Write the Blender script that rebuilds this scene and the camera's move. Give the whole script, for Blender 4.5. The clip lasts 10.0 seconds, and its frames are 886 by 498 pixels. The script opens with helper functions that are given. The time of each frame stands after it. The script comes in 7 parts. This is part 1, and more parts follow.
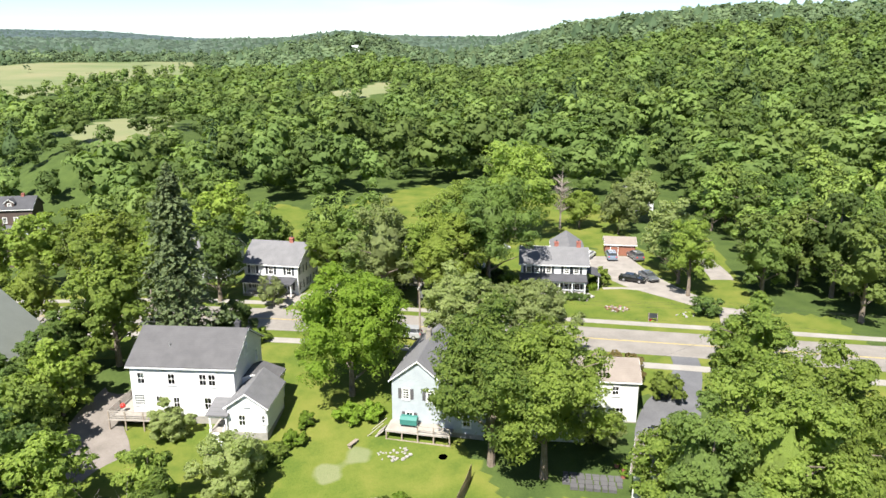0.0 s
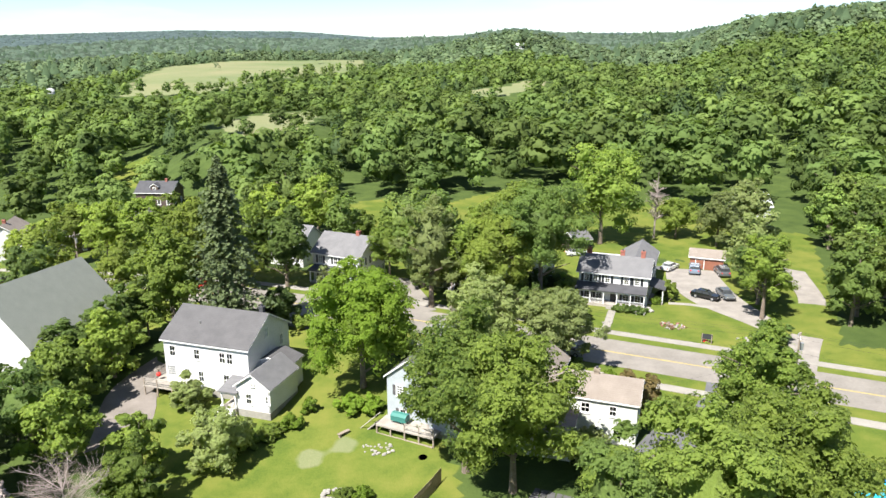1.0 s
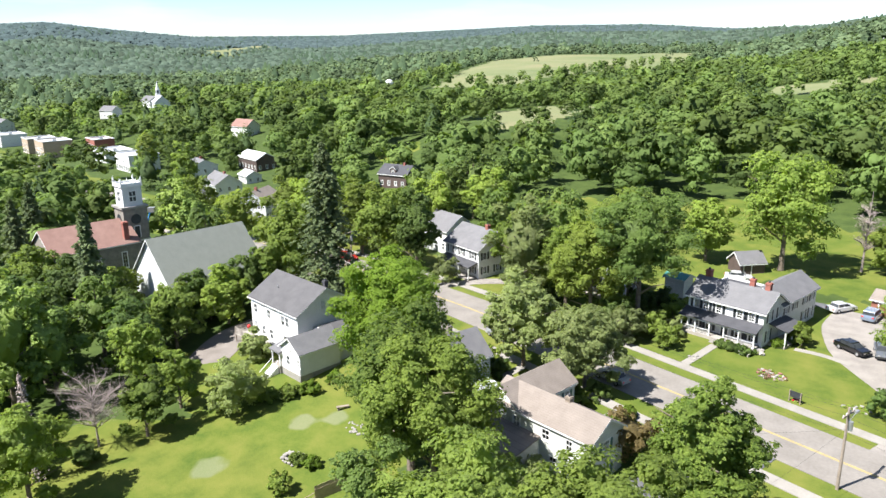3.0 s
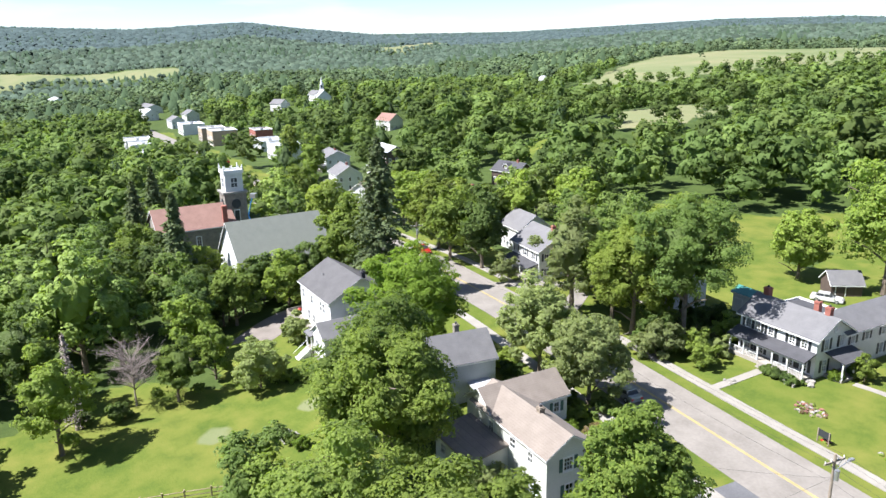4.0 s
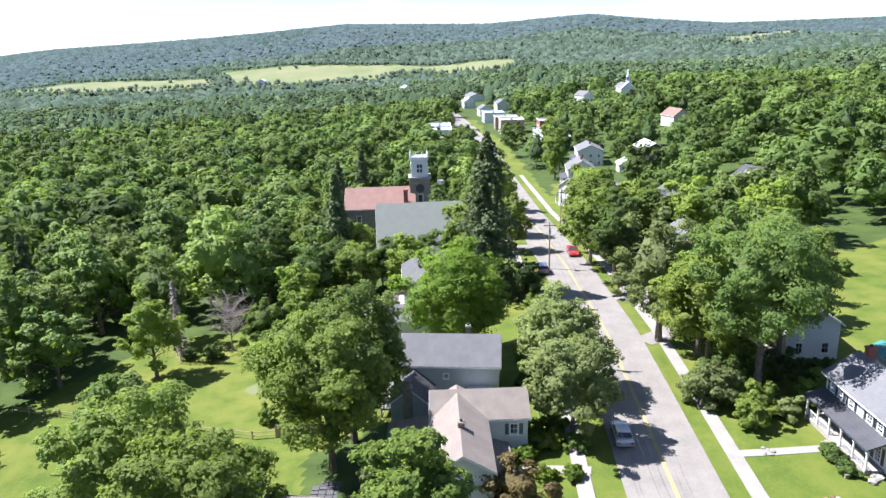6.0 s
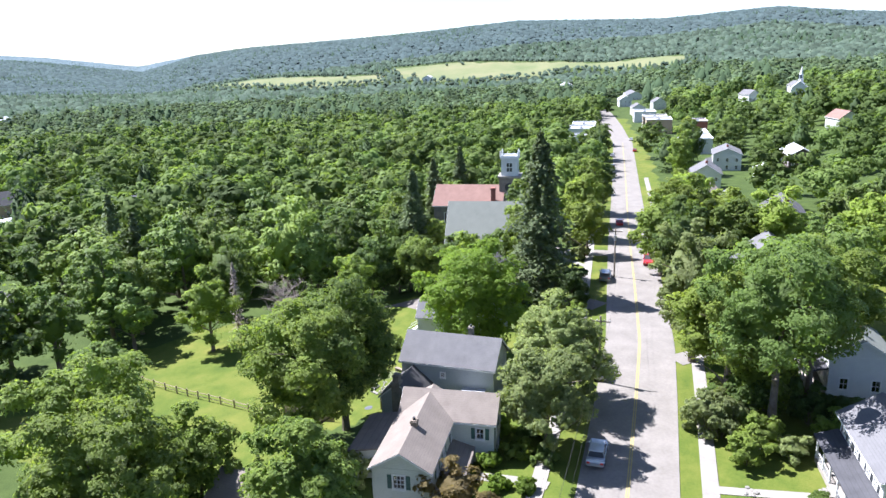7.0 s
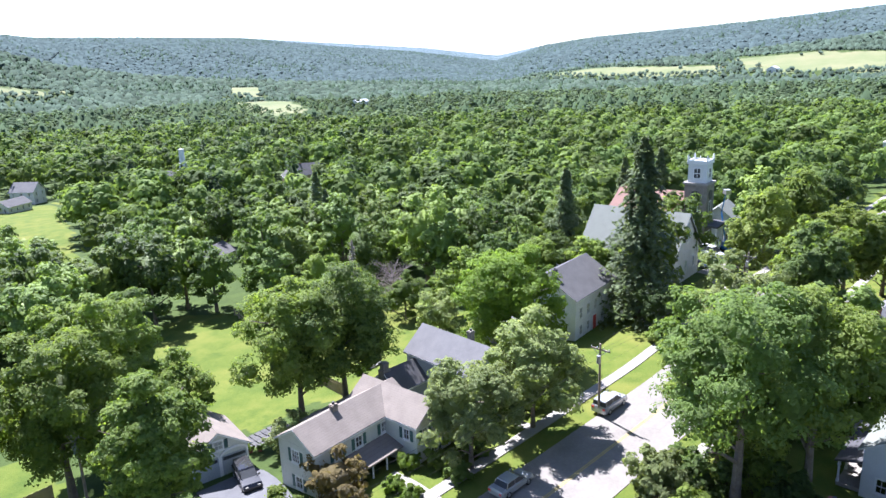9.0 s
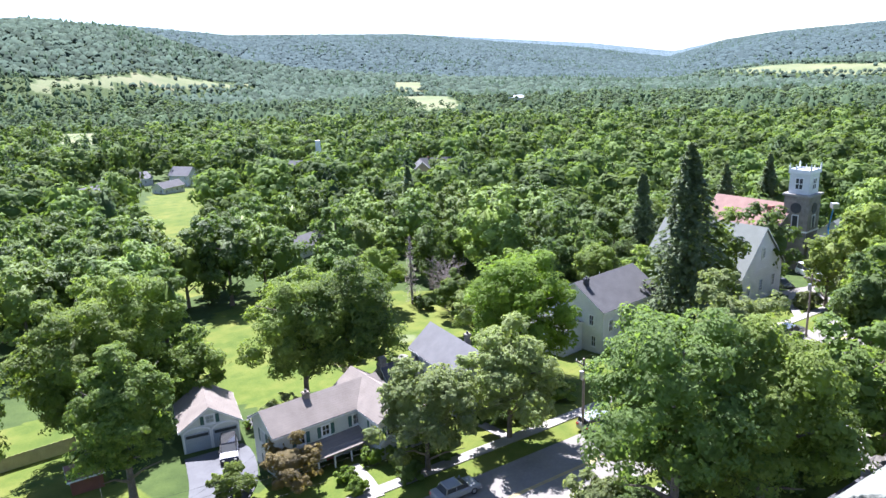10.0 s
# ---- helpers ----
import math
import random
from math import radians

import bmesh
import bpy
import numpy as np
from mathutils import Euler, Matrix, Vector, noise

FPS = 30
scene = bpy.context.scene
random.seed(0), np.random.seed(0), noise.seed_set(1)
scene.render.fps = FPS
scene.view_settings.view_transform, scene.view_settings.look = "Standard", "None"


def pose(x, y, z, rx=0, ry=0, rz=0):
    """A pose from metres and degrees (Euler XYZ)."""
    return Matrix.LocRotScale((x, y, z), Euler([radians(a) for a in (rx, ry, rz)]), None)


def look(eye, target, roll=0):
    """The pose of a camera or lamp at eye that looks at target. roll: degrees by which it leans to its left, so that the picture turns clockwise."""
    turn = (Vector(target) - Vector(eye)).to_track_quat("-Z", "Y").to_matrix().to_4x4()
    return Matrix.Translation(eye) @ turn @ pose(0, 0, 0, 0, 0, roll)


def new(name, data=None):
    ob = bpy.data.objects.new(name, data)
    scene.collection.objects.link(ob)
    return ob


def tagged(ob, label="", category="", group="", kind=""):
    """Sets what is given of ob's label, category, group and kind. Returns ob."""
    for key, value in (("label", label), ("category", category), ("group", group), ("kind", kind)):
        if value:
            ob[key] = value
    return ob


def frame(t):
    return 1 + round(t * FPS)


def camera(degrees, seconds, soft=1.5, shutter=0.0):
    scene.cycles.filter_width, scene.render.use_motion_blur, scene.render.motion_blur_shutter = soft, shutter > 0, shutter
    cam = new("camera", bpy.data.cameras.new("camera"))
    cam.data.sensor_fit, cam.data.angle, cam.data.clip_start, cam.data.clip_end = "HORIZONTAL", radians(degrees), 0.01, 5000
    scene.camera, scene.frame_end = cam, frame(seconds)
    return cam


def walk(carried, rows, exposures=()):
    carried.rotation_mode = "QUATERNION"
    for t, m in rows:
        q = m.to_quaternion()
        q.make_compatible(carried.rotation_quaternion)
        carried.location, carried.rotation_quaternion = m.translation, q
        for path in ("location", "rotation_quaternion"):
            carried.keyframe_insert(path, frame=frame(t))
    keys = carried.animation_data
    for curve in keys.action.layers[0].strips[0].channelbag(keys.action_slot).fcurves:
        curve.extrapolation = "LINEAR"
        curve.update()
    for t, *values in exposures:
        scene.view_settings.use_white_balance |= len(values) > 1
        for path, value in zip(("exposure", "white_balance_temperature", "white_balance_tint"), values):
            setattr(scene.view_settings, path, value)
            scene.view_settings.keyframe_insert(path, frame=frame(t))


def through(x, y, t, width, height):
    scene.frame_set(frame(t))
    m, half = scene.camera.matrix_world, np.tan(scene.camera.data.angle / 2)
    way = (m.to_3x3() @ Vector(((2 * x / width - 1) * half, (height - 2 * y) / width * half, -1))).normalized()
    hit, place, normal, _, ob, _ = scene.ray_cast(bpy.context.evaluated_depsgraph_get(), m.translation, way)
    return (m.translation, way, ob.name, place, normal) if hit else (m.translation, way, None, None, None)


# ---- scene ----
cam = camera(63.8, 10.0)
METRES, EYE, TILT, LEAN, TURN = 190.0, 40.0, -15.0, 0.0, 0.0
ROWS = [
    (0.0, 0.0, 0.0, 0.0, 0.0, 0.0, -0.0),
    (0.5, 0.0512, 0.0036, 0.002, 6.84, -0.21, -1.73),
    (1.0, 0.1013, 0.0131, 0.0052, 13.6, -0.59, -3.43),
    (1.5, 0.1482, 0.0281, 0.0091, 20.15, -1.2, -5.03),
    (2.0, 0.1948, 0.0485, 0.0149, 27.01, -2.02, -6.54),
    (2.5, 0.2382, 0.0745, 0.0222, 33.88, -3.01, -7.99),
    (4.0, 0.3427, 0.1792, 0.0489, 54.58, -6.97, -11.43),
    (4.5, 0.3679, 0.2214, 0.0591, 61.59, -8.55, -12.22),
    (5.0, 0.3872, 0.2647, 0.0702, 68.45, -10.19, -12.82),
    (5.5, 0.4012, 0.3108, 0.0824, 75.47, -11.99, -13.2),
    (7.0, 0.4095, 0.4543, 0.1202, 96.56, -17.29, -13.15),
    (7.5, 0.4003, 0.5019, 0.1328, 103.6, -19.07, -12.73),
    (8.0, 0.3857, 0.5484, 0.1452, 110.6, -20.79, -12.13),
    (8.5, 0.3662, 0.5914, 0.1564, 117.34, -22.36, -11.34),
    (9.0, 0.341, 0.6334, 0.1676, 124.26, -23.9, -10.4),
    (9.5, 0.3107, 0.6717, 0.1778, 131.04, -25.24, -9.3),
    (10.0, 0.2771, 0.7054, 0.1862, 137.57, -26.39, -8.1),
]
walk(cam, [(t, pose(0, 0, EYE, TILT, LEAN, TURN) @ pose(METRES * x, METRES * y, METRES * z, 90 + pitch, roll, yaw)) for t, x, y, z, yaw, pitch, roll in ROWS], [(0.0, 1.47, 6450, 10), (2.5, 1.46, 6280, 11), (5.0, 1.6, 5900, 15), (7.5, 1.77, 5680, 18), (10.0, 2.0, 5600, 20)])

# ---- world, sun ----
SUN_AZ, SUN_EL = -157.0, 54.0
world = bpy.data.worlds.new("sky")
scene.world = world
world.use_nodes = True
wn = world.node_tree
wn.nodes.clear()
w_out = wn.nodes.new("ShaderNodeOutputWorld")
w_bg = wn.nodes.new("ShaderNodeBackground")
w_sky = wn.nodes.new("ShaderNodeTexSky")
w_sky.sky_type = "NISHITA"
w_sky.sun_disc = False
w_sky.sun_elevation = radians(SUN_EL)
w_sky.sun_rotation = radians(SUN_AZ)
w_sky.air_density, w_sky.dust_density, w_sky.ozone_density = 0.8, 0.12, 1.6
w_bg.inputs["Strength"].default_value = 0.065
# thin fair-weather cloud low in the sky
w_co = wn.nodes.new("ShaderNodeTexCoord")
w_map = wn.nodes.new("ShaderNodeMapping")
w_map.inputs["Scale"].default_value = (2.2, 2.2, 13.0)
w_noise = wn.nodes.new("ShaderNodeTexNoise")
w_noise.inputs["Scale"].default_value, w_noise.inputs["Detail"].default_value, w_noise.inputs["Roughness"].default_value = 1.6, 7.0, 0.55
w_ramp = wn.nodes.new("ShaderNodeValToRGB")
w_ramp.color_ramp.elements[0].position, w_ramp.color_ramp.elements[1].position = 0.5, 0.72
w_mix = wn.nodes.new("ShaderNodeMix")
w_mix.data_type = "RGBA"
w_mix.inputs[7].default_value = (6.6, 6.9, 7.3, 1)
w_fac = wn.nodes.new("ShaderNodeMath")
w_fac.operation = "MULTIPLY"
w_fac.inputs[1].default_value = 0.6
wn.links.new(w_co.outputs["Generated"], w_map.inputs[0])
wn.links.new(w_map.outputs[0], w_noise.inputs["Vector"])
wn.links.new(w_noise.outputs[0], w_ramp.inputs[0])
wn.links.new(w_ramp.outputs[0], w_fac.inputs[0])
wn.links.new(w_fac.outputs[0], w_mix.inputs[0])
wn.links.new(w_sky.outputs[0], w_mix.inputs[6])
wn.links.new(w_mix.outputs[2], w_bg.inputs[0])
wn.links.new(w_bg.outputs[0], w_out.inputs[0])
sun = new("sun", bpy.data.lights.new("sun", "SUN"))
sun.data.energy, sun.data.angle, sun.data.color = 5.0, radians(0.55), (1.0, 0.955, 0.88)
sun_dir = Vector((math.sin(radians(SUN_AZ)) * math.cos(radians(SUN_EL)), math.cos(radians(SUN_AZ)) * math.cos(radians(SUN_EL)), math.sin(radians(SUN_EL))))
sun.matrix_world = look(sun_dir * 500, (0, 0, 0))


# ---- materials ----
def node_mat(name):
    m = bpy.data.materials.new(name)
    m.use_nodes = True
    nt = m.node_tree
    nt.nodes.clear()
    out = nt.nodes.new("ShaderNodeOutputMaterial")
    return m, nt, out


def add(nt, kind, **vals):
    n = nt.nodes.new(kind)
    for k, v in vals.items():
        if k in n.inputs:
            n.inputs[k].default_value = v
    return n


def ramp(nt, src, stops):
    r = nt.nodes.new("ShaderNodeValToRGB")
    els = r.color_ramp.elements
    while len(els) < len(stops):
        els.new(0.5)
    for e, (p, c) in zip(els, stops):
        e.position, e.color = p, (*c, 1)
    nt.links.new(src, r.inputs[0])
    return r.outputs[0]


def noise_out(nt, scale, detail=4.0, coords=None, rough=0.55):
    n = nt.nodes.new("ShaderNodeTexNoise")
    n.inputs["Scale"].default_value, n.inputs["Detail"].default_value, n.inputs["Roughness"].default_value = scale, detail, rough
    if coords is None:
        coords = nt.nodes.new("ShaderNodeNewGeometry").outputs["Position"]
    nt.links.new(coords, n.inputs["Vector"])
    return n.outputs[0]


def mix_rgb(nt, fac, a, b, mode="MIX"):
    m = nt.nodes.new("ShaderNodeMix")
    m.data_type, m.blend_type = "RGBA", mode
    for slot, v in ((0, fac), (6, a), (7, b)):
        if isinstance(v, (int, float)):
            m.inputs[slot].default_value = v
        elif isinstance(v, tuple):
            m.inputs[slot].default_value = (*v, 1)
        else:
            nt.links.new(v, m.inputs[slot])
    return m.outputs[2]


def math_node(nt, op, a, b=0.0):
    m = nt.nodes.new("ShaderNodeMath")
    m.operation = op
    for slot, v in ((0, a), (1, b)):
        if isinstance(v, (int, float)):
            m.inputs[slot].default_value = v
        else:
            nt.links.new(v, m.inputs[slot])
    return m.outputs[0]


def bumped(nt, height, strength, dist):
    b = nt.nodes.new("ShaderNodeBump")
    b.inputs["Strength"].default_value, b.inputs["Distance"].default_value = strength, dist
    nt.links.new(height, b.inputs["Height"])
    return b.outputs[0]


def surface(name, dark, light, scale=1.0, fine=12.0, rough=0.8, metal=0.0, bump=0.3, dist=0.02, coat=0.0, random_tone=0.0):
    """Two colours mixed by coarse and fine noise, with fine relief."""
    m, nt, out = node_mat(name)
    co = nt.nodes.new("ShaderNodeTexCoord").outputs["Object"]
    a, b = noise_out(nt, scale, 4, co), noise_out(nt, fine, 6, co)
    f = math_node(nt, "ADD", math_node(nt, "MULTIPLY", a, 0.6), math_node(nt, "MULTIPLY", b, 0.4))
    col = ramp(nt, f, [(0.32, dark), (0.68, light)])
    if random_tone:
        oi = nt.nodes.new("ShaderNodeObjectInfo").outputs["Random"]
        col = mix_rgb(nt, math_node(nt, "MULTIPLY", oi, random_tone), col, dark)
    p = add(nt, "ShaderNodeBsdfPrincipled", Roughness=rough, Metallic=metal)
    p.inputs["Coat Weight"].default_value = coat
    nt.links.new(col, p.inputs["Base Color"])
    if bump:
        nt.links.new(bumped(nt, b, bump, dist), p.inputs["Normal"])
    nt.links.new(p.outputs[0], out.inputs[0])
    return m


def lined(name, dark, light, pitch, rough=0.75, line=0.12, depth=0.02, axis=2, grime=0.3, stagger=0.0):
    """Courses of boards or shingles: a saw profile in height, a dark joint, weathering in patches."""
    m, nt, out = node_mat(name)
    co = nt.nodes.new("ShaderNodeTexCoord").outputs["Object"]
    sep = nt.nodes.new("ShaderNodeSeparateXYZ")
    nt.links.new(co, sep.inputs[0])
    saw = math_node(nt, "FRACT", math_node(nt, "DIVIDE", sep.outputs[axis], pitch))
    patch, grain = noise_out(nt, 0.7, 4, co), noise_out(nt, 9.0, 5, co)
    f = math_node(nt, "ADD", math_node(nt, "MULTIPLY", patch, 0.55), math_node(nt, "MULTIPLY", grain, 0.45))
    col = ramp(nt, f, [(0.3, dark), (0.66, light)])
    joint = math_node(nt, "LESS_THAN", saw, line)
    col = mix_rgb(nt, math_node(nt, "MULTIPLY", joint, grime), col, tuple(c * 0.45 for c in dark))
    p = add(nt, "ShaderNodeBsdfPrincipled", Roughness=rough)
    nt.links.new(col, p.inputs["Base Color"])
    nt.links.new(bumped(nt, saw, 0.5, depth), p.inputs["Normal"])
    nt.links.new(p.outputs[0], out.inputs[0])
    return m


def leaf_mat(name, dark, light, warm, through=0.5, rough=0.5, gloss=0.35, relief=(2.4, 0.55), tones=(0.6, 0.74), speckle=0.5, rugged=0.85):
    """Foliage: leaf-to-leaf, clump and tree-to-tree variation, light passing through the blades."""
    m, nt, out = node_mat(name)
    geo = nt.nodes.new("ShaderNodeNewGeometry")
    oi = nt.nodes.new("ShaderNodeObjectInfo").outputs["Random"]
    at = nt.nodes.new("ShaderNodeAttribute")
    at.attribute_name = "tint"
    tree = math_node(nt, "FRACT", math_node(nt, "ADD", oi, at.outputs["Fac"]))
    leaf = geo.outputs["Random Per Island"]
    clump = noise_out(nt, 0.35, 3, geo.outputs["Position"])
    f = math_node(nt, "ADD", math_node(nt, "MULTIPLY", leaf, speckle), math_node(nt, "MULTIPLY", clump, 1 - speckle))
    col = ramp(nt, f, [(0.15, dark), (0.85, light)])
    col = mix_rgb(nt, math_node(nt, "MULTIPLY", tree, 0.62), col, warm)
    hsv = nt.nodes.new("ShaderNodeHueSaturation")
    nt.links.new(col, hsv.inputs["Color"])
    tone = math_node(nt, "FRACT", math_node(nt, "MULTIPLY", tree, 7.31))
    nt.links.new(math_node(nt, "ADD", math_node(nt, "MULTIPLY", tone, tones[0]), tones[1]), hsv.inputs["Value"])
    nd = nt.nodes.new("ShaderNodeAttribute")
    nd.attribute_name = "needles"
    col = mix_rgb(nt, math_node(nt, "MULTIPLY", nd.outputs["Fac"], 0.6), hsv.outputs[0], (0.05, 0.085, 0.045))
    d = add(nt, "ShaderNodeBsdfPrincipled", Roughness=rough)
    d.inputs["Specular IOR Level"].default_value = gloss
    nt.links.new(bumped(nt, noise_out(nt, relief[0], 4, geo.outputs["Position"], 0.75), rugged, relief[1]), d.inputs["Normal"])
    t = nt.nodes.new("ShaderNodeBsdfTranslucent")
    mx = nt.nodes.new("ShaderNodeMixShader")
    mx.inputs[0].default_value = through
    nt.links.new(col, d.inputs["Base Color"])
    nt.links.new(mix_rgb(nt, 1.0, col, (1.12, 1.15, 0.62), "MULTIPLY"), t.inputs["Color"])
    nt.links.new(d.outputs[0], mx.inputs[1])
    nt.links.new(t.outputs[0], mx.inputs[2])
    nt.links.new(mx.outputs[0], out.inputs[0])
    return m


def glass_mat():
    m, nt, out = node_mat("window_glass")
    p = add(nt, "ShaderNodeBsdfPrincipled", Roughness=0.04)
    p.inputs["Base Color"].default_value = (0.75, 0.8, 0.8, 1)
    p.inputs["Transmission Weight"].default_value = 1.0
    p.inputs["IOR"].default_value = 1.45
    nt.links.new(p.outputs[0], out.inputs[0])
    return m


def ground_mat():
    """Mown lawn, hay meadow and leafy forest floor, by the land's own use; far floor is tinted for haze."""
    m, nt, out = node_mat("ground_cover")
    geo = nt.nodes.new("ShaderNodeNewGeometry").outputs["Position"]
    big, mid, fine = noise_out(nt, 0.07, 5, geo, 0.65), noise_out(nt, 0.28, 5, geo), noise_out(nt, 4.0, 6, geo, 0.7)
    lawn_f = math_node(nt, "ADD", math_node(nt, "MULTIPLY", mid, 0.6), math_node(nt, "MULTIPLY", fine, 0.4))
    lawn = ramp(nt, lawn_f, [(0.32, (0.05, 0.084, 0.013)), (0.5, (0.088, 0.118, 0.018)), (0.66, (0.118, 0.134, 0.026))])
    dry = ramp(nt, big, [(0.45, (0, 0, 0)), (0.75, (1, 1, 1))])
    lawn = mix_rgb(nt, math_node(nt, "MULTIPLY", dry, 0.6), lawn, (0.175, 0.168, 0.038))
    hay = ramp(nt, math_node(nt, "ADD", math_node(nt, "MULTIPLY", noise_out(nt, 0.015, 6, geo, 0.65), 0.75), math_node(nt, "MULTIPLY", fine, 0.25)),
               [(0.3, (0.095, 0.13, 0.05)), (0.5, (0.15, 0.165, 0.078)), (0.7, (0.21, 0.19, 0.105))])
    wood = ramp(nt, lawn_f, [(0.3, (0.028, 0.048, 0.012)), (0.7, (0.07, 0.1, 0.024))])
    la, fa = nt.nodes.new("ShaderNodeAttribute"), nt.nodes.new("ShaderNodeAttribute")
    la.attribute_name, fa.attribute_name = "lawn", "field"
    wob = math_node(nt, "MULTIPLY", math_node(nt, "SUBTRACT", mid, 0.5), 0.6)

    def edge(a):
        v = math_node(nt, "ADD", a, wob)
        return ramp(nt, v, [(0.38, (0, 0, 0)), (0.58, (1, 1, 1))])
    # distance haze painted into the forest floor as blue-grey
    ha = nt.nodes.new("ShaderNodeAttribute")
    ha.attribute_name = "far_haze"
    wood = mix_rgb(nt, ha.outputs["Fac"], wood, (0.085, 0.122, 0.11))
    col = mix_rgb(nt, edge(la.outputs["Fac"]), wood, lawn)
    col = mix_rgb(nt, edge(fa.outputs["Fac"]), col, hay)
    p = add(nt, "ShaderNodeBsdfPrincipled", Roughness=0.95)
    p.inputs["Specular IOR Level"].default_value = 0.15
    nt.links.new(col, p.inputs["Base Color"])
    nt.links.new(bumped(nt, fine, 0.6, 0.12), p.inputs["Normal"])
    nt.links.new(p.outputs[0], out.inputs[0])
    return m


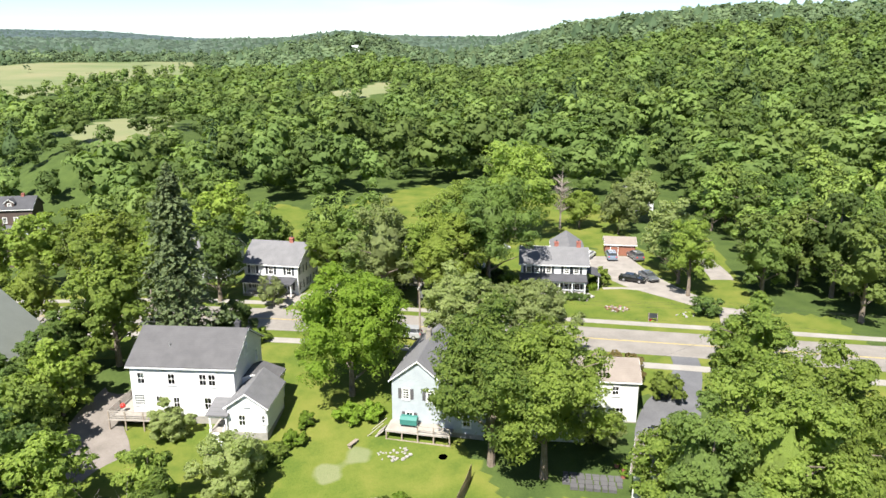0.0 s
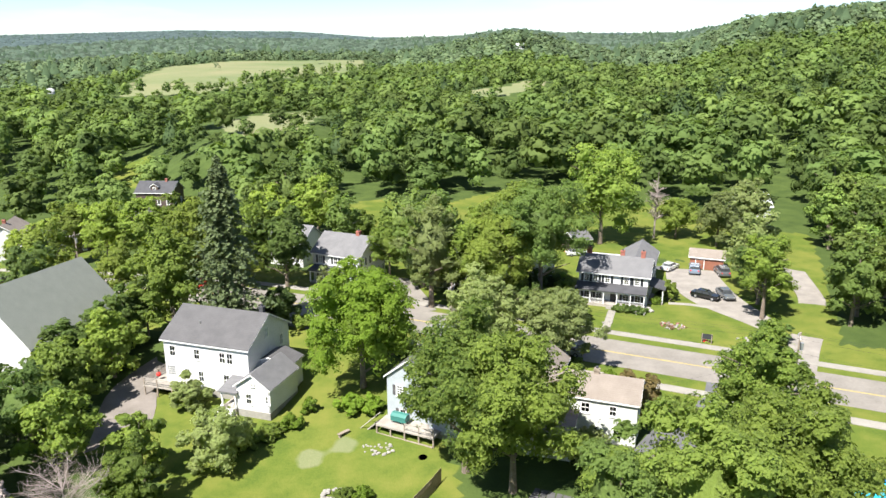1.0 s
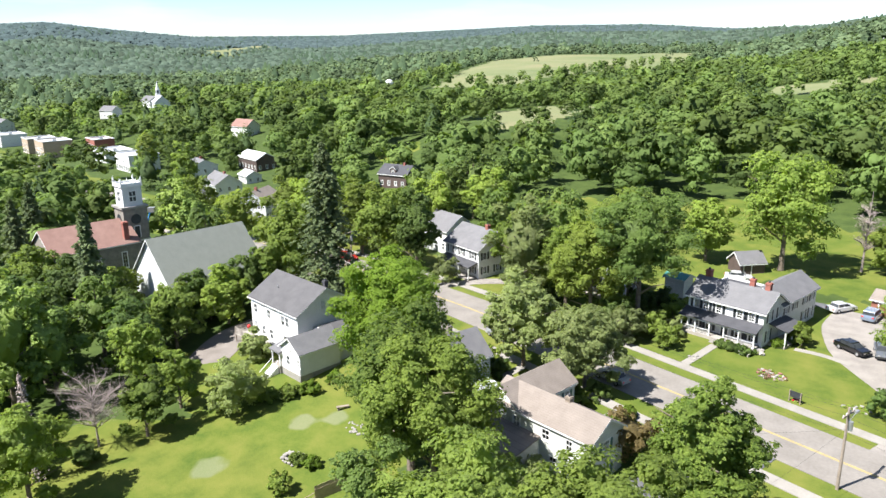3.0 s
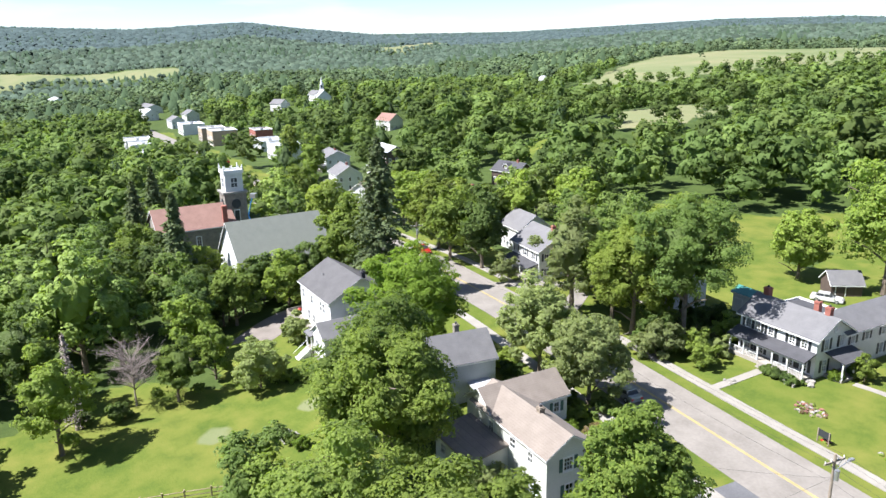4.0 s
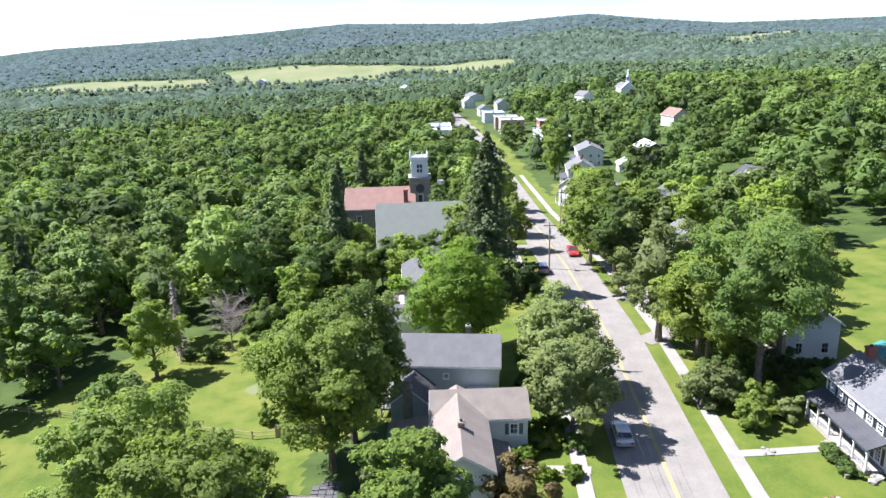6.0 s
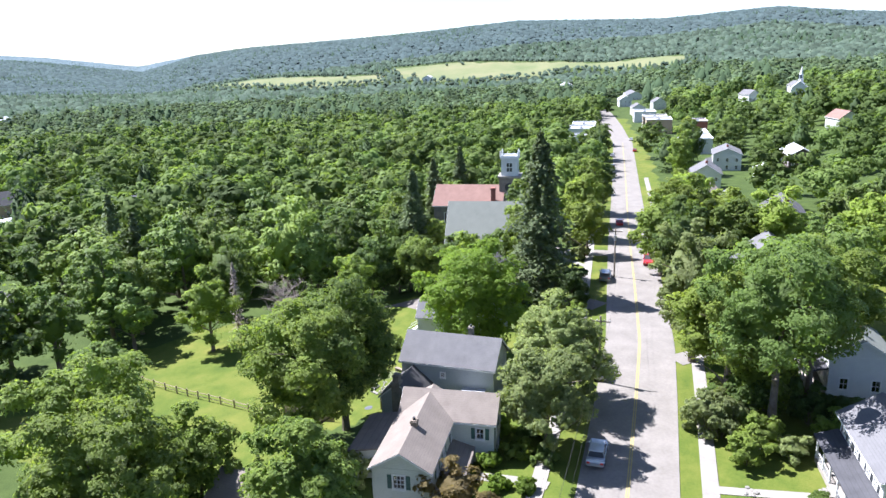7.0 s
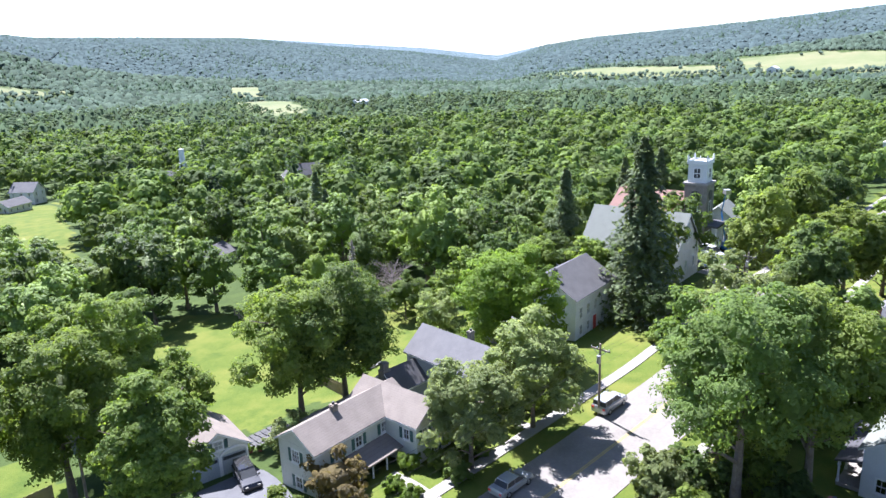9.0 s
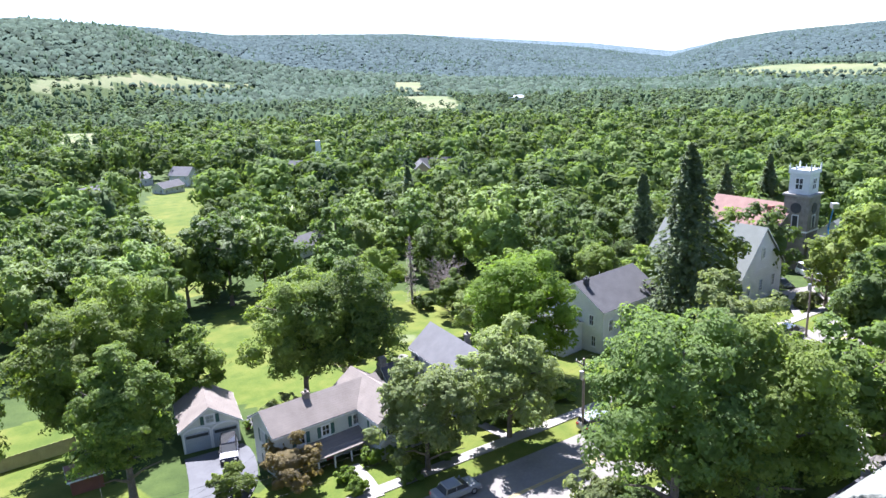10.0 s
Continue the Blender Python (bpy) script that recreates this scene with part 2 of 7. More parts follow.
M = dict(
    ground=ground_mat(),
    glass=glass_mat(),
    asphalt=surface("worn_asphalt", (0.15, 0.136, 0.118), (0.226, 0.206, 0.182), 0.35, 3.0, 0.9, bump=0.2),
    blacktop=surface("new_blacktop", (0.07, 0.07, 0.075), (0.12, 0.12, 0.125), 0.4, 6.0, 0.9, bump=0.2),
    gravel=surface("gravel", (0.160, 0.144, 0.128), (0.272, 0.248, 0.220), 0.5, 7.0, 0.95, bump=0.5),
    dirt=surface("dirt_yard", (0.12, 0.105, 0.09), (0.2, 0.175, 0.155), 0.4, 6.0, 0.95, bump=0.4),
    concrete=surface("concrete", (0.193, 0.179, 0.156), (0.275, 0.257, 0.227), 0.4, 5.0, 0.9, bump=0.2),
    yellow=surface("yellow_paint", (0.288, 0.224, 0.088), (0.400, 0.320, 0.112), 1.0, 8.0, 0.8),
    white_board=lined("white_clapboard", (0.544, 0.551, 0.544), (0.656, 0.656, 0.648), 0.14),
    grey_board=lined("blue_grey_clapboard", (0.288, 0.320, 0.336), (0.368, 0.400, 0.416), 0.14),
    cream_board=lined("cream_clapboard", (0.485, 0.500, 0.453), (0.593, 0.602, 0.547), 0.16),
    brown_board=lined("dark_brown_boards", (0.05, 0.035, 0.03), (0.1, 0.07, 0.06), 0.2),
    red_board=lined("rust_red_boards", (0.16, 0.06, 0.035), (0.25, 0.1, 0.06), 0.22),
    tan_wall=surface("tan_masonry", (0.289, 0.221, 0.153), (0.391, 0.306, 0.221), 0.6, 6.0, 0.9),
    brick=surface("red_brick", (0.2, 0.07, 0.05), (0.32, 0.12, 0.09), 1.5, 9.0, 0.9),
    stone=surface("tower_stone", (0.13, 0.12, 0.1), (0.27, 0.24, 0.2), 1.2, 5.0, 0.9, bump=0.6, dist=0.05),
    foundation=surface("foundation_stone", (0.170, 0.162, 0.145), (0.306, 0.289, 0.255), 0.8, 4.0, 0.95, bump=0.5),
    trim=surface("white_trim_paint", (0.619, 0.619, 0.603), (0.720, 0.720, 0.703), 0.8, 9.0, 0.5, bump=0.05),
    shutter=surface("dark_shutter_paint", (0.015, 0.018, 0.02), (0.035, 0.04, 0.045), 1.0, 14.0, 0.5),
    green_shutter=surface("green_shutter_paint", (0.03, 0.08, 0.07), (0.06, 0.13, 0.11), 1.0, 14.0, 0.5),
    roof_grey=lined("grey_shingles", (0.061, 0.059, 0.061), (0.097, 0.094, 0.095), 0.14, 0.9),
    roof_dark=lined("charcoal_shingles", (0.038, 0.038, 0.042), (0.070, 0.070, 0.077), 0.14, 0.9),
    roof_light=lined("weathered_grey_shingles", (0.102, 0.101, 0.105), (0.156, 0.153, 0.156), 0.14, 0.9),
    roof_brown=lined("tan_brown_shingles", (0.152, 0.127, 0.107), (0.226, 0.193, 0.164), 0.14, 0.9),
    roof_sage=lined("sage_grey_shingles", (0.138, 0.15, 0.128), (0.178, 0.19, 0.165), 0.16, 0.9),
    roof_red=lined("faded_red_shingles", (0.165, 0.092, 0.072), (0.24, 0.142, 0.114), 0.15, 0.9),
    roof_white=surface("white_metal_roof", (0.383, 0.391, 0.399), (0.527, 0.535, 0.544), 0.4, 4.0, 0.45, bump=0.05),
    roof_teal=surface("teal_metal_roof", (0.025, 0.13, 0.11), (0.04, 0.18, 0.15), 0.4, 4.0, 0.6, bump=0.05),
    deck=lined("weathered_deck_boards", (0.216, 0.194, 0.166), (0.346, 0.317, 0.281), 0.15, 0.9, axis=0),
    post=surface("weathered_timber", (0.16, 0.13, 0.1), (0.3, 0.25, 0.2), 1.0, 8.0, 0.9),
    fence=surface("fence_timber", (0.2, 0.15, 0.1), (0.36, 0.28, 0.2), 1.0, 8.0, 0.9),
    bark=surface("bark", (0.09, 0.07, 0.05), (0.22, 0.18, 0.14), 1.0, 6.0, 0.95, bump=0.8, dist=0.06),
    pale_bark=surface("dead_wood", (0.19, 0.155, 0.14), (0.36, 0.305, 0.275), 1.0, 6.0, 0.95, bump=0.6, dist=0.05),
    leaf=leaf_mat("maple_leaves", (0.08, 0.145, 0.024), (0.29, 0.38, 0.072), (0.325, 0.39, 0.072)),
    leaf_grove=leaf_mat("grove_leaves", (0.06, 0.112, 0.022), (0.2, 0.285, 0.062), (0.235, 0.3, 0.062), 0.36, 0.5, 0.3, tones=(0.8, 0.62), rugged=0.6),
    leaf_wood=leaf_mat("mixed_wood_leaves", (0.078, 0.126, 0.034), (0.142, 0.208, 0.058), (0.18, 0.236, 0.064), 0.44, 0.7, 0.14, (0.8, 1.0), (0.8, 0.6), 0.14, 0.3),
    # these four leaf colours have aerial haze painted in, bluer with distance
    leaf_mid_haze=leaf_mat("hazed_valley_leaves", (0.06, 0.096, 0.05), (0.118, 0.168, 0.088), (0.138, 0.178, 0.088), 0.36, 0.85, 0.06, (0.6, 1.0), (0.9, 0.55), 0.12, 0.25),
    leaf_far_haze=leaf_mat("hazed_hill_leaves", (0.058, 0.088, 0.066), (0.094, 0.132, 0.097), (0.104, 0.137, 0.097), 0.3, 0.9, 0.02, (0.5, 1.0), (0.75, 0.62), 0.12, 0.2),
    far_hills_haze=leaf_mat("hazed_upland_leaves", (0.066, 0.096, 0.097), (0.091, 0.127, 0.126), (0.098, 0.13, 0.128), 0.3, 0.95, 0.02, (0.3, 1.0), (0.45, 0.78), 0.12, 0.15),
    skyline_haze=leaf_mat("hazed_mountain_leaves", (0.13, 0.178, 0.2), (0.17, 0.225, 0.25), (0.178, 0.23, 0.255), 0.3, 0.95, 0.02, (0.3, 1.0), (0.2, 0.9), 0.12, 0.15),
    leaf_deep=leaf_mat("deep_maple_leaves", (0.078, 0.145, 0.026), (0.285, 0.375, 0.075), (0.3, 0.375, 0.075)),
    leaf_bright=leaf_mat("bright_maple_leaves", (0.12, 0.2, 0.02), (0.235, 0.345, 0.042), (0.225, 0.33, 0.035)),
    leaf_pale=leaf_mat("pale_leaves", (0.145, 0.19, 0.064), (0.32, 0.365, 0.145), (0.28, 0.335, 0.115)),
    leaf_dark=leaf_mat("dark_leaves", (0.055, 0.105, 0.026), (0.16, 0.235, 0.06), (0.175, 0.24, 0.055)),
    leaf_brown=leaf_mat("copper_leaves", (0.11, 0.08, 0.035), (0.21, 0.15, 0.065), (0.17, 0.15, 0.05)),
    needle=leaf_mat("needles", (0.068, 0.105, 0.045), (0.19, 0.24, 0.1), (0.17, 0.21, 0.088), 0.3),
    metal=surface("galvanised_metal", (0.35, 0.36, 0.37), (0.5, 0.5, 0.5), 2.0, 10.0, 0.45, 0.7, bump=0.05),
    rubber=surface("rubber", (0.012, 0.012, 0.012), (0.025, 0.025, 0.025), 3.0, 12.0, 0.8),
    blue_paint=surface("blue_paint", (0.02, 0.16, 0.45), (0.04, 0.24, 0.6), 2.0, 9.0, 0.35, bump=0.0),
    red_paint=surface("red_paint", (0.42, 0.02, 0.015), (0.6, 0.04, 0.03), 2.0, 9.0, 0.35, bump=0.0),
    pool_water=surface("pool_water", (0.02, 0.3, 0.42), (0.05, 0.45, 0.58), 1.0, 6.0, 0.08, bump=0.1),
    flower=surface("flowers_and_earth", (0.1, 0.06, 0.04), (0.32, 0.13, 0.1), 3.0, 12.0, 0.9, random_tone=0.9),
)


# ---- the land ----
def smooth(a, b, x):
    t = np.clip((x - a) / (b - a), 0, 1)
    return t * t * (3 - 2 * t)


# azimuth, elevation of the skyline from the middle of the place, distance of that ridge
RIDGES = [(-180, 2.6, 1300), (-167, 3.5, 1400), (-160, 2.9, 1500), (-153, 2.0, 2000), (-139, 1.6, 2800), (-125, 0.4, 3600),
          (-119, -0.4, 4200), (-115, 0.3, 2600), (-111, 0.75, 2200), (-100, 1.36, 2000), (-90, 2.15, 1900), (-79, 1.9, 1800),
          (-71, 2.4, 1700), (-67, 1.95, 1750), (-61, 1.4, 1800), (-50, 1.35, 2300), (-34, 1.9, 2200), (-26, 1.85, 2200),
          (-20, 1.5, 1900), (-14, 1.5, 1300), (-9, 2.1, 1200), (-5.8, 1.75, 1300), (-1.5, 1.75, 1900), (4, 1.65, 1500),
          (9, 2.5, 1000), (21, 3.6, 850), (45, 3.6, 750), (80, 2.6, 900), (180, 2.6, 1300)]
CX, CY = 20.0, 70.0
ROAD = [(-900, 150), (-600, 150), (-456, 149), (-306, 140), (-189, 126), (-113, 116.5), (-77, 112), (-45, 108.3), (-16, 105), (0, 102.2), (20, 98.5), (40, 94.8), (60, 91), (120, 80), (400, 28)]


def road_y(x):
    return np.interp(x, [p[0] for p in ROAD], [p[1] for p in ROAD])


def ridge_at(az):
    a = [r[0] for r in RIDGES]
    return np.interp(az, a, [r[1] for r in RIDGES]), np.interp(az, a, [r[2] for r in RIDGES])


FIELDS = [
    [(-271, 375), (-359, 517), (-391, 602), (-373, 690), (-261, 761), (-196, 593), (-230, 499), (-220, 383)],
    [(-144, 268), (-137, 299), (-115, 318), (-101, 254), (-112, 230), (-118, 240)],
    [(-64, 395), (-45, 408), (-25, 446), (-27, 376), (-51, 359)],
    [(-1224, -150), (-1222, -28), (-1147, 105), (-987, 320), (-880, 280), (-1036, 184), (-1024, 89), (-1040, -44), (-1103, -110)],
    [(-1152, -493), (-1197, -356), (-1163, -158), (-1089, -143), (-1078, -314)],
    [(-164, -787), (-269, -832), (-384, -897), (-505, -909), (-345, -829), (-166, -757)],
    [(-93, -447), (-127, -437), (-69, -282), (-65, -310)],
    [(-588, -648), (-617, -575), (-492, -416), (-435, -416)],
    [(-743, -844), (-782, -815), (-677, -695), (-655, -730)],
    [(-1105, 678), (-1149, 861), (-1099, 828), (-1024, 695)],
]


def inside(poly, x, y):
    x, y = np.asarray(x, float), np.asarray(y, float)
    hit = np.zeros(x.shape, bool)
    for (x0, y0), (x1, y1) in zip(poly, poly[1:] + poly[:1]):
        cross = ((y0 > y) != (y1 > y)) & (x < (x1 - x0) * (y - y0) / (y1 - y0 + 1e-9) + x0)
        hit ^= cross
    return hit

def edge_distance(poly, x, y):
    """Distance from each place to a field, nought inside it."""
    best = np.full(np.shape(x), 1e9)
    for (x0, y0), (x1, y1) in zip(poly, poly[1:] + poly[:1]):
        t = np.clip(((x - x0) * (x1 - x0) + (y - y0) * (y1 - y0)) / ((x1 - x0) ** 2 + (y1 - y0) ** 2), 0, 1)
        best = np.minimum(best, np.hypot(x - x0 - t * (x1 - x0), y - y0 - t * (y1 - y0)))
    return np.where(inside(poly, x, y), 0.0, best)


def near_field(x, y):
    return np.min([edge_distance(p, x, y) for p in FIELDS], axis=0)


def land(x, y):
    x, y = np.asarray(x, float), np.asarray(y, float)
    d = (road_y(x) - y) * 0.983
    near = np.interp(d, [-300, -120, -50, -20, -6, 7, 14, 30, 42, 60, 120, 260, 600], [6, 2.5, 1.0, 0.4, 0, 0, -0.5, -2.3, -3.8, -5, -7.5, -12, -14])
    fall = np.interp(x, [-460, -350, -180, -110, -77, -45], [-12, -11, -7.5, -4.5, -1.8, 0])
    near = near + fall * (1 - smooth(40, 140, -d))
    r, az = np.hypot(x - CX, y - CY), np.degrees(np.arctan2(x - CX, y - CY))
    el, far = ridge_at(az)
    top = 40 + np.tan(np.radians(el)) * far - 9
    foot = np.interp(az, [-180, -150, -110, -75, -60, -48, -38, -25, 0, 20, 60, 100, 180], [500, 800, 950, 850, 800, 300, 120, 100, 80, 110, 110, 300, 500])
    k = smooth(0, 1, (r - foot) / np.maximum(far - foot, 1))
    k = np.where(r > far, 1 - 0.5 * smooth(0, 1, (r - far) / (far * 0.6)), k)
    # the fields are raised to show above the trees in the camera's view
    field_lift = 10 * (1 - smooth(4, 40, near_field(x, y)))
    return near * (1 - smooth(0.0, 0.6, k)) + top * k + field_lift


def gz(x, y):
    return float(land(x, y))


LAWNS = [
    [(-27, 30), (-37, 42), (-36, 52), (-27, 58), (-20, 67), (-16, 78), (-6, 80), (2, 74), (6, 63), (15, 63), (18, 47), (10, 30), (-1, 16), (-12, 14), (-16, 22)],
    [(-42, 62), (-44, 76), (-36, 77), (-30, 66)],
    [(30, 42), (78, 30), (78, 86), (30, 88), (35, 62)],
    [(10, 104), (10, 112), (14, 128), (30, 145), (42, 147), (47, 125), (47, 96), (30, 100)],
    [(4, 150), (-8, 199), (-6, 214), (19, 190), (33, 203), (46, 178), (40, 146), (24, 146)],
    [(-40, 154), (-40, 172), (-33, 186), (-25, 189), (-14, 207), (-2, 214), (-2, 166), (-11, 154)],
    [(-21, 146), (-42, 164), (-53, 183), (-43, 190), (-4, 150)],
    [(84, 190), (88, 210), (104, 222), (98, 192)], [(90, 160), (99, 184), (122, 194), (106, 160)],
    [(-20, -82), (-56, -160), (-84, -166), (-48, -90), (-24, -44), (-12, 0), (0, 2), (-8, -40)],
    [(-150, -80), (-200, -128), (-185, -132), (-135, -85)],
    [(-96, 122), (-125, 128), (-160, 138), (-158, 150), (-110, 142), (-95, 136)],
    [(0, 118), (-20, 132), (-44, 136), (-44, 128), (-14, 120)],
    [(-34, 62), (-22, 60), (-16, 78), (-6, 80), (6, 74), (14, 80), (12, 95), (-34, 100), (-36, 80)],
    [(-43, 136), (4, 138), (4, 158), (-43, 162)],
    [(-8, 116), (16, 116), (16, 160), (-8, 160)],
    [(41, 97), (49, 97), (53, 115), (57, 140), (61, 172), (54, 172), (48.5, 140), (45.5, 120)],
    [(-168, 226), (-158, 242), (-132, 212), (-130, 198)],
]


def open_land(x, y):
    hit = np.zeros(np.shape(x), bool)
    for p in LAWNS + FIELDS:
        hit |= inside(p, x, y)
    d = road_y(x) - y
    hit |= (np.abs(d) < np.where(np.asarray(x) > -66, 15, 9.5)) & (np.asarray(x) > -460) & (np.asarray(x) < 62)
    return hit


def np_mesh(name, verts, quads, mat, attrs=None, smooth_on=False, normals=None):
    """A mesh from arrays of points and of faces with the same number of corners."""
    me = bpy.data.meshes.new(name)
    n = quads.shape[1]
    me.vertices.add(len(verts))
    me.vertices.foreach_set("co", np.ascontiguousarray(verts, np.float32).ravel())
    me.loops.add(quads.size)
    me.loops.foreach_set("vertex_index", np.ascontiguousarray(quads, np.int32).ravel())
    me.polygons.add(len(quads))
    me.polygons.foreach_set("loop_start", np.arange(0, quads.size, n, dtype=np.int32))
    me.polygons.foreach_set("use_smooth", np.full(len(quads), smooth_on))
    for key, val in (attrs or {}).items():
        me.attributes.new(key, "FLOAT", "POINT").data.foreach_set("value", np.ascontiguousarray(val, np.float32))
    me.update(calc_edges=True)
    if normals is not None:
        me.attributes.new("custom_normal", "FLOAT_VECTOR", "POINT").data.foreach_set("vector", np.ascontiguousarray(normals, np.float32).ravel())
    me.materials.append(mat)
    return me


# bare, dry patches in the back lawn: x, y, radius
WORN = [(-14.3, 55.7, 2.8), (-12.5, 67.5, 2.2), (-9.5, 70.5, 2.0)]


def build_ground():
    rings = [0.5 + 1.6 * i for i in range(95)]
    while rings[-1] < 4700:
        rings.append(rings[-1] * 1.032)
    seg = 480
    r, a = np.meshgrid(np.array(rings), np.arange(seg) * 2 * math.pi / seg, indexing="ij")
    x, y = CX - 20 + r * np.sin(a), CY + r * np.cos(a)
    z = land(x, y)
    rough = np.array([noise.noise((px * 0.05, py * 0.05, 0)) for px, py in zip(x.ravel(), y.ravel())]).reshape(x.shape)
    d = np.abs(road_y(x) - y)
    z = z + rough * 0.35 * smooth(9, 25, d)
    lawn, field = np.zeros(x.shape), np.zeros(x.shape)
    # mask for the painted haze, rising with distance from the village
    far_haze = smooth(1250, 1400, np.hypot(x - CX, y - CY))
    for p in LAWNS:
        lawn[inside(p, x, y)] = 1
    lawn[(d < np.where(x > -66, 16, 11)) & (x > -460) & (x < 62)] = 1
    for p in FIELDS:
        field[inside(p, x, y)] = 1
    for px, py, pr in WORN:
        field = np.maximum(field, 0.66 * (1 - smooth(pr * 0.5, pr * 1.25, np.hypot(x - px, y - py))))
    i, j = np.meshgrid(np.arange(len(rings) - 1), np.arange(seg), indexing="ij")
    k = (j + 1) % seg
    quads = np.stack([i * seg + j, (i + 1) * seg + j, (i + 1) * seg + k, i * seg + k], -1).reshape(-1, 4)[:, ::-1]
    me = np_mesh("ground", np.stack([x, y, z], -1).reshape(-1, 3), quads, M["ground"], dict(lawn=lawn.ravel(), field=field.ravel(), far_haze=far_haze.ravel()), True)
    tagged(new("ground", me), "rolling valley ground with mown lawns, hay fields and forest floor", "ground", kind="structure")


build_ground()


def bm_mesh(name, bm, mat):
    me = bpy.data.meshes.new(name)
    bmesh.ops.recalc_face_normals(bm, faces=bm.faces)
    bm.to_mesh(me)
    bm.free()
    me.materials.append(mat)
    return me


def part(name, bm, mat, parent, label=""):
    ob = new(name, bm_mesh(name, bm, mat))
    ob.parent = parent
    if label:
        tagged(ob, label)
    return ob


def thing(name, x, y, z, rot, label, category, group=""):
    ob = new(name)
    ob.matrix_basis = pose(x, y, z, 0, 0, rot)
    ob.empty_display_size = 0.5
    return tagged(ob, label, category, group)


def box(bm, x0, x1, y0, y1, z0, z1, m=None):
    """An axis-aligned block in bm."""
    c = Matrix.Translation(((x0 + x1) / 2, (y0 + y1) / 2, (z0 + z1) / 2)) @ Matrix.Diagonal((x1 - x0, y1 - y0, z1 - z0, 1))
    bmesh.ops.create_cube(bm, size=1, matrix=(m @ c) if m else c)
    return bm


def blk(*a, m=None):
    return box(bmesh.new(), *a, m=m)


def beam(bm, p, q, r0, r1=None, seg=8):
    """A tapered round bar from p to q."""
    p, q = Vector(p), Vector(q)
    v = q - p
    m = Matrix.Translation((p + q) / 2) @ v.to_track_quat("Z", "Y").to_matrix().to_4x4()
    bmesh.ops.create_cone(bm, cap_ends=True, segments=seg, radius1=r0, radius2=r0 if r1 is None else r1, depth=v.length, matrix=m)
    return bm


def prism(bm, profile, a, b, to):
    """A closed profile swept from a to b; to(u, v, s) gives the corner."""
    n = len(profile)
    va = [bm.verts.new(to(u, v, a)) for u, v in profile]
    vb = [bm.verts.new(to(u, v, b)) for u, v in profile]
    bm.faces.new(va)
    bm.faces.new(vb[::-1])
    for i in range(n):
        j = (i + 1) % n
        bm.faces.new((va[j], va[i], vb[i], vb[j]))
    return bm


def ribbon(name, pts, width, lift, mat, label, category, thick=0.12, offset=0.0, step=2.0):
    """A paved strip along a line on the land."""
    p = np.array(pts, float)
    s = np.concatenate([[0], np.cumsum(np.hypot(*np.diff(p, axis=0).T))])
    t = np.arange(0, s[-1] + step * 0.5, step)
    x, y = np.interp(t, s, p[:, 0]), np.interp(t, s, p[:, 1])
    for _ in range(2):
        x[1:-1], y[1:-1] = (x[:-2] + 2 * x[1:-1] + x[2:]) / 4, (y[:-2] + 2 * y[1:-1] + y[2:]) / 4
    tx, ty = np.gradient(x), np.gradient(y)
    ln = np.hypot(tx, ty)
    nx, ny = -ty / ln, tx / ln
    w = np.interp(t, np.linspace(0, s[-1], len(width)), width) if isinstance(width, (list, tuple)) else np.full(len(t), width)
    rows = []
    for k in (-0.5, -0.25, 0, 0.25, 0.5):
        px, py = x + nx * (offset + w * k), y + ny * (offset + w * k)
        rows.append(np.stack([px, py, land(px, py) + lift], -1))
    low = [rows[0] - (0, 0, thick), rows[-1] - (0, 0, thick)]
    rows = [low[0]] + rows + [low[1]]
    n, c = len(t), len(rows)
    v = np.stack(rows, 1).reshape(-1, 3)
    i, j = np.meshgrid(np.arange(n - 1), np.arange(c - 1), indexing="ij")
    q = np.stack([i * c + j, (i + 1) * c + j, (i + 1) * c + j + 1, i * c + j + 1], -1).reshape(-1, 4)[:, ::-1]
    return tagged(new(name, np_mesh(name, v, q, mat)), label, category, kind="structure")


ROAD_PTS = [(x, float(road_y(x))) for x in (-600, -500, -400, -306, -250, -189, -150, -113, -77, -45, -16, 0, 20, 40, 60, 90, 130, 200)][::-1]
ribbon("road", ROAD_PTS, [9.2] * 7 + [9.6, 10, 12, 14, 14, 14], 0.06, M["asphalt"], "sun-bleached grey two-lane village road", "road", 0.3)
NEAR = [(x, float(road_y(x))) for x in (130, 90, 60, 40, 20, 0, -16, -45, -77, -113, -150, -189)]
for off in (-0.11, 0.11):
    ribbon("road_line", NEAR + [(-306, 140)], 0.13, 0.075, M["yellow"], "worn double yellow centre line painted on road", "road marking", 0.01, off)
ribbon("pavement", NEAR, 1.5, 0.09, M["concrete"], "pale concrete pavement beside the road", "pavement", 0.2, -7.3)
ribbon("pavement", NEAR, 1.5, 0.09, M["concrete"], "pale concrete pavement along the front yards", "pavement", 0.2, 8.2)
ribbon("lane", [(43.5, 97), (46, 106), (50, 118), (52, 128), (52, 150), (55, 180)], 4.2, 0.05, M["gravel"], "pale gravel lane climbing between trees", "lane")
ribbon("driveway", [(47, 108), (41, 116), (36, 124), (33.5, 133), (33.5, 141)], [4, 5, 8.5, 10, 9], 0.045, M["gravel"], "pale gravel driveway and parking yard", "driveway")
ribbon("driveway", [(33.6, 93), (33.0, 88), (30.6, 82.5), (27, 77), (25.2, 72.5), (24.2, 68.4)], [3.6, 3.6, 4.2, 6.5, 7, 6.6], 0.05, M["blacktop"], "dark blacktop driveway to the garage", "driveway")
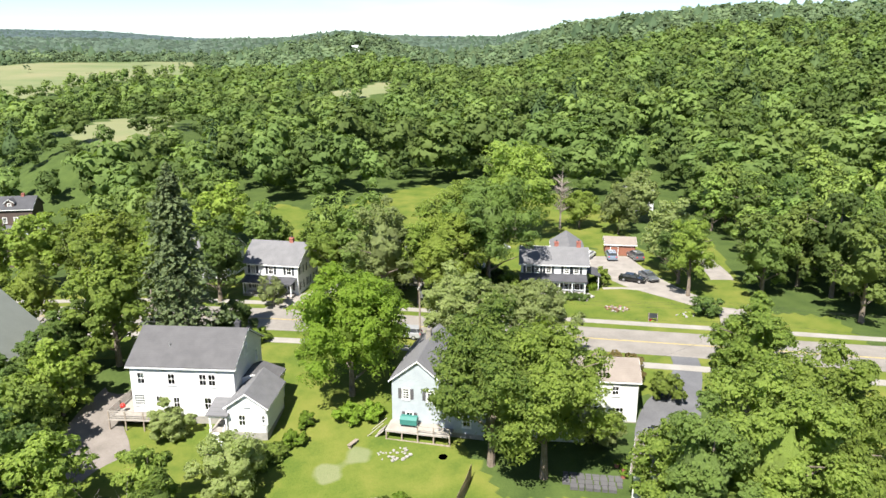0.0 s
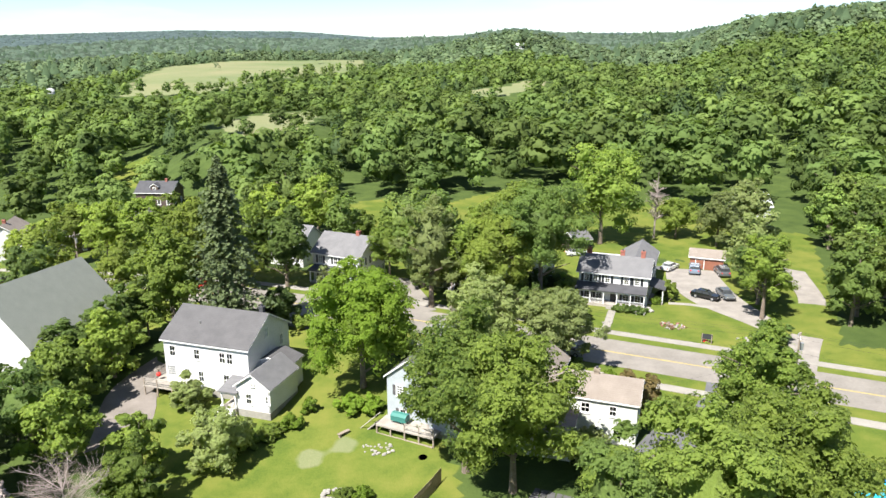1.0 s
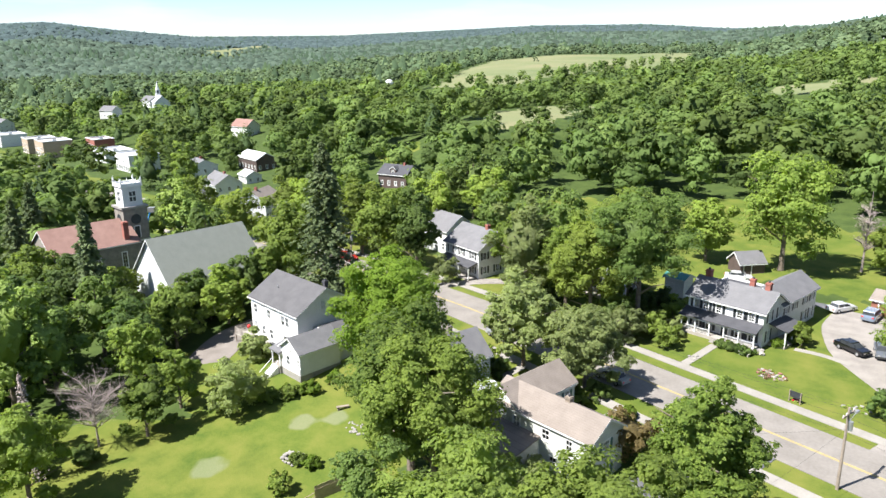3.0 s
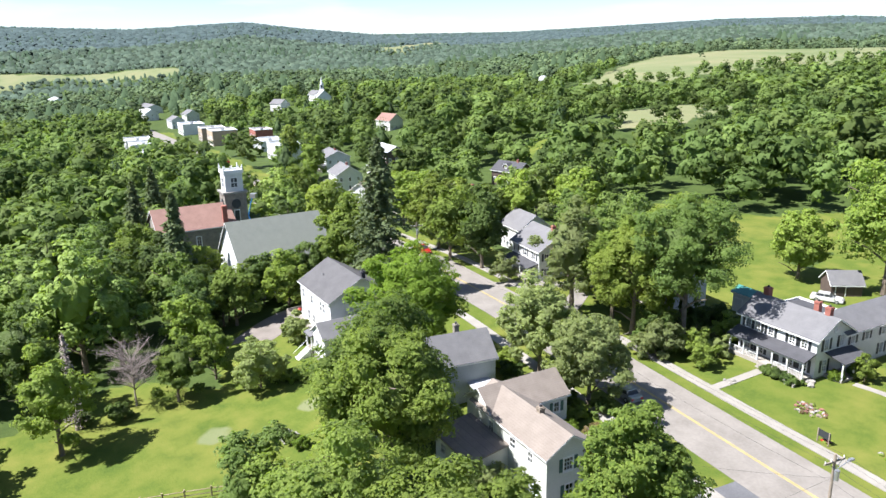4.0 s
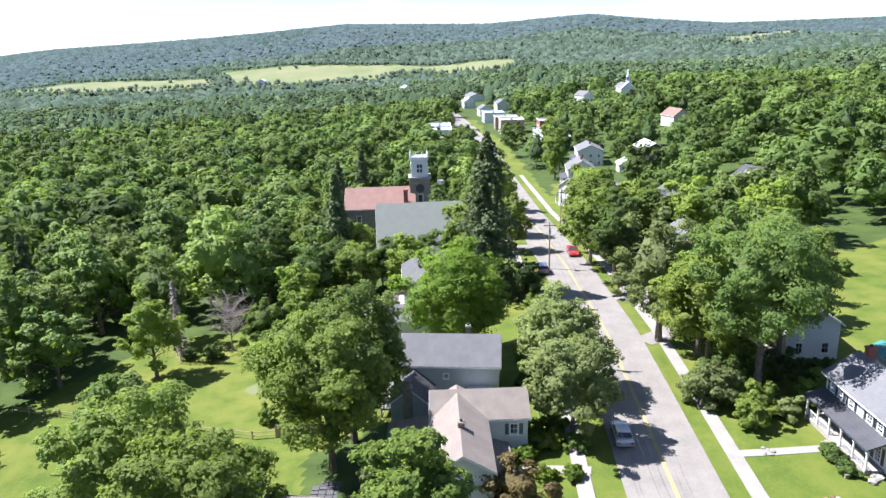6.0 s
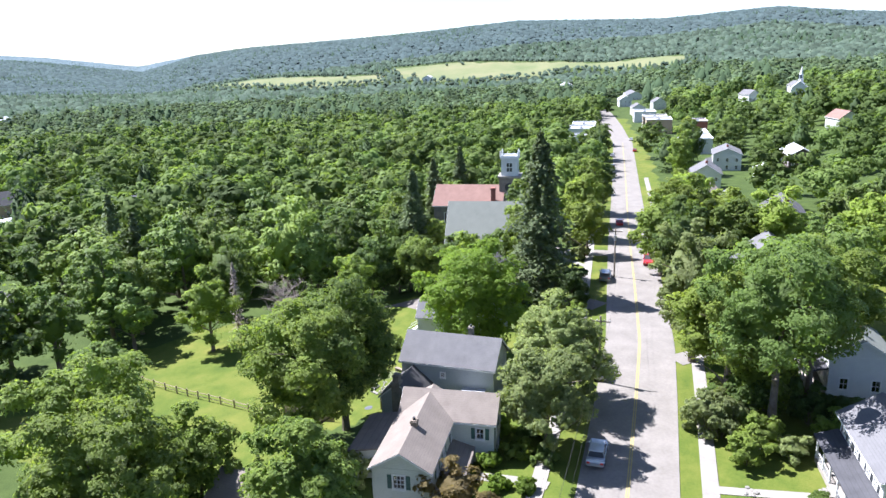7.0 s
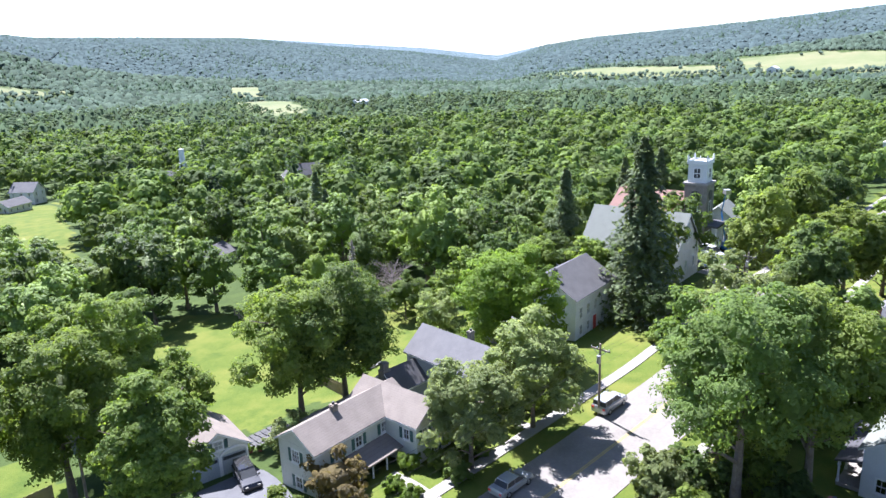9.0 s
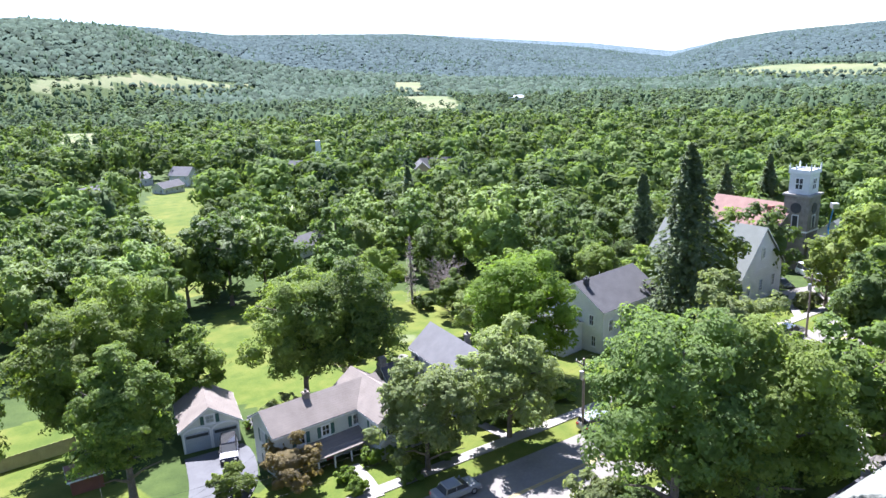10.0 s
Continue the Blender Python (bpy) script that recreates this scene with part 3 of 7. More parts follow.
ribbon("driveway", [(-29, 109.5), (-25.5, 116.0), (-19.4, 120.6), (-8, 126)], [2.8, 2.8, 2.6, 2.6], 0.05, M["gravel"], "narrow gravel driveway beside the white roadside house", "driveway")
ribbon("driveway", [(-30, 101), (-41, 88), (-42, 76), (-38, 70), (-35, 62)], [4, 4, 6, 7, 6], 0.045, M["dirt"], "grey-brown dirt yard behind the white hall", "driveway")
ribbon("driveway", [(-64, 107), (-66, 98), (-72, 92), (-84, 92)], [5, 5, 7, 7], 0.05, M["asphalt"], "grey paved forecourt of the church", "driveway")


# ---- houses ----
def wall_panel(w, h, holes, thick=0.22, low=-2.5):
    """A wall in the plane y = 0 (outside at -y), from x = -w/2 to w/2, with openings (x, z, width, height) that go through."""
    bm = bmesh.new()
    xs = sorted({-w / 2, w / 2, *[v for x, z, a, b in holes for v in (x - a / 2, x + a / 2)]})
    zs = sorted({low, h, *[v for x, z, a, b in holes for v in (z - b / 2, z + b / 2)]})

    def is_hole(x, z):
        return any(abs(x - hx) < a / 2 and abs(z - hz) < b / 2 for hx, hz, a, b in holes)
    for x0, x1 in zip(xs, xs[1:]):
        for z0, z1 in zip(zs, zs[1:]):
            if not is_hole((x0 + x1) / 2, (z0 + z1) / 2):
                for y in (0, thick):
                    bm.faces.new([bm.verts.new(p) for p in ((x0, y, z0), (x1, y, z0), (x1, y, z1), (x0, y, z1))])
    for hx, hz, a, b in holes + [(0, (h + low) / 2, w, h - low)]:
        x0, x1, z0, z1 = hx - a / 2, hx + a / 2, hz - b / 2, hz + b / 2
        for (ax, az), (bx, bz) in (((x0, z0), (x1, z0)), ((x1, z0), (x1, z1)), ((x1, z1), (x0, z1)), ((x0, z1), (x0, z0))):
            bm.faces.new([bm.verts.new(p) for p in ((ax, 0, az), (bx, 0, bz), (bx, thick, bz), (ax, thick, az))])
    bmesh.ops.remove_doubles(bm, verts=bm.verts, dist=0.001)
    return bm


def window_at(parent, m, w, h, panes=(2, 2), shutters=None, trim=None):
    """A sash window in an opening: casing, glazing bars and sill in one mesh, the pane and any shutters."""
    c, f, bar = 0.1, 0.05, 0.036
    cw, ch = (w - 2 * f) / panes[0], (h - 2 * f) / panes[1]
    holes = [(-w / 2 + f + cw * (i + 0.5), -h / 2 + f + ch * (j + 0.5), cw - bar, ch - bar) for i in range(panes[0]) for j in range(panes[1])]
    bm = wall_panel(w + 2 * c, h / 2 + c, holes, 0.13, -h / 2 - c)
    bm.transform(m @ pose(0, -0.04, 0))
    box(bm, -w / 2 - c - 0.03, w / 2 + c + 0.03, -0.1, -0.03, -h / 2 - c - 0.05, -h / 2 - c + 0.01, m)
    win = part("window", bm, trim or M["trim"], parent)
    part("pane", blk(-w / 2, w / 2, 0.05, 0.062, -h / 2, h / 2, m=m), M["glass"], win)
    if shutters:
        for s in (-1, 1):
            x = s * (w / 2 + c + 0.22)
            prof = [(0.0, -h / 2), (-0.045, -h / 2)]
            for k in range(8):
                z = -h / 2 + h * (k + 0.5) / 8
                prof += [(-0.045, z - 0.01), (-0.02, z), (-0.045, z + 0.04)]
            prof += [(-0.045, h / 2), (0.0, h / 2)]
            b = prism(bmesh.new(), prof, x - 0.2, x + 0.2, lambda u, v, s: m @ Vector((s, u, v)))
            part("shutter", b, shutters, parent)
    return win


def roof_gable(L, D, eave, ridge, over=0.4, thick=0.18):
    """Two roof slopes with thickness, the ridge along x."""
    slope = (ridge - eave) / (D / 2)
    y = D / 2 + over
    z = eave - slope * over
    prof = [(-y, z), (0, ridge), (y, z), (y, z + thick), (0, ridge + thick * 1.15), (-y, z + thick)]
    return prism(bmesh.new(), prof, -L / 2 - over, L / 2 + over, lambda u, v, s: (s, u, v))


def chimney(parent, x, y, z0, z1, w=0.7, mat=None):
    b = blk(x - w / 2, x + w / 2, y - w / 2, y + w / 2, z0, z1)
    box(b, x - w / 2 - 0.06, x + w / 2 + 0.06, y - w / 2 - 0.06, y + w / 2 + 0.06, z1 - 0.25, z1 - 0.1)
    c = part("chimney", b, mat or M["brick"], parent)
    part("flue", beam(bmesh.new(), (x, y, z1), (x, y, z1 + 0.25), 0.14), M["roof_dark"], c)
    return c


FACES = dict(S=(0, -1, 0), N=(0, 1, 180), E=(1, 0, 90), W=(-1, 0, -90))


def shell(parent, L, D, eave, ridge, wall, roof, wins=(), over=0.4, low=-2.5, ox=0.0, oy=0.0, turn=0.0, trim=None, shut=None, base=None):
    """Walls, gables, roof and windows of one gabled block whose ridge runs along its own x. wins: (face, along, z, width, height[, panes[, shutters]])."""
    at = pose(ox, oy, 0, 0, 0, turn)
    faces = {}
    for w in wins:
        faces.setdefault(w[0], []).append(w)
    for f, (fx, fy, deg) in FACES.items():
        length = L if fy else D - 0.44
        out = D / 2 if fy else L / 2
        m = at @ pose(fx * out, fy * out, 0, 0, 0, deg)
        ws = faces.get(f, [])
        holes = [(w[1], w[2], w[3], w[4]) for w in ws if w[2] + w[4] / 2 < eave]
        bm = wall_panel(length, eave, holes, low=low)
        if not fy:
            k = D / 2
            prism(bm, [(-k, eave + 0.002), (k, eave + 0.002), (0, ridge)], 0, 0.2, lambda u, v, s: (u, s, v))
            box(bm, -k, k, -0.02, 0.2, eave - 0.02, eave + 0.03)
        bm.transform(m)
        part("wall", bm, wall, parent)
        for w in ws:
            window_at(parent, m @ pose(w[1], 0 if w[2] + w[4] / 2 < eave else -0.06, w[2]), w[3], w[4], w[5] if len(w) > 5 and w[5] else (2, 2), w[6] if len(w) > 6 else shut, trim)
    bm = roof_gable(L, D, eave, ridge, over)
    bm.transform(at)
    part("roof", bm, roof, parent)
    for s in (-1, 1):
        z = eave - (ridge - eave) / (D / 2) * over
        bm = blk(-L / 2 - over, L / 2 + over, s * (D / 2 + over) - 0.02, s * (D / 2 + over) + 0.02, z - 0.06, z + 0.12)
        bm.transform(at)
        part("fascia", bm, trim or M["trim"], parent)
        for e in (-1, 1):
            x = e * (L / 2 + over)
            k = D / 2 + over
            bm = prism(bmesh.new(), [(s * k, z - 0.04), (0, ridge - 0.04), (0, ridge + 0.16), (s * k, z + 0.13)], x - 0.02, x + 0.02, lambda u, v, q: (q, u, v))
            bm.transform(at)
            part("bargeboard", bm, trim or M["trim"], parent)
    if base:
        bm = bmesh.new()
        for s in (-1, 1):
            box(bm, -L / 2 - 0.03, L / 2 + 0.03, s * D / 2 - 0.05 - 0.02 * s, s * D / 2 + 0.05 - 0.02 * s, low, base)
            box(bm, s * L / 2 - 0.05 - 0.02 * s, s * L / 2 + 0.05 - 0.02 * s, -D / 2 - 0.03, D / 2 + 0.03, low, base)
        bm.transform(at)
        part("foundation", bm, M["foundation"], parent)
    bm = blk(-L / 2 + 0.3, L / 2 - 0.3, -D / 2 + 0.3, D / 2 - 0.3, eave * 0.5 - 0.1, eave * 0.5)
    bm.transform(at)
    part("storey_floor", bm, M["post"], parent)


def door_at(parent, m, w, h, mat):
    b = bmesh.new()
    box(b, -w / 2, w / 2, -0.05, 0.03, 0, h, m)
    for s in (-1, 1):
        for z0, z1 in ((0.15, 0.9), (1.05, h - 0.2)):
            box(b, s * w / 4 - w * 0.17, s * w / 4 + w * 0.17, -0.075, -0.05, z0, z1, m)
    d = part("door", b, mat, parent)
    t = bmesh.new()
    for x0, x1, z0, z1 in ((-w / 2 - 0.14, -w / 2, 0, h + 0.14), (w / 2, w / 2 + 0.14, 0, h + 0.14), (-w / 2, w / 2, h, h + 0.14)):
        box(t, x0, x1, -0.07, 0.02, z0, z1, m)
    part("door_frame", t, M["trim"], d)
    part("handle", beam(bmesh.new(), m @ Vector((w * 0.38, -0.05, 1.0)), m @ Vector((w * 0.38, -0.12, 1.0)), 0.03), M["metal"], d)
    return d


def porch(parent, x0, x1, y0, y1, ze, zr, floor, posts, roof, side="S"):
    """A lean-to porch: sloping roof from the wall (y1, zr) down to the eave (y0, ze), posts, floor, rail."""
    b = prism(bmesh.new(), [(y0 - 0.25, ze - 0.08), (y1, zr), (y1, zr + 0.16), (y0 - 0.25, ze + 0.08)], x0 - 0.25, x1 + 0.25, lambda u, v, s: (s, u, v))
    part("porch_roof", b, roof, parent)
    part("porch_floor", blk(x0, x1, y0, y1, floor - 1.2, floor), M["deck"], parent)
    part("porch_beam", blk(x0, x1, y0, y0 + 0.18, ze - 0.35, ze - 0.09), M["trim"], parent)
    for i in range(posts):
        x = x0 + 0.1 + (x1 - x0 - 0.2) * i / max(posts - 1, 1)
        p = blk(x - 0.08, x + 0.08, y0 + 0.02, y0 + 0.18, floor, ze - 0.35)
        box(p, x - 0.13, x + 0.13, y0 - 0.03, y0 + 0.23, ze - 0.5, ze - 0.36)
        box(p, x - 0.12, x + 0.12, y0 - 0.02, y0 + 0.22, floor, floor + 0.25)
        part("porch_post", p, M["trim"], parent)


def white_hall():
    h = thing("hall", -30.4, 82.0, -0.9, -4, "white clapboard two-storey hall with dark grey gable roof", "house")
    wins = [("S", -5.0, 4.35, 0.9, 1.5, (2, 2)), ("S", -1.3, 4.35, 0.9, 1.4), ("S", 2.5, 4.35, 0.9, 1.5, (2, 2)), ("S", 3.6, 4.35, 0.9, 1.5, (2, 2)),
            ("S", -5.4, 1.6, 1.3, 1.4, (5, 4)), ("S", -3.0, 1.4, 0.8, 1.5), ("S", -0.9, 1.3, 0.8, 1.5), ("S", 2.9, 1.3, 0.9, 1.6, (2, 2)), ("S", 4.0, 1.3, 0.9, 1.6, (2, 2)),
            ("E", -0.6, 6.6, 0.8, 1.3, (2, 2)), ("E", 3.0, 4.3, 0.8, 1.5), ("E", 3.4, 1.3, 0.8, 1.5)]
    wins += [("N", x, 3.6, 0.9, 1.7, (2, 2)) for x in (-4.6, -2.3, 0, 2.3, 4.6)] + [("N", x, 1.0, 0.9, 1.5, (2, 2)) for x in (-4.6, -2.3, 2.3, 4.6)]
    wins += [("W", x, 3.8, 0.9, 1.7) for x in (-2.5, 2.5)]
    shell(h, 12.6, 10.0, 6.0, 8.9, M["white_board"], M["roof_grey"], wins, 0.35, low=-2.6, base=-0.35)
    door_at(h, pose(0.3, 5.0, -0.2, 0, 0, 180), 1.1, 2.2, M["red_paint"])
    chimney(h, 5.0, 0.9, 7.6, 9.6, 0.6, mat=M["roof_dark"])
    part("vent_pipe", beam(bmesh.new(), (-2.2, -2.6, 7.3), (-2.2, -2.6, 8.0), 0.07), M["metal"], h)
    # rear wing with its own gable towards the yard
    shell(h, 6.6, 4.6, 2.6, 4.2, M["white_board"], M["roof_light"], [("E", -0.6, 0.9, 0.8, 1.4, (2, 2)), ("E", -2.0 + 4.0, 1.1, 0.6, 1.0), ("S", 0.0, 1.0, 0.7, 1.3), ("S", 2.0, 1.0, 0.7, 1.3), ("E", 0.0, 2.95, 0.5, 0.5)], 0.3, low=-2.6, ox=8.6, oy=-4.6, turn=-90, base=-0.6)
    shell(h, 3.6, 5.2, 3.0, 3.9, M["white_board"], M["roof_grey"], [], 0.25, low=-2.6, ox=7.6, oy=-0.4, turn=-90)
    porch(h, 4.2, 6.3, -8.2, -5.2, 1.6, 2.2, -0.5, 2, M["roof_light"])
    prof = [(-8.3, -2.6), (-8.3, -0.55)]
    for i in range(8):
        prof += [(-8.3 - 0.28 * (i + 1), -0.55 - 0.2 * i), (-8.3 - 0.28 * (i + 1), -0.75 - 0.2 * i)]
    part("steps", prism(bmesh.new(), prof + [(-10.54, -2.6)], 4.6, 6.0, lambda u, v, s: (s, u, v)), M["trim"], h)
    for x in (4.55, 6.05):
        part("handrail", beam(bmesh.new(), (x, -8.3, 0.4), (x, -10.5, -1.2), 0.04), M["trim"], h)
    # timber deck at the corner
    part("deck", blk(-8.6, -4.2, -6.9, -1.0, -0.28, -0.1), M["deck"], h)
    part("deck_wing", blk(-4.19, -1.2, -6.9, -5.1, -0.28, -0.1), M["deck"], h)
    for x, y in ((-8.5, -6.8), (-6.5, -6.8), (-4.3, -6.8), (-2.6, -6.8), (-1.3, -6.8), (-8.5, -4.0), (-8.5, -1.2)):
        part("deck_post", blk(x - 0.07, x + 0.07, y - 0.07, y + 0.07, -2.8, 0.9), M["post"], h)
    for z in (0.15, 0.4, 0.65, 0.9):
        part("deck_rail", blk(-8.55, -1.25, -6.86, -6.8, z - 0.05, z + 0.05), M["deck"], h)
        part("deck_rail", blk(-8.56, -8.5, -6.8, -1.1, z - 0.05, z + 0.05), M["deck"], h)


def grey_house():
    h = thing("house", -1.7, 80.7, -1.6, -12.5, "pale blue-grey clapboard house with weathered grey roof", "house")
    # the long axis runs back from the road
    shell(h, 11.4, 6.2, 5.7, 8.2, M["grey_board"], M["roof_light"], [("W", -1.4, 4.0, 0.8, 1.3, (2, 4), M["roof_grey"]), ("W", 1.5, 4.0, 0.8, 1.3, (2, 4), M["roof_grey"]), ("W", -1.0, 1.2, 0.8, 1.0, (2, 2), M["roof_grey"]),
                                                                          ("S", -0.5, 4.3, 0.55, 0.6), ("S", 3.6, 1.4, 0.8, 1.3), ("N", -2, 4.2, 0.8, 1.3), ("N", 2, 4.2, 0.8, 1.3), ("E", 0, 4.2, 0.8, 1.3)], 0.3, low=-2.0, turn=90, base=0.1)
    # lower side wing with chimney
    shell(h, 5.0, 4.4, 3.2, 5.0, M["grey_board"], M["roof_grey"], [("S", 0.5, 1.6, 0.9, 1.3)], 0.3, low=-2.0, ox=5.4, oy=-4.2, turn=0, base=0.1)
    b = blk(7.2, 8.3, -4.9, -3.9, -1.5, 5.2)
    box(b, 7.35, 8.15, -4.75, -4.05, 5.2, 6.1)
    box(b, 7.28, 8.22, -4.82, -3.98, 5.85, 6.0)
    part("chimney", b, M["stone"], h)
    chimney(h, -0.5, 2.0, 7.6, 9.3, 0.6, M["stone"])
    porch(h, 3.1, 6.0, 2.2, 2.2 + 2.6, 2.9, 3.0, 0.2, 2, M["roof_white"])
    # raised deck behind, with stair
    part("deck", blk(-3.2, 4.4, -8.3, -5.75, 0.35, 0.55), M["deck"], h)
    for i in range(5):
        x = -3.1 + i * 1.85
        part("deck_post", blk(x - 0.08, x + 0.08, -8.25, -8.1, -2.6, 0.35), M["post"], h)
    part("deck_beam", blk(-3.2, 4.4, -8.32, -8.2, -0.75, -0.55), M["post"], h)
    part("deck_shelf", blk(-0.4, 4.2, -8.1, -6.4, -1.2, -1.1), M["post"], h)
    r = bmesh.new()
    prism(r, [(-3.4, 0.5), (-5.7, -1.7), (-5.7, -1.85), (-3.4, 0.3)], -8.2, -6.9, lambda u, v, s: (u, s, v))
    part("stair", r, M["deck"], h)
    for y in (-8.2, -6.9):
        part("handrail", beam(bmesh.new(), (-3.4, y, 1.3), (-5.6, y, -0.8), 0.05), M["deck"], h)
    for i in range(3):
        x = 0.6 + i * 1.85
        part("deck_rail_post", blk(x - 0.05, x + 0.05, -8.25, -8.15, 0.55, 1.45), M["post"], h)
    for z in (0.95, 1.4):
        part("deck_rail", blk(0.6, 4.35, -8.24, -8.18, z - 0.05, z + 0.05), M["deck"], h)


def long_house():
    h = thing("house", 16.4, 78.9, -1.3, -6, "long cream clapboard house with tan-brown shingle roof", "house")
    sh = M["green_shutter"]
    wins = [("N", x, 3.9, 0.9, 1.2, (2, 2), sh) for x in (-5.0 + 1.2, -1.0, 2.6)] + [("N", x, 1.1, 0.9, 1.4, (2, 2), sh) for x in (-4.4, 4.0)]
    wins += [("E", -0.2, 3.9, 1.1, 1.4, (3, 3), sh), ("E", 0.0, 1.1, 1.0, 1.3, (2, 2), sh), ("S", -3, 3.9, 1.0, 1.2), ("S", 1.0, 3.9, 1.0, 1.2), ("S", 4.0, 3.9, 0.8, 1.2), ("S", 2, 1.2, 0.9, 1.2), ("S", 4.6, 1.2, 0.9, 1.2)]
    shell(h, 13.2, 5.4, 5.2, 6.8, M["cream_board"], M["roof_brown"], wins, 0.3, low=-1.6, base=0.05)
    # cross wing towards the road
    shell(h, 9.6, 5.2, 5.2, 7.0, M["cream_board"], M["roof_brown"], [("E", -1.3, 3.9, 0.8, 1.2, (2, 2), sh), ("E", 1.3, 3.9, 0.8, 1.2, (2, 2), sh), ("E", 0, 1.2, 1.0, 1.3, (2, 2), sh), ("S", 3.4, 3.9, 0.8, 1.2, (2, 2), sh)], 0.3, low=-1.6, ox=-5.4, oy=2.2, turn=90, base=0.05)
    # porch between wing and end
    b = prism(bmesh.new(), [(5.1, 2.25), (2.7, 2.95), (2.7, 3.1), (5.1, 2.4)], -2.9, 3.4, lambda u, v, s: (s, u, v))
    part("porch_roof", b, M["roof_brown"], h)
    part("porch_floor", blk(-2.7, 3.2, 2.7, 4.9, -0.6, 0.1), M["deck"], h)
    for x in (-2.5, -0.6, 1.3, 3.1):
        part("porch_post", blk(x - 0.06, x + 0.06, 4.75, 4.88, 0.1, 2.3), M["trim"], h)
    door_at(h, pose(0.8, 2.7, 0.1, 0, 0, 180), 0.95, 2.05, M["red_paint"])
    chimney(h, 1.7, 0.1, 6.2, 7.5, 0.6, mat=M["post"])
    # low flat-pitched addition behind
    b = prism(bmesh.new(), [(-7.4, 2.5), (-2.7, 3.3), (-2.7, 3.45), (-7.4, 2.65)], -7.2, 0.4, lambda u, v, s: (s, u, v))
    part("addition_roof", b, M["roof_brown"], h)
    bm = wall_panel(7.2, 2.5, [(-2, 1.3, 0.9, 1.1), (1.5, 1.3, 0.9, 1.1)], low=-1.8)
    bm.transform(pose(-3.4, -7.1, 0))
    part("wall", bm, M["cream_board"], h)
    for x, z in ((-5.4, 1.3), (-1.9, 1.3)):
        window_at(h, pose(x, -7.1, z), 0.9, 1.1)
    for x in (-6.95, 0.15):
        b = prism(bmesh.new(), [(-7.05, -1.8), (-2.7, -1.8), (-2.7, 3.25), (-7.05, 2.48)], x - 0.1, x + 0.1, lambda u, v, s: (s, u, v))
        part("wall", b, M["cream_board"], h)


def porch_house():
    h = thing("house", 19.6, 121.6, 0.5, -6.5, "white clapboard farmhouse with black shutters and front porch", "house")
    sh = M["shutter"]
    wins = [("S", x, 4.2, 0.85, 1.5, (2, 4), sh) for x in (-4.3, -2.9, -0.9, 2.2, 3.9)] + [("S", x, 1.4, 0.9, 1.7, (2, 4), sh) for x in (-4.2, -2.2, 2.2, 4.1)]
    wins += [("E", x, 4.2, 0.85, 1.5, (2, 4), sh) for x in (-1.5, 1.5)] + [("E", -1.5, 1.4, 0.85, 1.6, (2, 4), sh), ("E", 0, 6.1, 0.5, 0.8)] + [("W", x, 4.2, 0.85, 1.5, (2, 4), sh) for x in (-1.5, 1.5)] + [("W", -1.5, 1.4, 0.85, 1.6, (2, 4), sh)]
    shell(h, 11.2, 6.6, 5.2, 7.2, M["white_board"], M["roof_light"], wins, 0.45, low=-1.2, base=0.1)
    # rear wing, ridge running back
    shell(h, 12.0, 5.6, 5.0, 6.8, M["white_board"], M["roof_light"], [("S", x, 4.0, 0.85, 1.4, (2, 4), sh) for x in (-4.4, -1.5, 2.0, 4.4)] + [("S", x, 1.4, 0.85, 1.5, (2, 4), sh) for x in (2.0, 4.4)], 0.4, low=-1.2, ox=2.9, oy=8.0, turn=90, base=0.1)
    shell(h, 5.6, 5.2, 4.7, 4.85, M["white_board"], M["roof_dark"], [("N", 0, 1.5, 0.9, 1.3), ("W", 0, 3.4, 0.8, 1.2)], 0.2, low=-1.2, ox=-2.75, oy=5.95, turn=0)
    for x0, x1, y0, y1 in ((-5.8, 0.2, 8.62, 8.8), (-5.85, -5.68, 3.4, 8.62)):
        part("parapet", blk(x0, x1, y0, y1, 4.7, 5.15), M["trim"], h)
    porch(h, -5.6, 5.4, -5.2, -3.35, 2.6, 3.25, 0.35, 6, M["roof_dark"])
    for i in range(5):
        x0 = -5.4 + 2.16 * i
        if i != 2:
            r = part("porch_rail", blk(x0 + 0.1, x0 + 2.05, -5.13, -5.07, 1.1, 1.17), M["trim"], h)
            for k in range(9):
                part("baluster", blk(x0 + 0.2 + 0.22 * k, x0 + 0.24 + 0.22 * k, -5.12, -5.08, 0.35, 1.1), M["trim"], r)
    door_at(h, pose(0.2, -3.3, 0.35), 1.0, 2.1, M["shutter"])
    # side porch
    b = prism(bmesh.new(), [(5.6, 3.1), (8.3, 2.5), (8.3, 2.62), (5.6, 3.25)], -1.6, 3.4, lambda u, v, s: (u, s, v))
    part("side_porch_roof", b, M["roof_dark"], h)
    part("side_porch_floor", blk(5.62, 8.0, -1.4, 3.2, -0.8, 0.3), M["deck"], h)
    for y in (-1.3, 0.9, 3.1):
        part("porch_post", blk(7.84, 8.0, y - 0.08, y + 0.08, 0.3, 2.5), M["trim"], h)
    chimney(h, -4.6, 0.3, 6.6, 8.4, 0.8)
    chimney(h, 4.3, 0.2, 6.6, 8.4, 0.7)
    chimney(h, 0.6, 3.5, 5.0, 7.4, 0.7)
    prof = [(-5.2, -0.6), (-5.2, 0.3)]
    for i in range(3):
        prof += [(-5.2 - 0.3 * (i + 1), 0.3 - 0.16 * i), (-5.2 - 0.3 * (i + 1), 0.14 - 0.16 * i)]
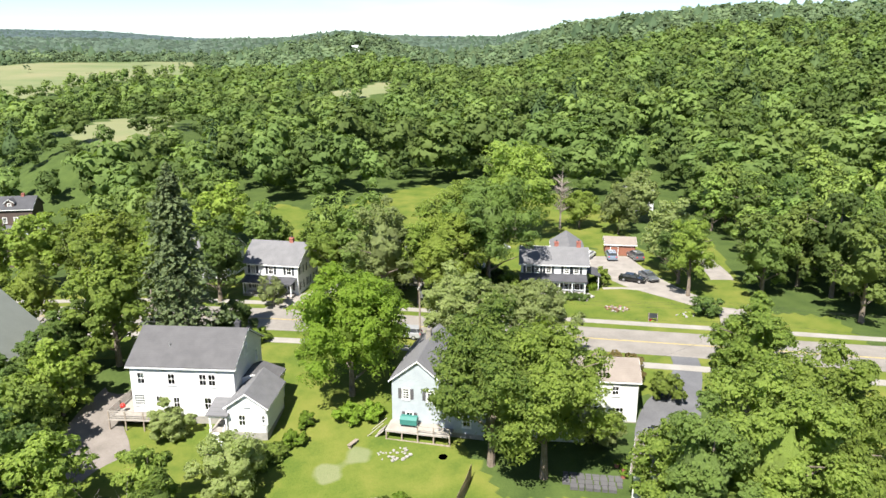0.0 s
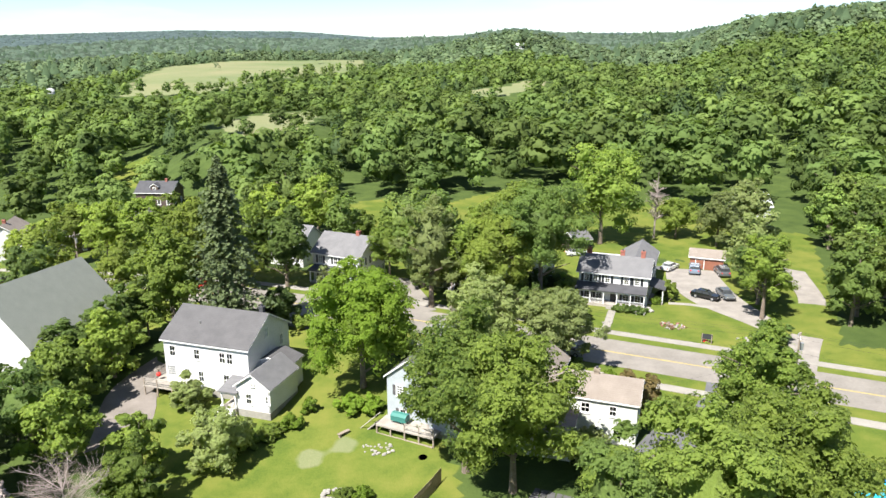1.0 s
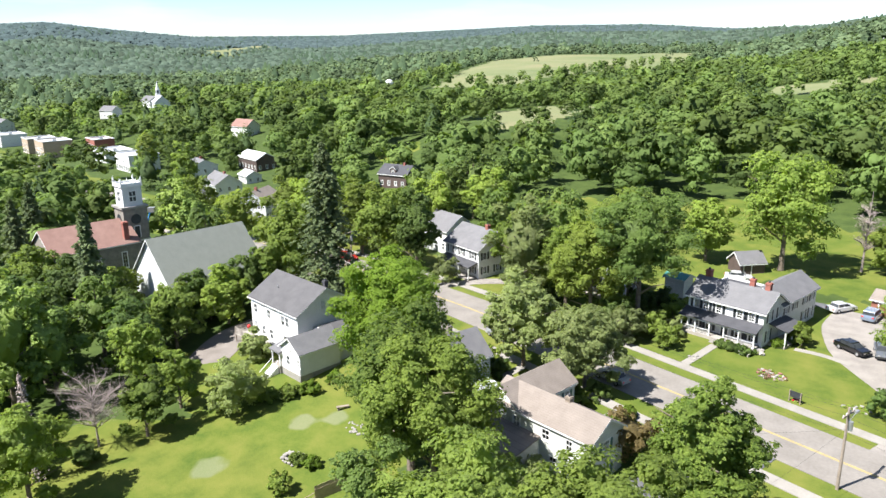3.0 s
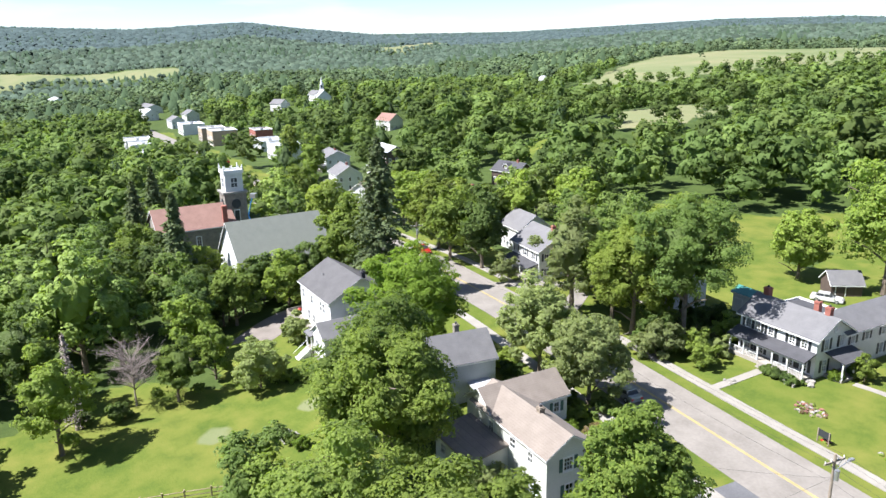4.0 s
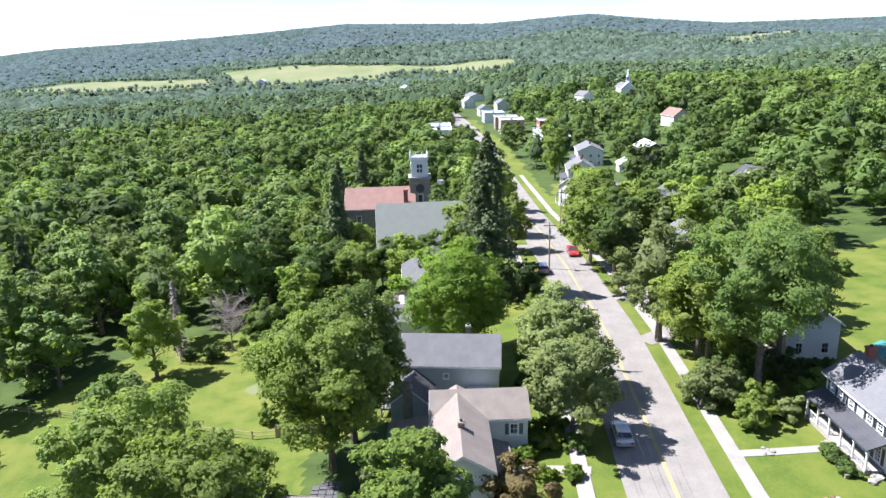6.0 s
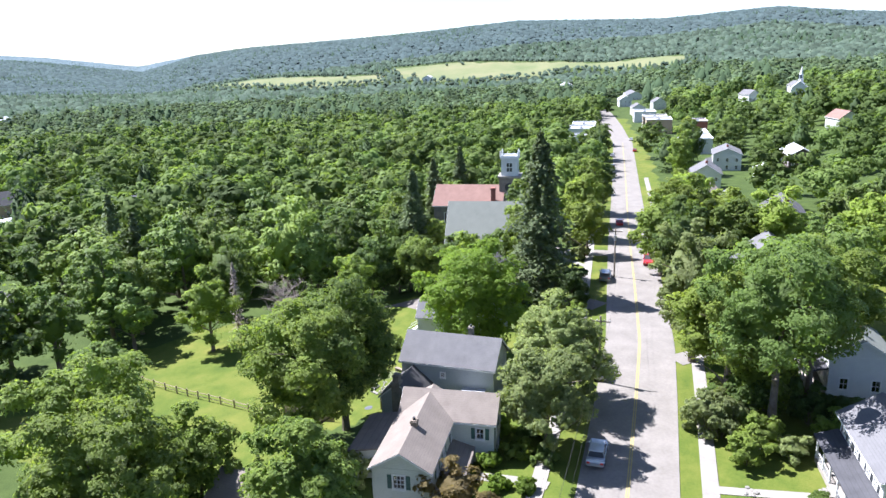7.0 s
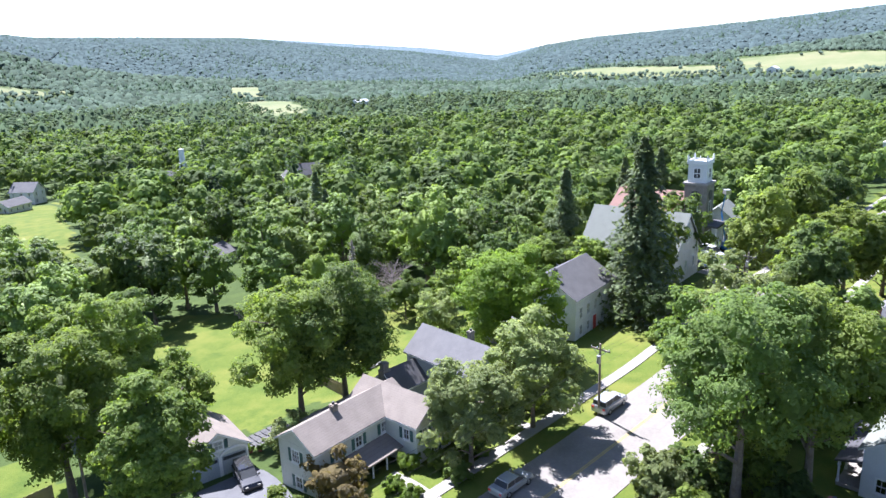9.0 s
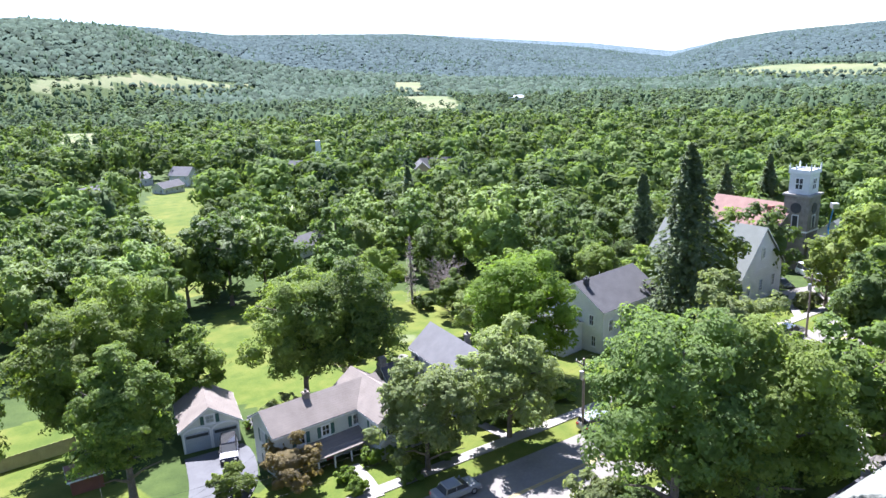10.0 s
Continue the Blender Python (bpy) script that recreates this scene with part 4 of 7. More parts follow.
    part("steps", prism(bmesh.new(), prof + [(-6.1, -0.6)], -0.6, 1.0, lambda u, v, s: (s, u, v)), M["concrete"], h)


def garage():
    h = thing("garage", 22.9, 64.5, -2.25, -19.0, "white two-bay garage with tan shingle roof", "garage")
    shell(h, 6.9, 6.2, 2.8, 4.9, M["cream_board"], M["roof_brown"], [("W", 0.0, 3.5, 1.0, 1.0, (2, 2), M["green_shutter"]), ("E", 0, 1.5, 0.9, 1.1), ("N", 0, 1.4, 0.9, 1.1)], 0.35, low=-1.6, turn=-90)
    for x in (-1.52, 1.52):
        d = blk(x - 1.35, x + 1.35, 3.5, 3.58, 0.0, 2.2)
        dd = part("garage_door", d, M["grey_board"], h)
        grid = wall_panel(2.7, 2.2, [(-0.99 + 0.66 * i, 0.29 + 0.54 * k, 0.54, 0.4) for i in range(4) for k in range(3)], 0.03, 0.0)
        grid.transform(pose(x, 3.58, 0))
        part("panel_frame", grid, M["grey_board"], dd)
        part("glazing", blk(x - 1.2, x + 1.2, 3.605, 3.62, 1.7, 2.06), M["shutter"], dd)
        a = bmesh.new()
        ang = [math.pi * i / 10 for i in range(11)]
        prof = [(x - 1.5, 0), (x - 1.5, 2.2)] + [(x - 1.5 * math.cos(t), 2.2 + 0.7 * math.sin(t)) for t in ang[1:-1]] + [(x + 1.5, 2.2), (x + 1.5, 0), (x + 1.35, 0), (x + 1.35, 2.2)] + [(x + 1.35 * math.cos(t), 2.2 + 0.55 * math.sin(t)) for t in ang[1:-1]] + [(x - 1.35, 2.2), (x - 1.35, 0)]
        prism(a, prof, 3.5, 3.66, lambda u, v, s: (u, s, v))
        part("arch_surround", a, M["trim"], dd)


def church():
    h = thing("church", -92.4, 76.0, -3.0, -4, "brown stone church with red roof and white belfry", "church")
    shell(h, 16.0, 12.6, 7.3, 11.0, M["stone"], M["roof_red"], [("S", x, 4.0, 1.0, 3.2, (2, 4)) for x in (-5, 0, 5)] + [("N", x, 4.0, 1.0, 3.2, (2, 4)) for x in (-5, 0, 5)] + [("E", 4.2, 4.0, 1.0, 3.6, (2, 4)), ("E", -4.2, 4.0, 1.0, 3.6, (2, 4))], 0.4, turn=90)
    # tower at the road end
    tx, ty = -0.2, 9.6
    part("tower", blk(tx - 2.4, tx + 2.4, ty - 2.4, ty + 2.4, -2, 13.2), M["stone"], h)
    part("tower_cornice", blk(tx - 2.75, tx + 2.75, ty - 2.75, ty + 2.75, 13.2, 13.6), M["foundation"], h)
    part("tower_band", blk(tx - 2.5, tx + 2.5, ty - 2.5, ty + 2.5, 6.2, 6.5), M["trim"], h)
    part("belfry", blk(tx - 1.95, tx + 1.95, ty - 1.95, ty + 1.95, 13.6, 17.6), M["white_board"], h)
    part("belfry_cornice", blk(tx - 2.2, tx + 2.2, ty - 2.2, ty + 2.2, 17.6, 17.95), M["trim"], h)
    for k in range(4):
        x, y = tx + 2.02 * (1, 1, -1, -1)[k], ty + 2.02 * (1, -1, -1, 1)[k]
        f = beam(bmesh.new(), (x, y, 17.95), (x, y, 18.9), 0.2, 0.18, 6)
        beam(f, (x, y, 18.9), (x, y, 19.6), 0.22, 0.02, 6)
        part("finial", f, M["trim"], h)
        m = pose(tx, ty, 0, 0, 0, 90 * k)
        for u in (-0.8, 0.8):
            part("finial", beam(bmesh.new(), m @ Vector((u, -2.05, 17.95)), m @ Vector((u, -2.05, 18.9)), 0.14, 0.03, 6), M["trim"], h)
        part("parapet", blk(-1.9, 1.9, -2.1, -1.98, 17.95, 18.35, m=m), M["trim"], h)
    for deg in (0, 90, 180, 270):
        m = pose(tx, ty, 0, 0, 0, deg)
        lo = part("louvre", blk(-0.65, 0.65, -2.0, -1.94, 14.6, 16.6, m=m), M["shutter"], h)
        for x0, x1, z0, z1 in ((-0.8, -0.65, 14.45, 16.75), (0.65, 0.8, 14.45, 16.75), (-0.65, 0.65, 16.6, 16.75), (-0.65, 0.65, 14.45, 14.6), (-0.06, 0.06, 14.6, 16.6), (-0.65, 0.65, 15.5, 15.68)):
            part("louvre_frame", blk(x0, x1, -2.06, -1.95, z0, z1, m=m), M["trim"], lo)
        rw = bmesh.new()
        bmesh.ops.create_cone(rw, cap_ends=True, segments=20, radius1=1.05, radius2=1.05, depth=0.12, matrix=m @ pose(0, -2.43, 10.9, 90))
        part("round_window", rw, M["shutter"], h)
        for x in (-0.6, 0.6):
            part("window_trim", blk(x - 0.08, x + 0.08, -2.47, -2.38, 7.0, 9.4, m=m), M["trim"], h)
        part("window_trim", blk(-0.68, 0.68, -2.47, -2.38, 9.4, 9.56, m=m), M["trim"], h)
        part("tower_window", blk(-0.52, 0.52, -2.44, -2.38, 7.0, 9.4, m=m), M["shutter"], h)
    # portico at the tower's foot
    part("portico_roof", blk(tx - 3.4, tx + 3.4, ty + 2.4, ty + 5.4, 4.4, 4.8), M["roof_dark"], h)
    part("portico_beam", blk(tx - 3.3, tx + 3.3, ty + 5.0, ty + 5.3, 4.0, 4.4), M["trim"], h)
    for x in (-3.0, -1.1, 1.1, 3.0):
        part("column", beam(bmesh.new(), (tx + x, ty + 5.1, -1), (tx + x, ty + 5.1, 4.0), 0.22, 0.18, 10), M["trim"], h)
    door_at(h, pose(tx, ty + 2.4, 0, 0, 0, 180), 1.8, 2.8, M["shutter"])
    b = blk(4.7, 5.7, 5.6, 6.6, 6.0, 11.4)
    box(b, 4.6, 5.8, 5.5, 6.7, 11.0, 11.2)
    part("chimney", b, M["brick"], h)


def parish_hall():
    h = thing("parish_hall", -61.4, 83.0, -2.3, -2.5, "white gabled hall with a large sage-grey roof", "house")
    wins = [("W", x, 3.0, 1.0, 1.9, (2, 4)) for x in (-4.2, 0, 4.2)] + [("N", x, 3.0, 1.0, 1.6) for x in (-6, 0, 6)] + [("S", x, 3.0, 1.0, 1.6) for x in (-6, 0, 6)] + [("E", 0, 3.0, 1.0, 1.7)]
    shell(h, 17.4, 14.0, 5.8, 12.6, M["white_board"], M["roof_sage"], wins, 0.45, turn=-90)
    window_at(h, pose(0, 8.7, 8.4, 0, 0, 180) @ pose(0, -0.06, 0), 1.0, 1.7, (2, 4))


def simple_house(x, y, rot, L, D, eave, ridge, wall, roof, label, floors=2, shut=None, chim=True, dormer=False, name="house", porch_on=False, group=""):
    h = thing(name, x, y, gz(x, y) - 0.1, rot, label, "house", group)
    wins = []
    for f, n in (("S", max(2, int(L / 2.6))), ("N", max(2, int(L / 2.6))), ("E", max(1, int(D / 3))), ("W", max(1, int(D / 3)))):
        ln = L if f in "SN" else D
        for k in range(n):
            u = -ln / 2 + ln * (k + 0.5) / n
            for fl in range(floors):
                z = 1.5 + 2.7 * fl
                if z + 0.8 < eave:
                    wins.append((f, u, z, 0.9, 1.4))
    shell(h, L, D, eave, ridge, M[wall], M[roof], wins, 0.4, low=-3, shut=shut)
    if chim:
        chimney(h, L * 0.22, 0, eave, ridge + 0.9)
    if porch_on:
        porch(h, -L / 2 + 0.5, L / 2 - 0.5, -D / 2 - 2.0, -D / 2, 2.5, 3.0, 0.3, 4, M["roof_dark"])
    if dormer:
        shell(h, 2.4, 2.2, eave + 1.6, eave + 2.4, M[wall], M[roof], [("E", 0, eave + 0.9, 0.8, 0.9)], 0.2, low=eave - 0.2, ox=0, oy=-D * 0.27, turn=-90)
    return h


def flat_block(x, y, rot, L, D, hgt, wall, label, roof="roof_white"):
    h = thing("shop_building", x, y, gz(x, y) - 0.1, rot, label, "building", "shops on the main street")
    n = max(2, int(L / 3))
    holes = [(-L / 2 + L * (k + 0.5) / n, z, 1.1, 1.5) for k in range(n) for z in (4.6,) if hgt > 6] + [(-L / 2 + L * (k + 0.5) / n, 1.5, 1.9, 2.0) for k in range(n)]
    for f, (fx, fy, deg) in FACES.items():
        ln, out = (L, D / 2) if fy else (D - 0.44, L / 2)
        hs = holes if fy else []
        m = pose(fx * out, fy * out, 0, 0, 0, deg)
        bm = wall_panel(ln, hgt, hs, low=-3)
        bm.transform(m)
        part("wall", bm, M[wall], h)
        for q in hs:
            window_at(h, m @ pose(q[0], 0, q[1]), q[2], q[3], (1, 2))
    part("roof", blk(-L / 2 + 0.25, L / 2 - 0.25, -D / 2 + 0.25, D / 2 - 0.25, hgt - 0.6, hgt - 0.35), M[roof], h)
    c = bmesh.new()
    for s in (-1, 1):
        box(c, -L / 2 - 0.2, L / 2 + 0.2, s * D / 2 - 0.2, s * D / 2 + 0.2, hgt, hgt + 0.3)
        box(c, s * L / 2 - 0.2, s * L / 2 + 0.2, -D / 2 + 0.2, D / 2 - 0.2, hgt, hgt + 0.3)
    part("cornice", c, M["trim"], h)
    part("roof_unit", blk(L * 0.1, L * 0.1 + 1.6, -0.8, 0.8, hgt - 0.35, hgt + 0.7), M["metal"], h)
    return h


white_hall()
grey_house()
long_house()
porch_house()
garage()
church()
parish_hall()
S = M["shutter"]
HOUSES = [
    (-29, 123.0, -12, 10, 9, 5.4, 8.2, "white_board", "roof_light", "white two-storey house with black shutters beside the road", 2, S, True, False, True),
    (-43, 130, -12, 8, 7, 5.0, 7.6, "white_board", "roof_light", "white gabled house partly behind trees", 2, None, False, False, False),
    (-4.5, 127.5, -10, 9, 6.5, 4.8, 6.8, "white_board", "roof_sage", "white house with pale green roof beneath tall trees", 2, None, True, False, True),
    (50, 182, 20, 7, 6, 4.4, 7.0, "white_board", "roof_white", "white gabled house among hillside trees", 2, None, False, False, False),
    (-114, 186, 10, 11, 8, 4.4, 7.0, "brown_board", "roof_dark", "dark brown house with charcoal roof and dormer", 2, None, True, True, False),
    (-86, 147, -12, 15, 8, 4.6, 7.2, "brown_board", "roof_grey", "long dark cottage with grey roof and dormer", 1, None, True, True, False),
    (-68, 137, -12, 10, 7, 5.0, 7.6, "white_board", "roof_light", "white gabled house with grey roof", 2, None, True, False, False),
    (-118, 134.5, -62, 10, 8, 5.6, 8.2, "white_board", "roof_brown", "white gabled house with tan roof and tall brick chimney", 2, S, True, False, True),
    (-104, 140, -12, 9, 8, 4.6, 7.2, "brown_board", "roof_light", "dark brown cottage with pale grey roof and porch", 1, None, False, False, True),
    (-158, 147, -12, 12, 9, 5.8, 8.6, "cream_board", "roof_light", "cream two-storey house with grey roof and porches", 2, None, True, False, True),
    (-206, 166, -12, 15, 10, 6.2, 8.4, "white_board", "roof_light", "large white house with hipped porches", 2, None, True, False, True),
    (-203, 191, -8, 17, 9, 4.6, 7.0, "brown_board", "roof_white", "long brown barn with white metal roof", 1, None, False, False, False),
    (-180, 172, -12, 8, 6, 3.0, 4.6, "white_board", "roof_white", "small white outbuilding with white roof", 1, None, False, False, False),
    (-282, 238, 5, 13, 9, 5.0, 8.4, "cream_board", "roof_red", "house with a faded red roof among trees", 2, None, False, False, False),
    (-114, 86, 0, 9, 8, 5.4, 8.6, "white_board", "roof_sage", "white gabled house behind the church", 2, None, False, False, False),
    (-563, 174, 0, 16, 10, 6, 9, "white_board", "roof_white", "white house at the far end of the street", 2, None, False, False, False),
    (-480, 173, 0, 14, 9, 6, 8.6, "white_board", "roof_light", "white house beside the main street", 2, None, False, False, False),
    (-520, 195, 0, 14, 10, 6, 9, "cream_board", "roof_light", "pale house at the edge of the village", 2, None, False, False, False),
    (-478, 285, 0, 14, 9, 5, 8, "white_board", "roof_light", "white house beside the steepled church", 2, None, False, False, False),
    (-470, 250, 20, 12, 9, 5, 8, "white_board", "roof_light", "white village house below the steepled church", 2, None, False, False, False),
    (-640, 192, 0, 34, 14, 5, 8, "white_board", "roof_light", "long low grey-roofed building beyond the village", 1, None, False, False, False),
    (-855, 141, 0, 40, 14, 5, 8, "white_board", "roof_white", "long white-roofed works beyond the village", 1, None, False, False, False),
    (-1060, -63, 0, 30, 12, 5, 8, "white_board", "roof_white", "white farm building beside a field", 1, None, False, False, False),
    (-180, -119, -35, 15, 10, 5, 9.5, "tan_wall", "roof_grey", "large tan house with steep grey gables", 2, None, True, False, False),
    (-168, -116, 55, 11, 9, 5, 9, "tan_wall", "roof_grey", "steep grey cross-gabled wing of a large house", 2, None, False, False, False),
    (-188, -96, -30, 12, 8, 5.2, 8.0, "white_board", "roof_grey", "white house with grey roof behind trees", 2, None, True, False, False),
    (-196, -70, -30, 8, 6, 4.0, 6.0, "white_board", "roof_light", "small white shed with grey roof", 1, None, False, False, False),
    (-146, -92, -30, 12, 5, 3.4, 4.0, "brown_board", "roof_white", "long dark trailer with a white roof", 1, None, False, False, False),
    (-61, -190, 20, 13, 8, 3.2, 5.6, "white_board", "roof_light", "low white house with grey roof", 1, None, False, False, False),
    (-78, -176, -60, 10, 8, 5.4, 8.6, "white_board", "roof_light", "white gabled house beside a lawn", 2, None, False, False, False),
    (-64, -160, 20, 11, 7, 2.8, 4.8, "cream_board", "roof_grey", "low grey-roofed house at the lawn's edge", 1, None, False, False, False),
    (-33, -164, 20, 11, 7, 3.0, 5.2, "cream_board", "roof_light", "low house with pale roof beside a tree", 1, None, False, False, False),
    (-38, -12, 20, 12, 7, 2.8, 4.6, "white_board", "roof_grey", "low white house hidden among trees", 1, None, False, False, False),
    (-667, -496, 0, 24, 12, 6, 9, "white_board", "roof_white", "white farmhouse far down the valley", 2, None, False, False, False),
    # sized down to fit how small it looks to the camera
    (-96, 816, 0, 8, 6, 3.4, 5.6, "white_board", "roof_white", "small white house on a distant hill", 2, None, False, False, False),
]
for (x, y, rot, L, D, ev, rg, wl, rf, lab, fl, sh, ch, dm, po) in HOUSES:
    simple_house(x, y, rot, L, D, ev, rg, wl, rf, lab, fl, sh, ch, dm, porch_on=po)
SHOPS = [(-352, 166, -7, 18, 14, 8.5, "tan_wall", "tan masonry shop block with a white cornice"), (-337, 184, -7, 15, 10, 8.0, "brick", "red brick block with flat roof"),
         (-300, 174, -7, 20, 13, 5.6, "white_board", "low white shop with flat white roof"), (-258, 166, -7, 18, 13, 7.2, "white_board", "white two-storey shop with flat roof"),
         (-378, 168, -7, 14, 14, 8, "tan_wall", "pale two-storey shop on the main street"), (-385, 126, -7, 20, 14, 5.0, "white_board", "low white shop with pale flat roof"),
         (-352, 122, -7, 20, 14, 6, "cream_board", "long cream shop with flat roof"), (-318, 117, -7, 16, 12, 5.0, "white_board", "low white shop near the street's start"),
         (-430, 170, -5, 20, 14, 7, "white_board", "white shop row further along the street")]
for a in SHOPS:
    flat_block(*a)


def steepled_church(x, y, rot, tower, label, wall, roof, top):
    h = thing("church", x, y, gz(x, y), rot, label, "church")
    shell(h, 18, 10, 6, 10.5, M["white_board"], M[roof], [("S", k, 3, 1.0, 2.6) for k in (-6, -2, 2, 6)], 0.4, low=-3)
    part("tower", blk(8.5, 12, -1.75, 1.75, -3, tower * 0.55), M[wall], h)
    part("belfry", blk(8.9, 11.6, -1.35, 1.35, tower * 0.55, tower * 0.7), M[wall], h)
    part("steeple" if top else "tower_cap", beam(bmesh.new(), (10.25, 0, tower * 0.7), (10.25, 0, tower), 1.3, 0.05 if top else 1.2, 8), M["trim"], h)
    for deg in (0, 90, 180, 270):
        part("louvre", blk(-0.5, 0.5, -1.4, -1.33, tower * 0.57, tower * 0.68, m=pose(10.25, 0, 0, 0, 0, deg)), M["shutter"], h)


steepled_church(-446, 276, 160, 20, "white village church with a tall pointed steeple", "white_board", "roof_white", True)
steepled_church(-124, -152, 120, 20, "white church with a blue-louvred square tower", "white_board", "roof_light", False)


def silo():
    x, y = -387, 448
    s = thing("silo", x, y, gz(x, y), 0, "pale concrete silo with a white domed cap", "silo")
    part("barrel", beam(bmesh.new(), (0, 0, -1), (0, 0, 4.5), 4, 4, 20), M["concrete"], s)
    b = bmesh.new()
    bmesh.ops.create_uvsphere(b, u_segments=20, v_segments=10, radius=4.05, matrix=Matrix.Translation((0, 0, 4.5)))
    part("dome", b, M["roof_white"], s)


silo()


def shed(x, y, rot, L, D, ev, rg, wall, roof, label, z=None):
    h = thing("shed", x, y, gz(x, y) if z is None else z, rot, label, "shed")
    shell(h, L, D, ev, rg, M[wall], M[roof], [("E", 0, 1.4, 0.6, 0.7)], 0.3, low=-1)
    door_at(h, pose(-L * 0.2, -D / 2, 0), 1.4, 1.9, M[wall])


shed(36.5, 142.5, -8, 6, 4, 2.4, 3.4, "red_board", "roof_brown", "rust-red garden shed beside the parking yard")
shed(11.2, 150.5, 50, 4.8, 4.0, 2.2, 3.8, "brown_board", "roof_light", "dark weathered barn with pale metal roof")
shed(36.7, 65.3, -10, 3, 2.4, 1.9, 2.7, "red_board", "roof_red", "small red garden shed on the lawn")
shed(6.3, 132.5, -8, 3.6, 2.8, 2.9, 3.5, "white_board", "roof_teal", "small white outbuilding with a teal metal roof")

# ---- trees ----
RNG = np.random.default_rng(7)


def unit(v):
    return v / np.maximum(np.linalg.norm(v, axis=-1, keepdims=True), 1e-9)


def leaf_cards(pos, nrm, size, rng):
    """Leaf sprays: one pointed blade at each place."""
    n = len(pos)
    t = unit(np.cross(nrm, rng.normal(size=(n, 3))))
    b = np.cross(nrm, t)
    s = (size * rng.uniform(0.65, 1.35, n))[:, None]
    v = np.stack([pos - t * s * 0.52 - b * s * 0.3, pos + t * s * 0.48 - b * s * 0.22, pos + b * s * 0.55 - nrm * s * 0.12], 1).reshape(-1, 3)
    return v, np.arange(3 * n).reshape(n, 3)


def ico(sub=1):
    bm = bmesh.new()
    bmesh.ops.create_icosphere(bm, subdivisions=sub, radius=1)
    bm.verts.index_update()
    v = np.array([q.co for q in bm.verts])
    f = np.array([[q.index for q in t.verts] for t in bm.faces])
    bm.free()
    return v, f


ICO_V, ICO_F = ico(1)
MID_V, MID_F = ico(2)
BIG_V, BIG_F = ico(3)


def masses(centres, radii, rng, flat=0.75, open_below=False, sphere=None, rough=0.26):
    """Uneven leafy lumps at the given places, as triangles."""
    sv, sf = sphere or (ICO_V, ICO_F)
    f = sf[sv[sf][:, :, 2].mean(1) > -0.5] if open_below else sf
    n = len(centres)
    jit = 1 + rng.uniform(-rough, rough, (n, len(sv), 1))
    v = centres[:, None, :] + sv[None] * jit * radii[:, None, None] * np.array([1, 1, flat])
    return v.reshape(-1, 3), (f[None] + (np.arange(n) * len(sv))[:, None, None]).reshape(-1, 3)


def crown_points(rng, h, r, base, lobes, per_lobe, core, droop=0.0, top_heavy=0.0, small=1.0, reach=(0.55, 0.86)):
    """An uneven crown of boughs, each clothed in small clumps of leaf sprays: places and normals of the sprays, centres and sizes of the boughs."""
    mid = np.array([0, 0, (h + base) / 2 + top_heavy])
    rz = (h - base) / 2
    ph = rng.uniform(0, 6.28, 4)
    main = max(7, int(lobes * 0.5))
    clumps = 14 if per_lobe * lobes > 1500 else 6
    each = max(2, int(round(per_lobe * lobes / (main * clumps))))
    pts, nrm, cen, rad, own = [], [], [], [], []
    for k in range(main):
        u = (k + 0.5) / main
        up = 1 - 1.8 * u + rng.uniform(-0.08, 0.08)
        a = k * 2.39996 + rng.uniform(-0.4, 0.4)
        flat = math.sqrt(max(0.05, 1 - up * up))
        d = np.array([math.cos(a) * flat, math.sin(a) * flat, up])
        wave = 1 + 0.13 * math.sin(3 * a + ph[0]) + 0.1 * math.sin(5 * a + ph[1]) + 0.1 * math.sin(4 * up * 3 + ph[2])
        c = mid + d * np.array([r, r, rz]) * rng.uniform(*reach) * wave
        c[2] -= droop * (c[0] ** 2 + c[1] ** 2) / r
        lr = r * rng.uniform(0.22, 0.36) * small
        cen.append(c)
        rad.append(lr * 0.5)
        q = unit(rng.normal(size=(clumps * 3, 3)) + d * 0.55 + np.array([0, 0, 0.45]))[:clumps]
        cc = c + q * lr * rng.uniform(0.75, 1.08, (clumps, 1)) * np.array([1, 1, 0.82])
        cr = lr * rng.uniform(0.2, 0.4, (clumps, 1, 1))
        w = unit(rng.normal(size=(clumps, each, 3)) + np.array([0, 0, 0.7]) + q[:, None] * 0.5)
        p = cc[:, None] + w * cr * (0.65 + 0.55 * rng.random((clumps, each, 1))) * np.array([1.15, 1.15, 0.7])
        pts.append(p.reshape(-1, 3))
        nrm.append(unit(w + np.array([0, 0, 0.55]) + 0.4 * rng.normal(size=w.shape)).reshape(-1, 3))
        q = unit(rng.normal(size=(int(clumps * each * 0.5), 3)) + d * 0.35)
        pts.append(c + q * lr * rng.uniform(0.62, 0.95, (len(q), 1)) * np.array([1, 1, 0.85]))
        nrm.append(unit(q + np.array([0, 0, 0.3]) + 0.35 * rng.normal(size=q.shape)))
        own += [unit(0.8 * w + unit(p - c)).reshape(-1, 3), q]
    if core:
        q = unit(rng.normal(size=(core, 3)))
        pts.append(mid + q * (0.42 + 0.42 * rng.random((core, 1))) * np.array([r, r, rz]))
        nrm.append(unit(q + 0.6 * rng.normal(size=q.shape)))
        own.append(q)
    p, n = np.concatenate(pts), np.concatenate(nrm)
    out = np.concatenate(own)
    out = unit(0.62 * out + 0.42 * unit((p - mid) / np.array([r, r, rz])) + np.array([0, 0, 0.12]))
    n = np.where((n * out).sum(-1, keepdims=True) < 0, -n, n)
    return p, n, np.array(cen), np.array(rad), out


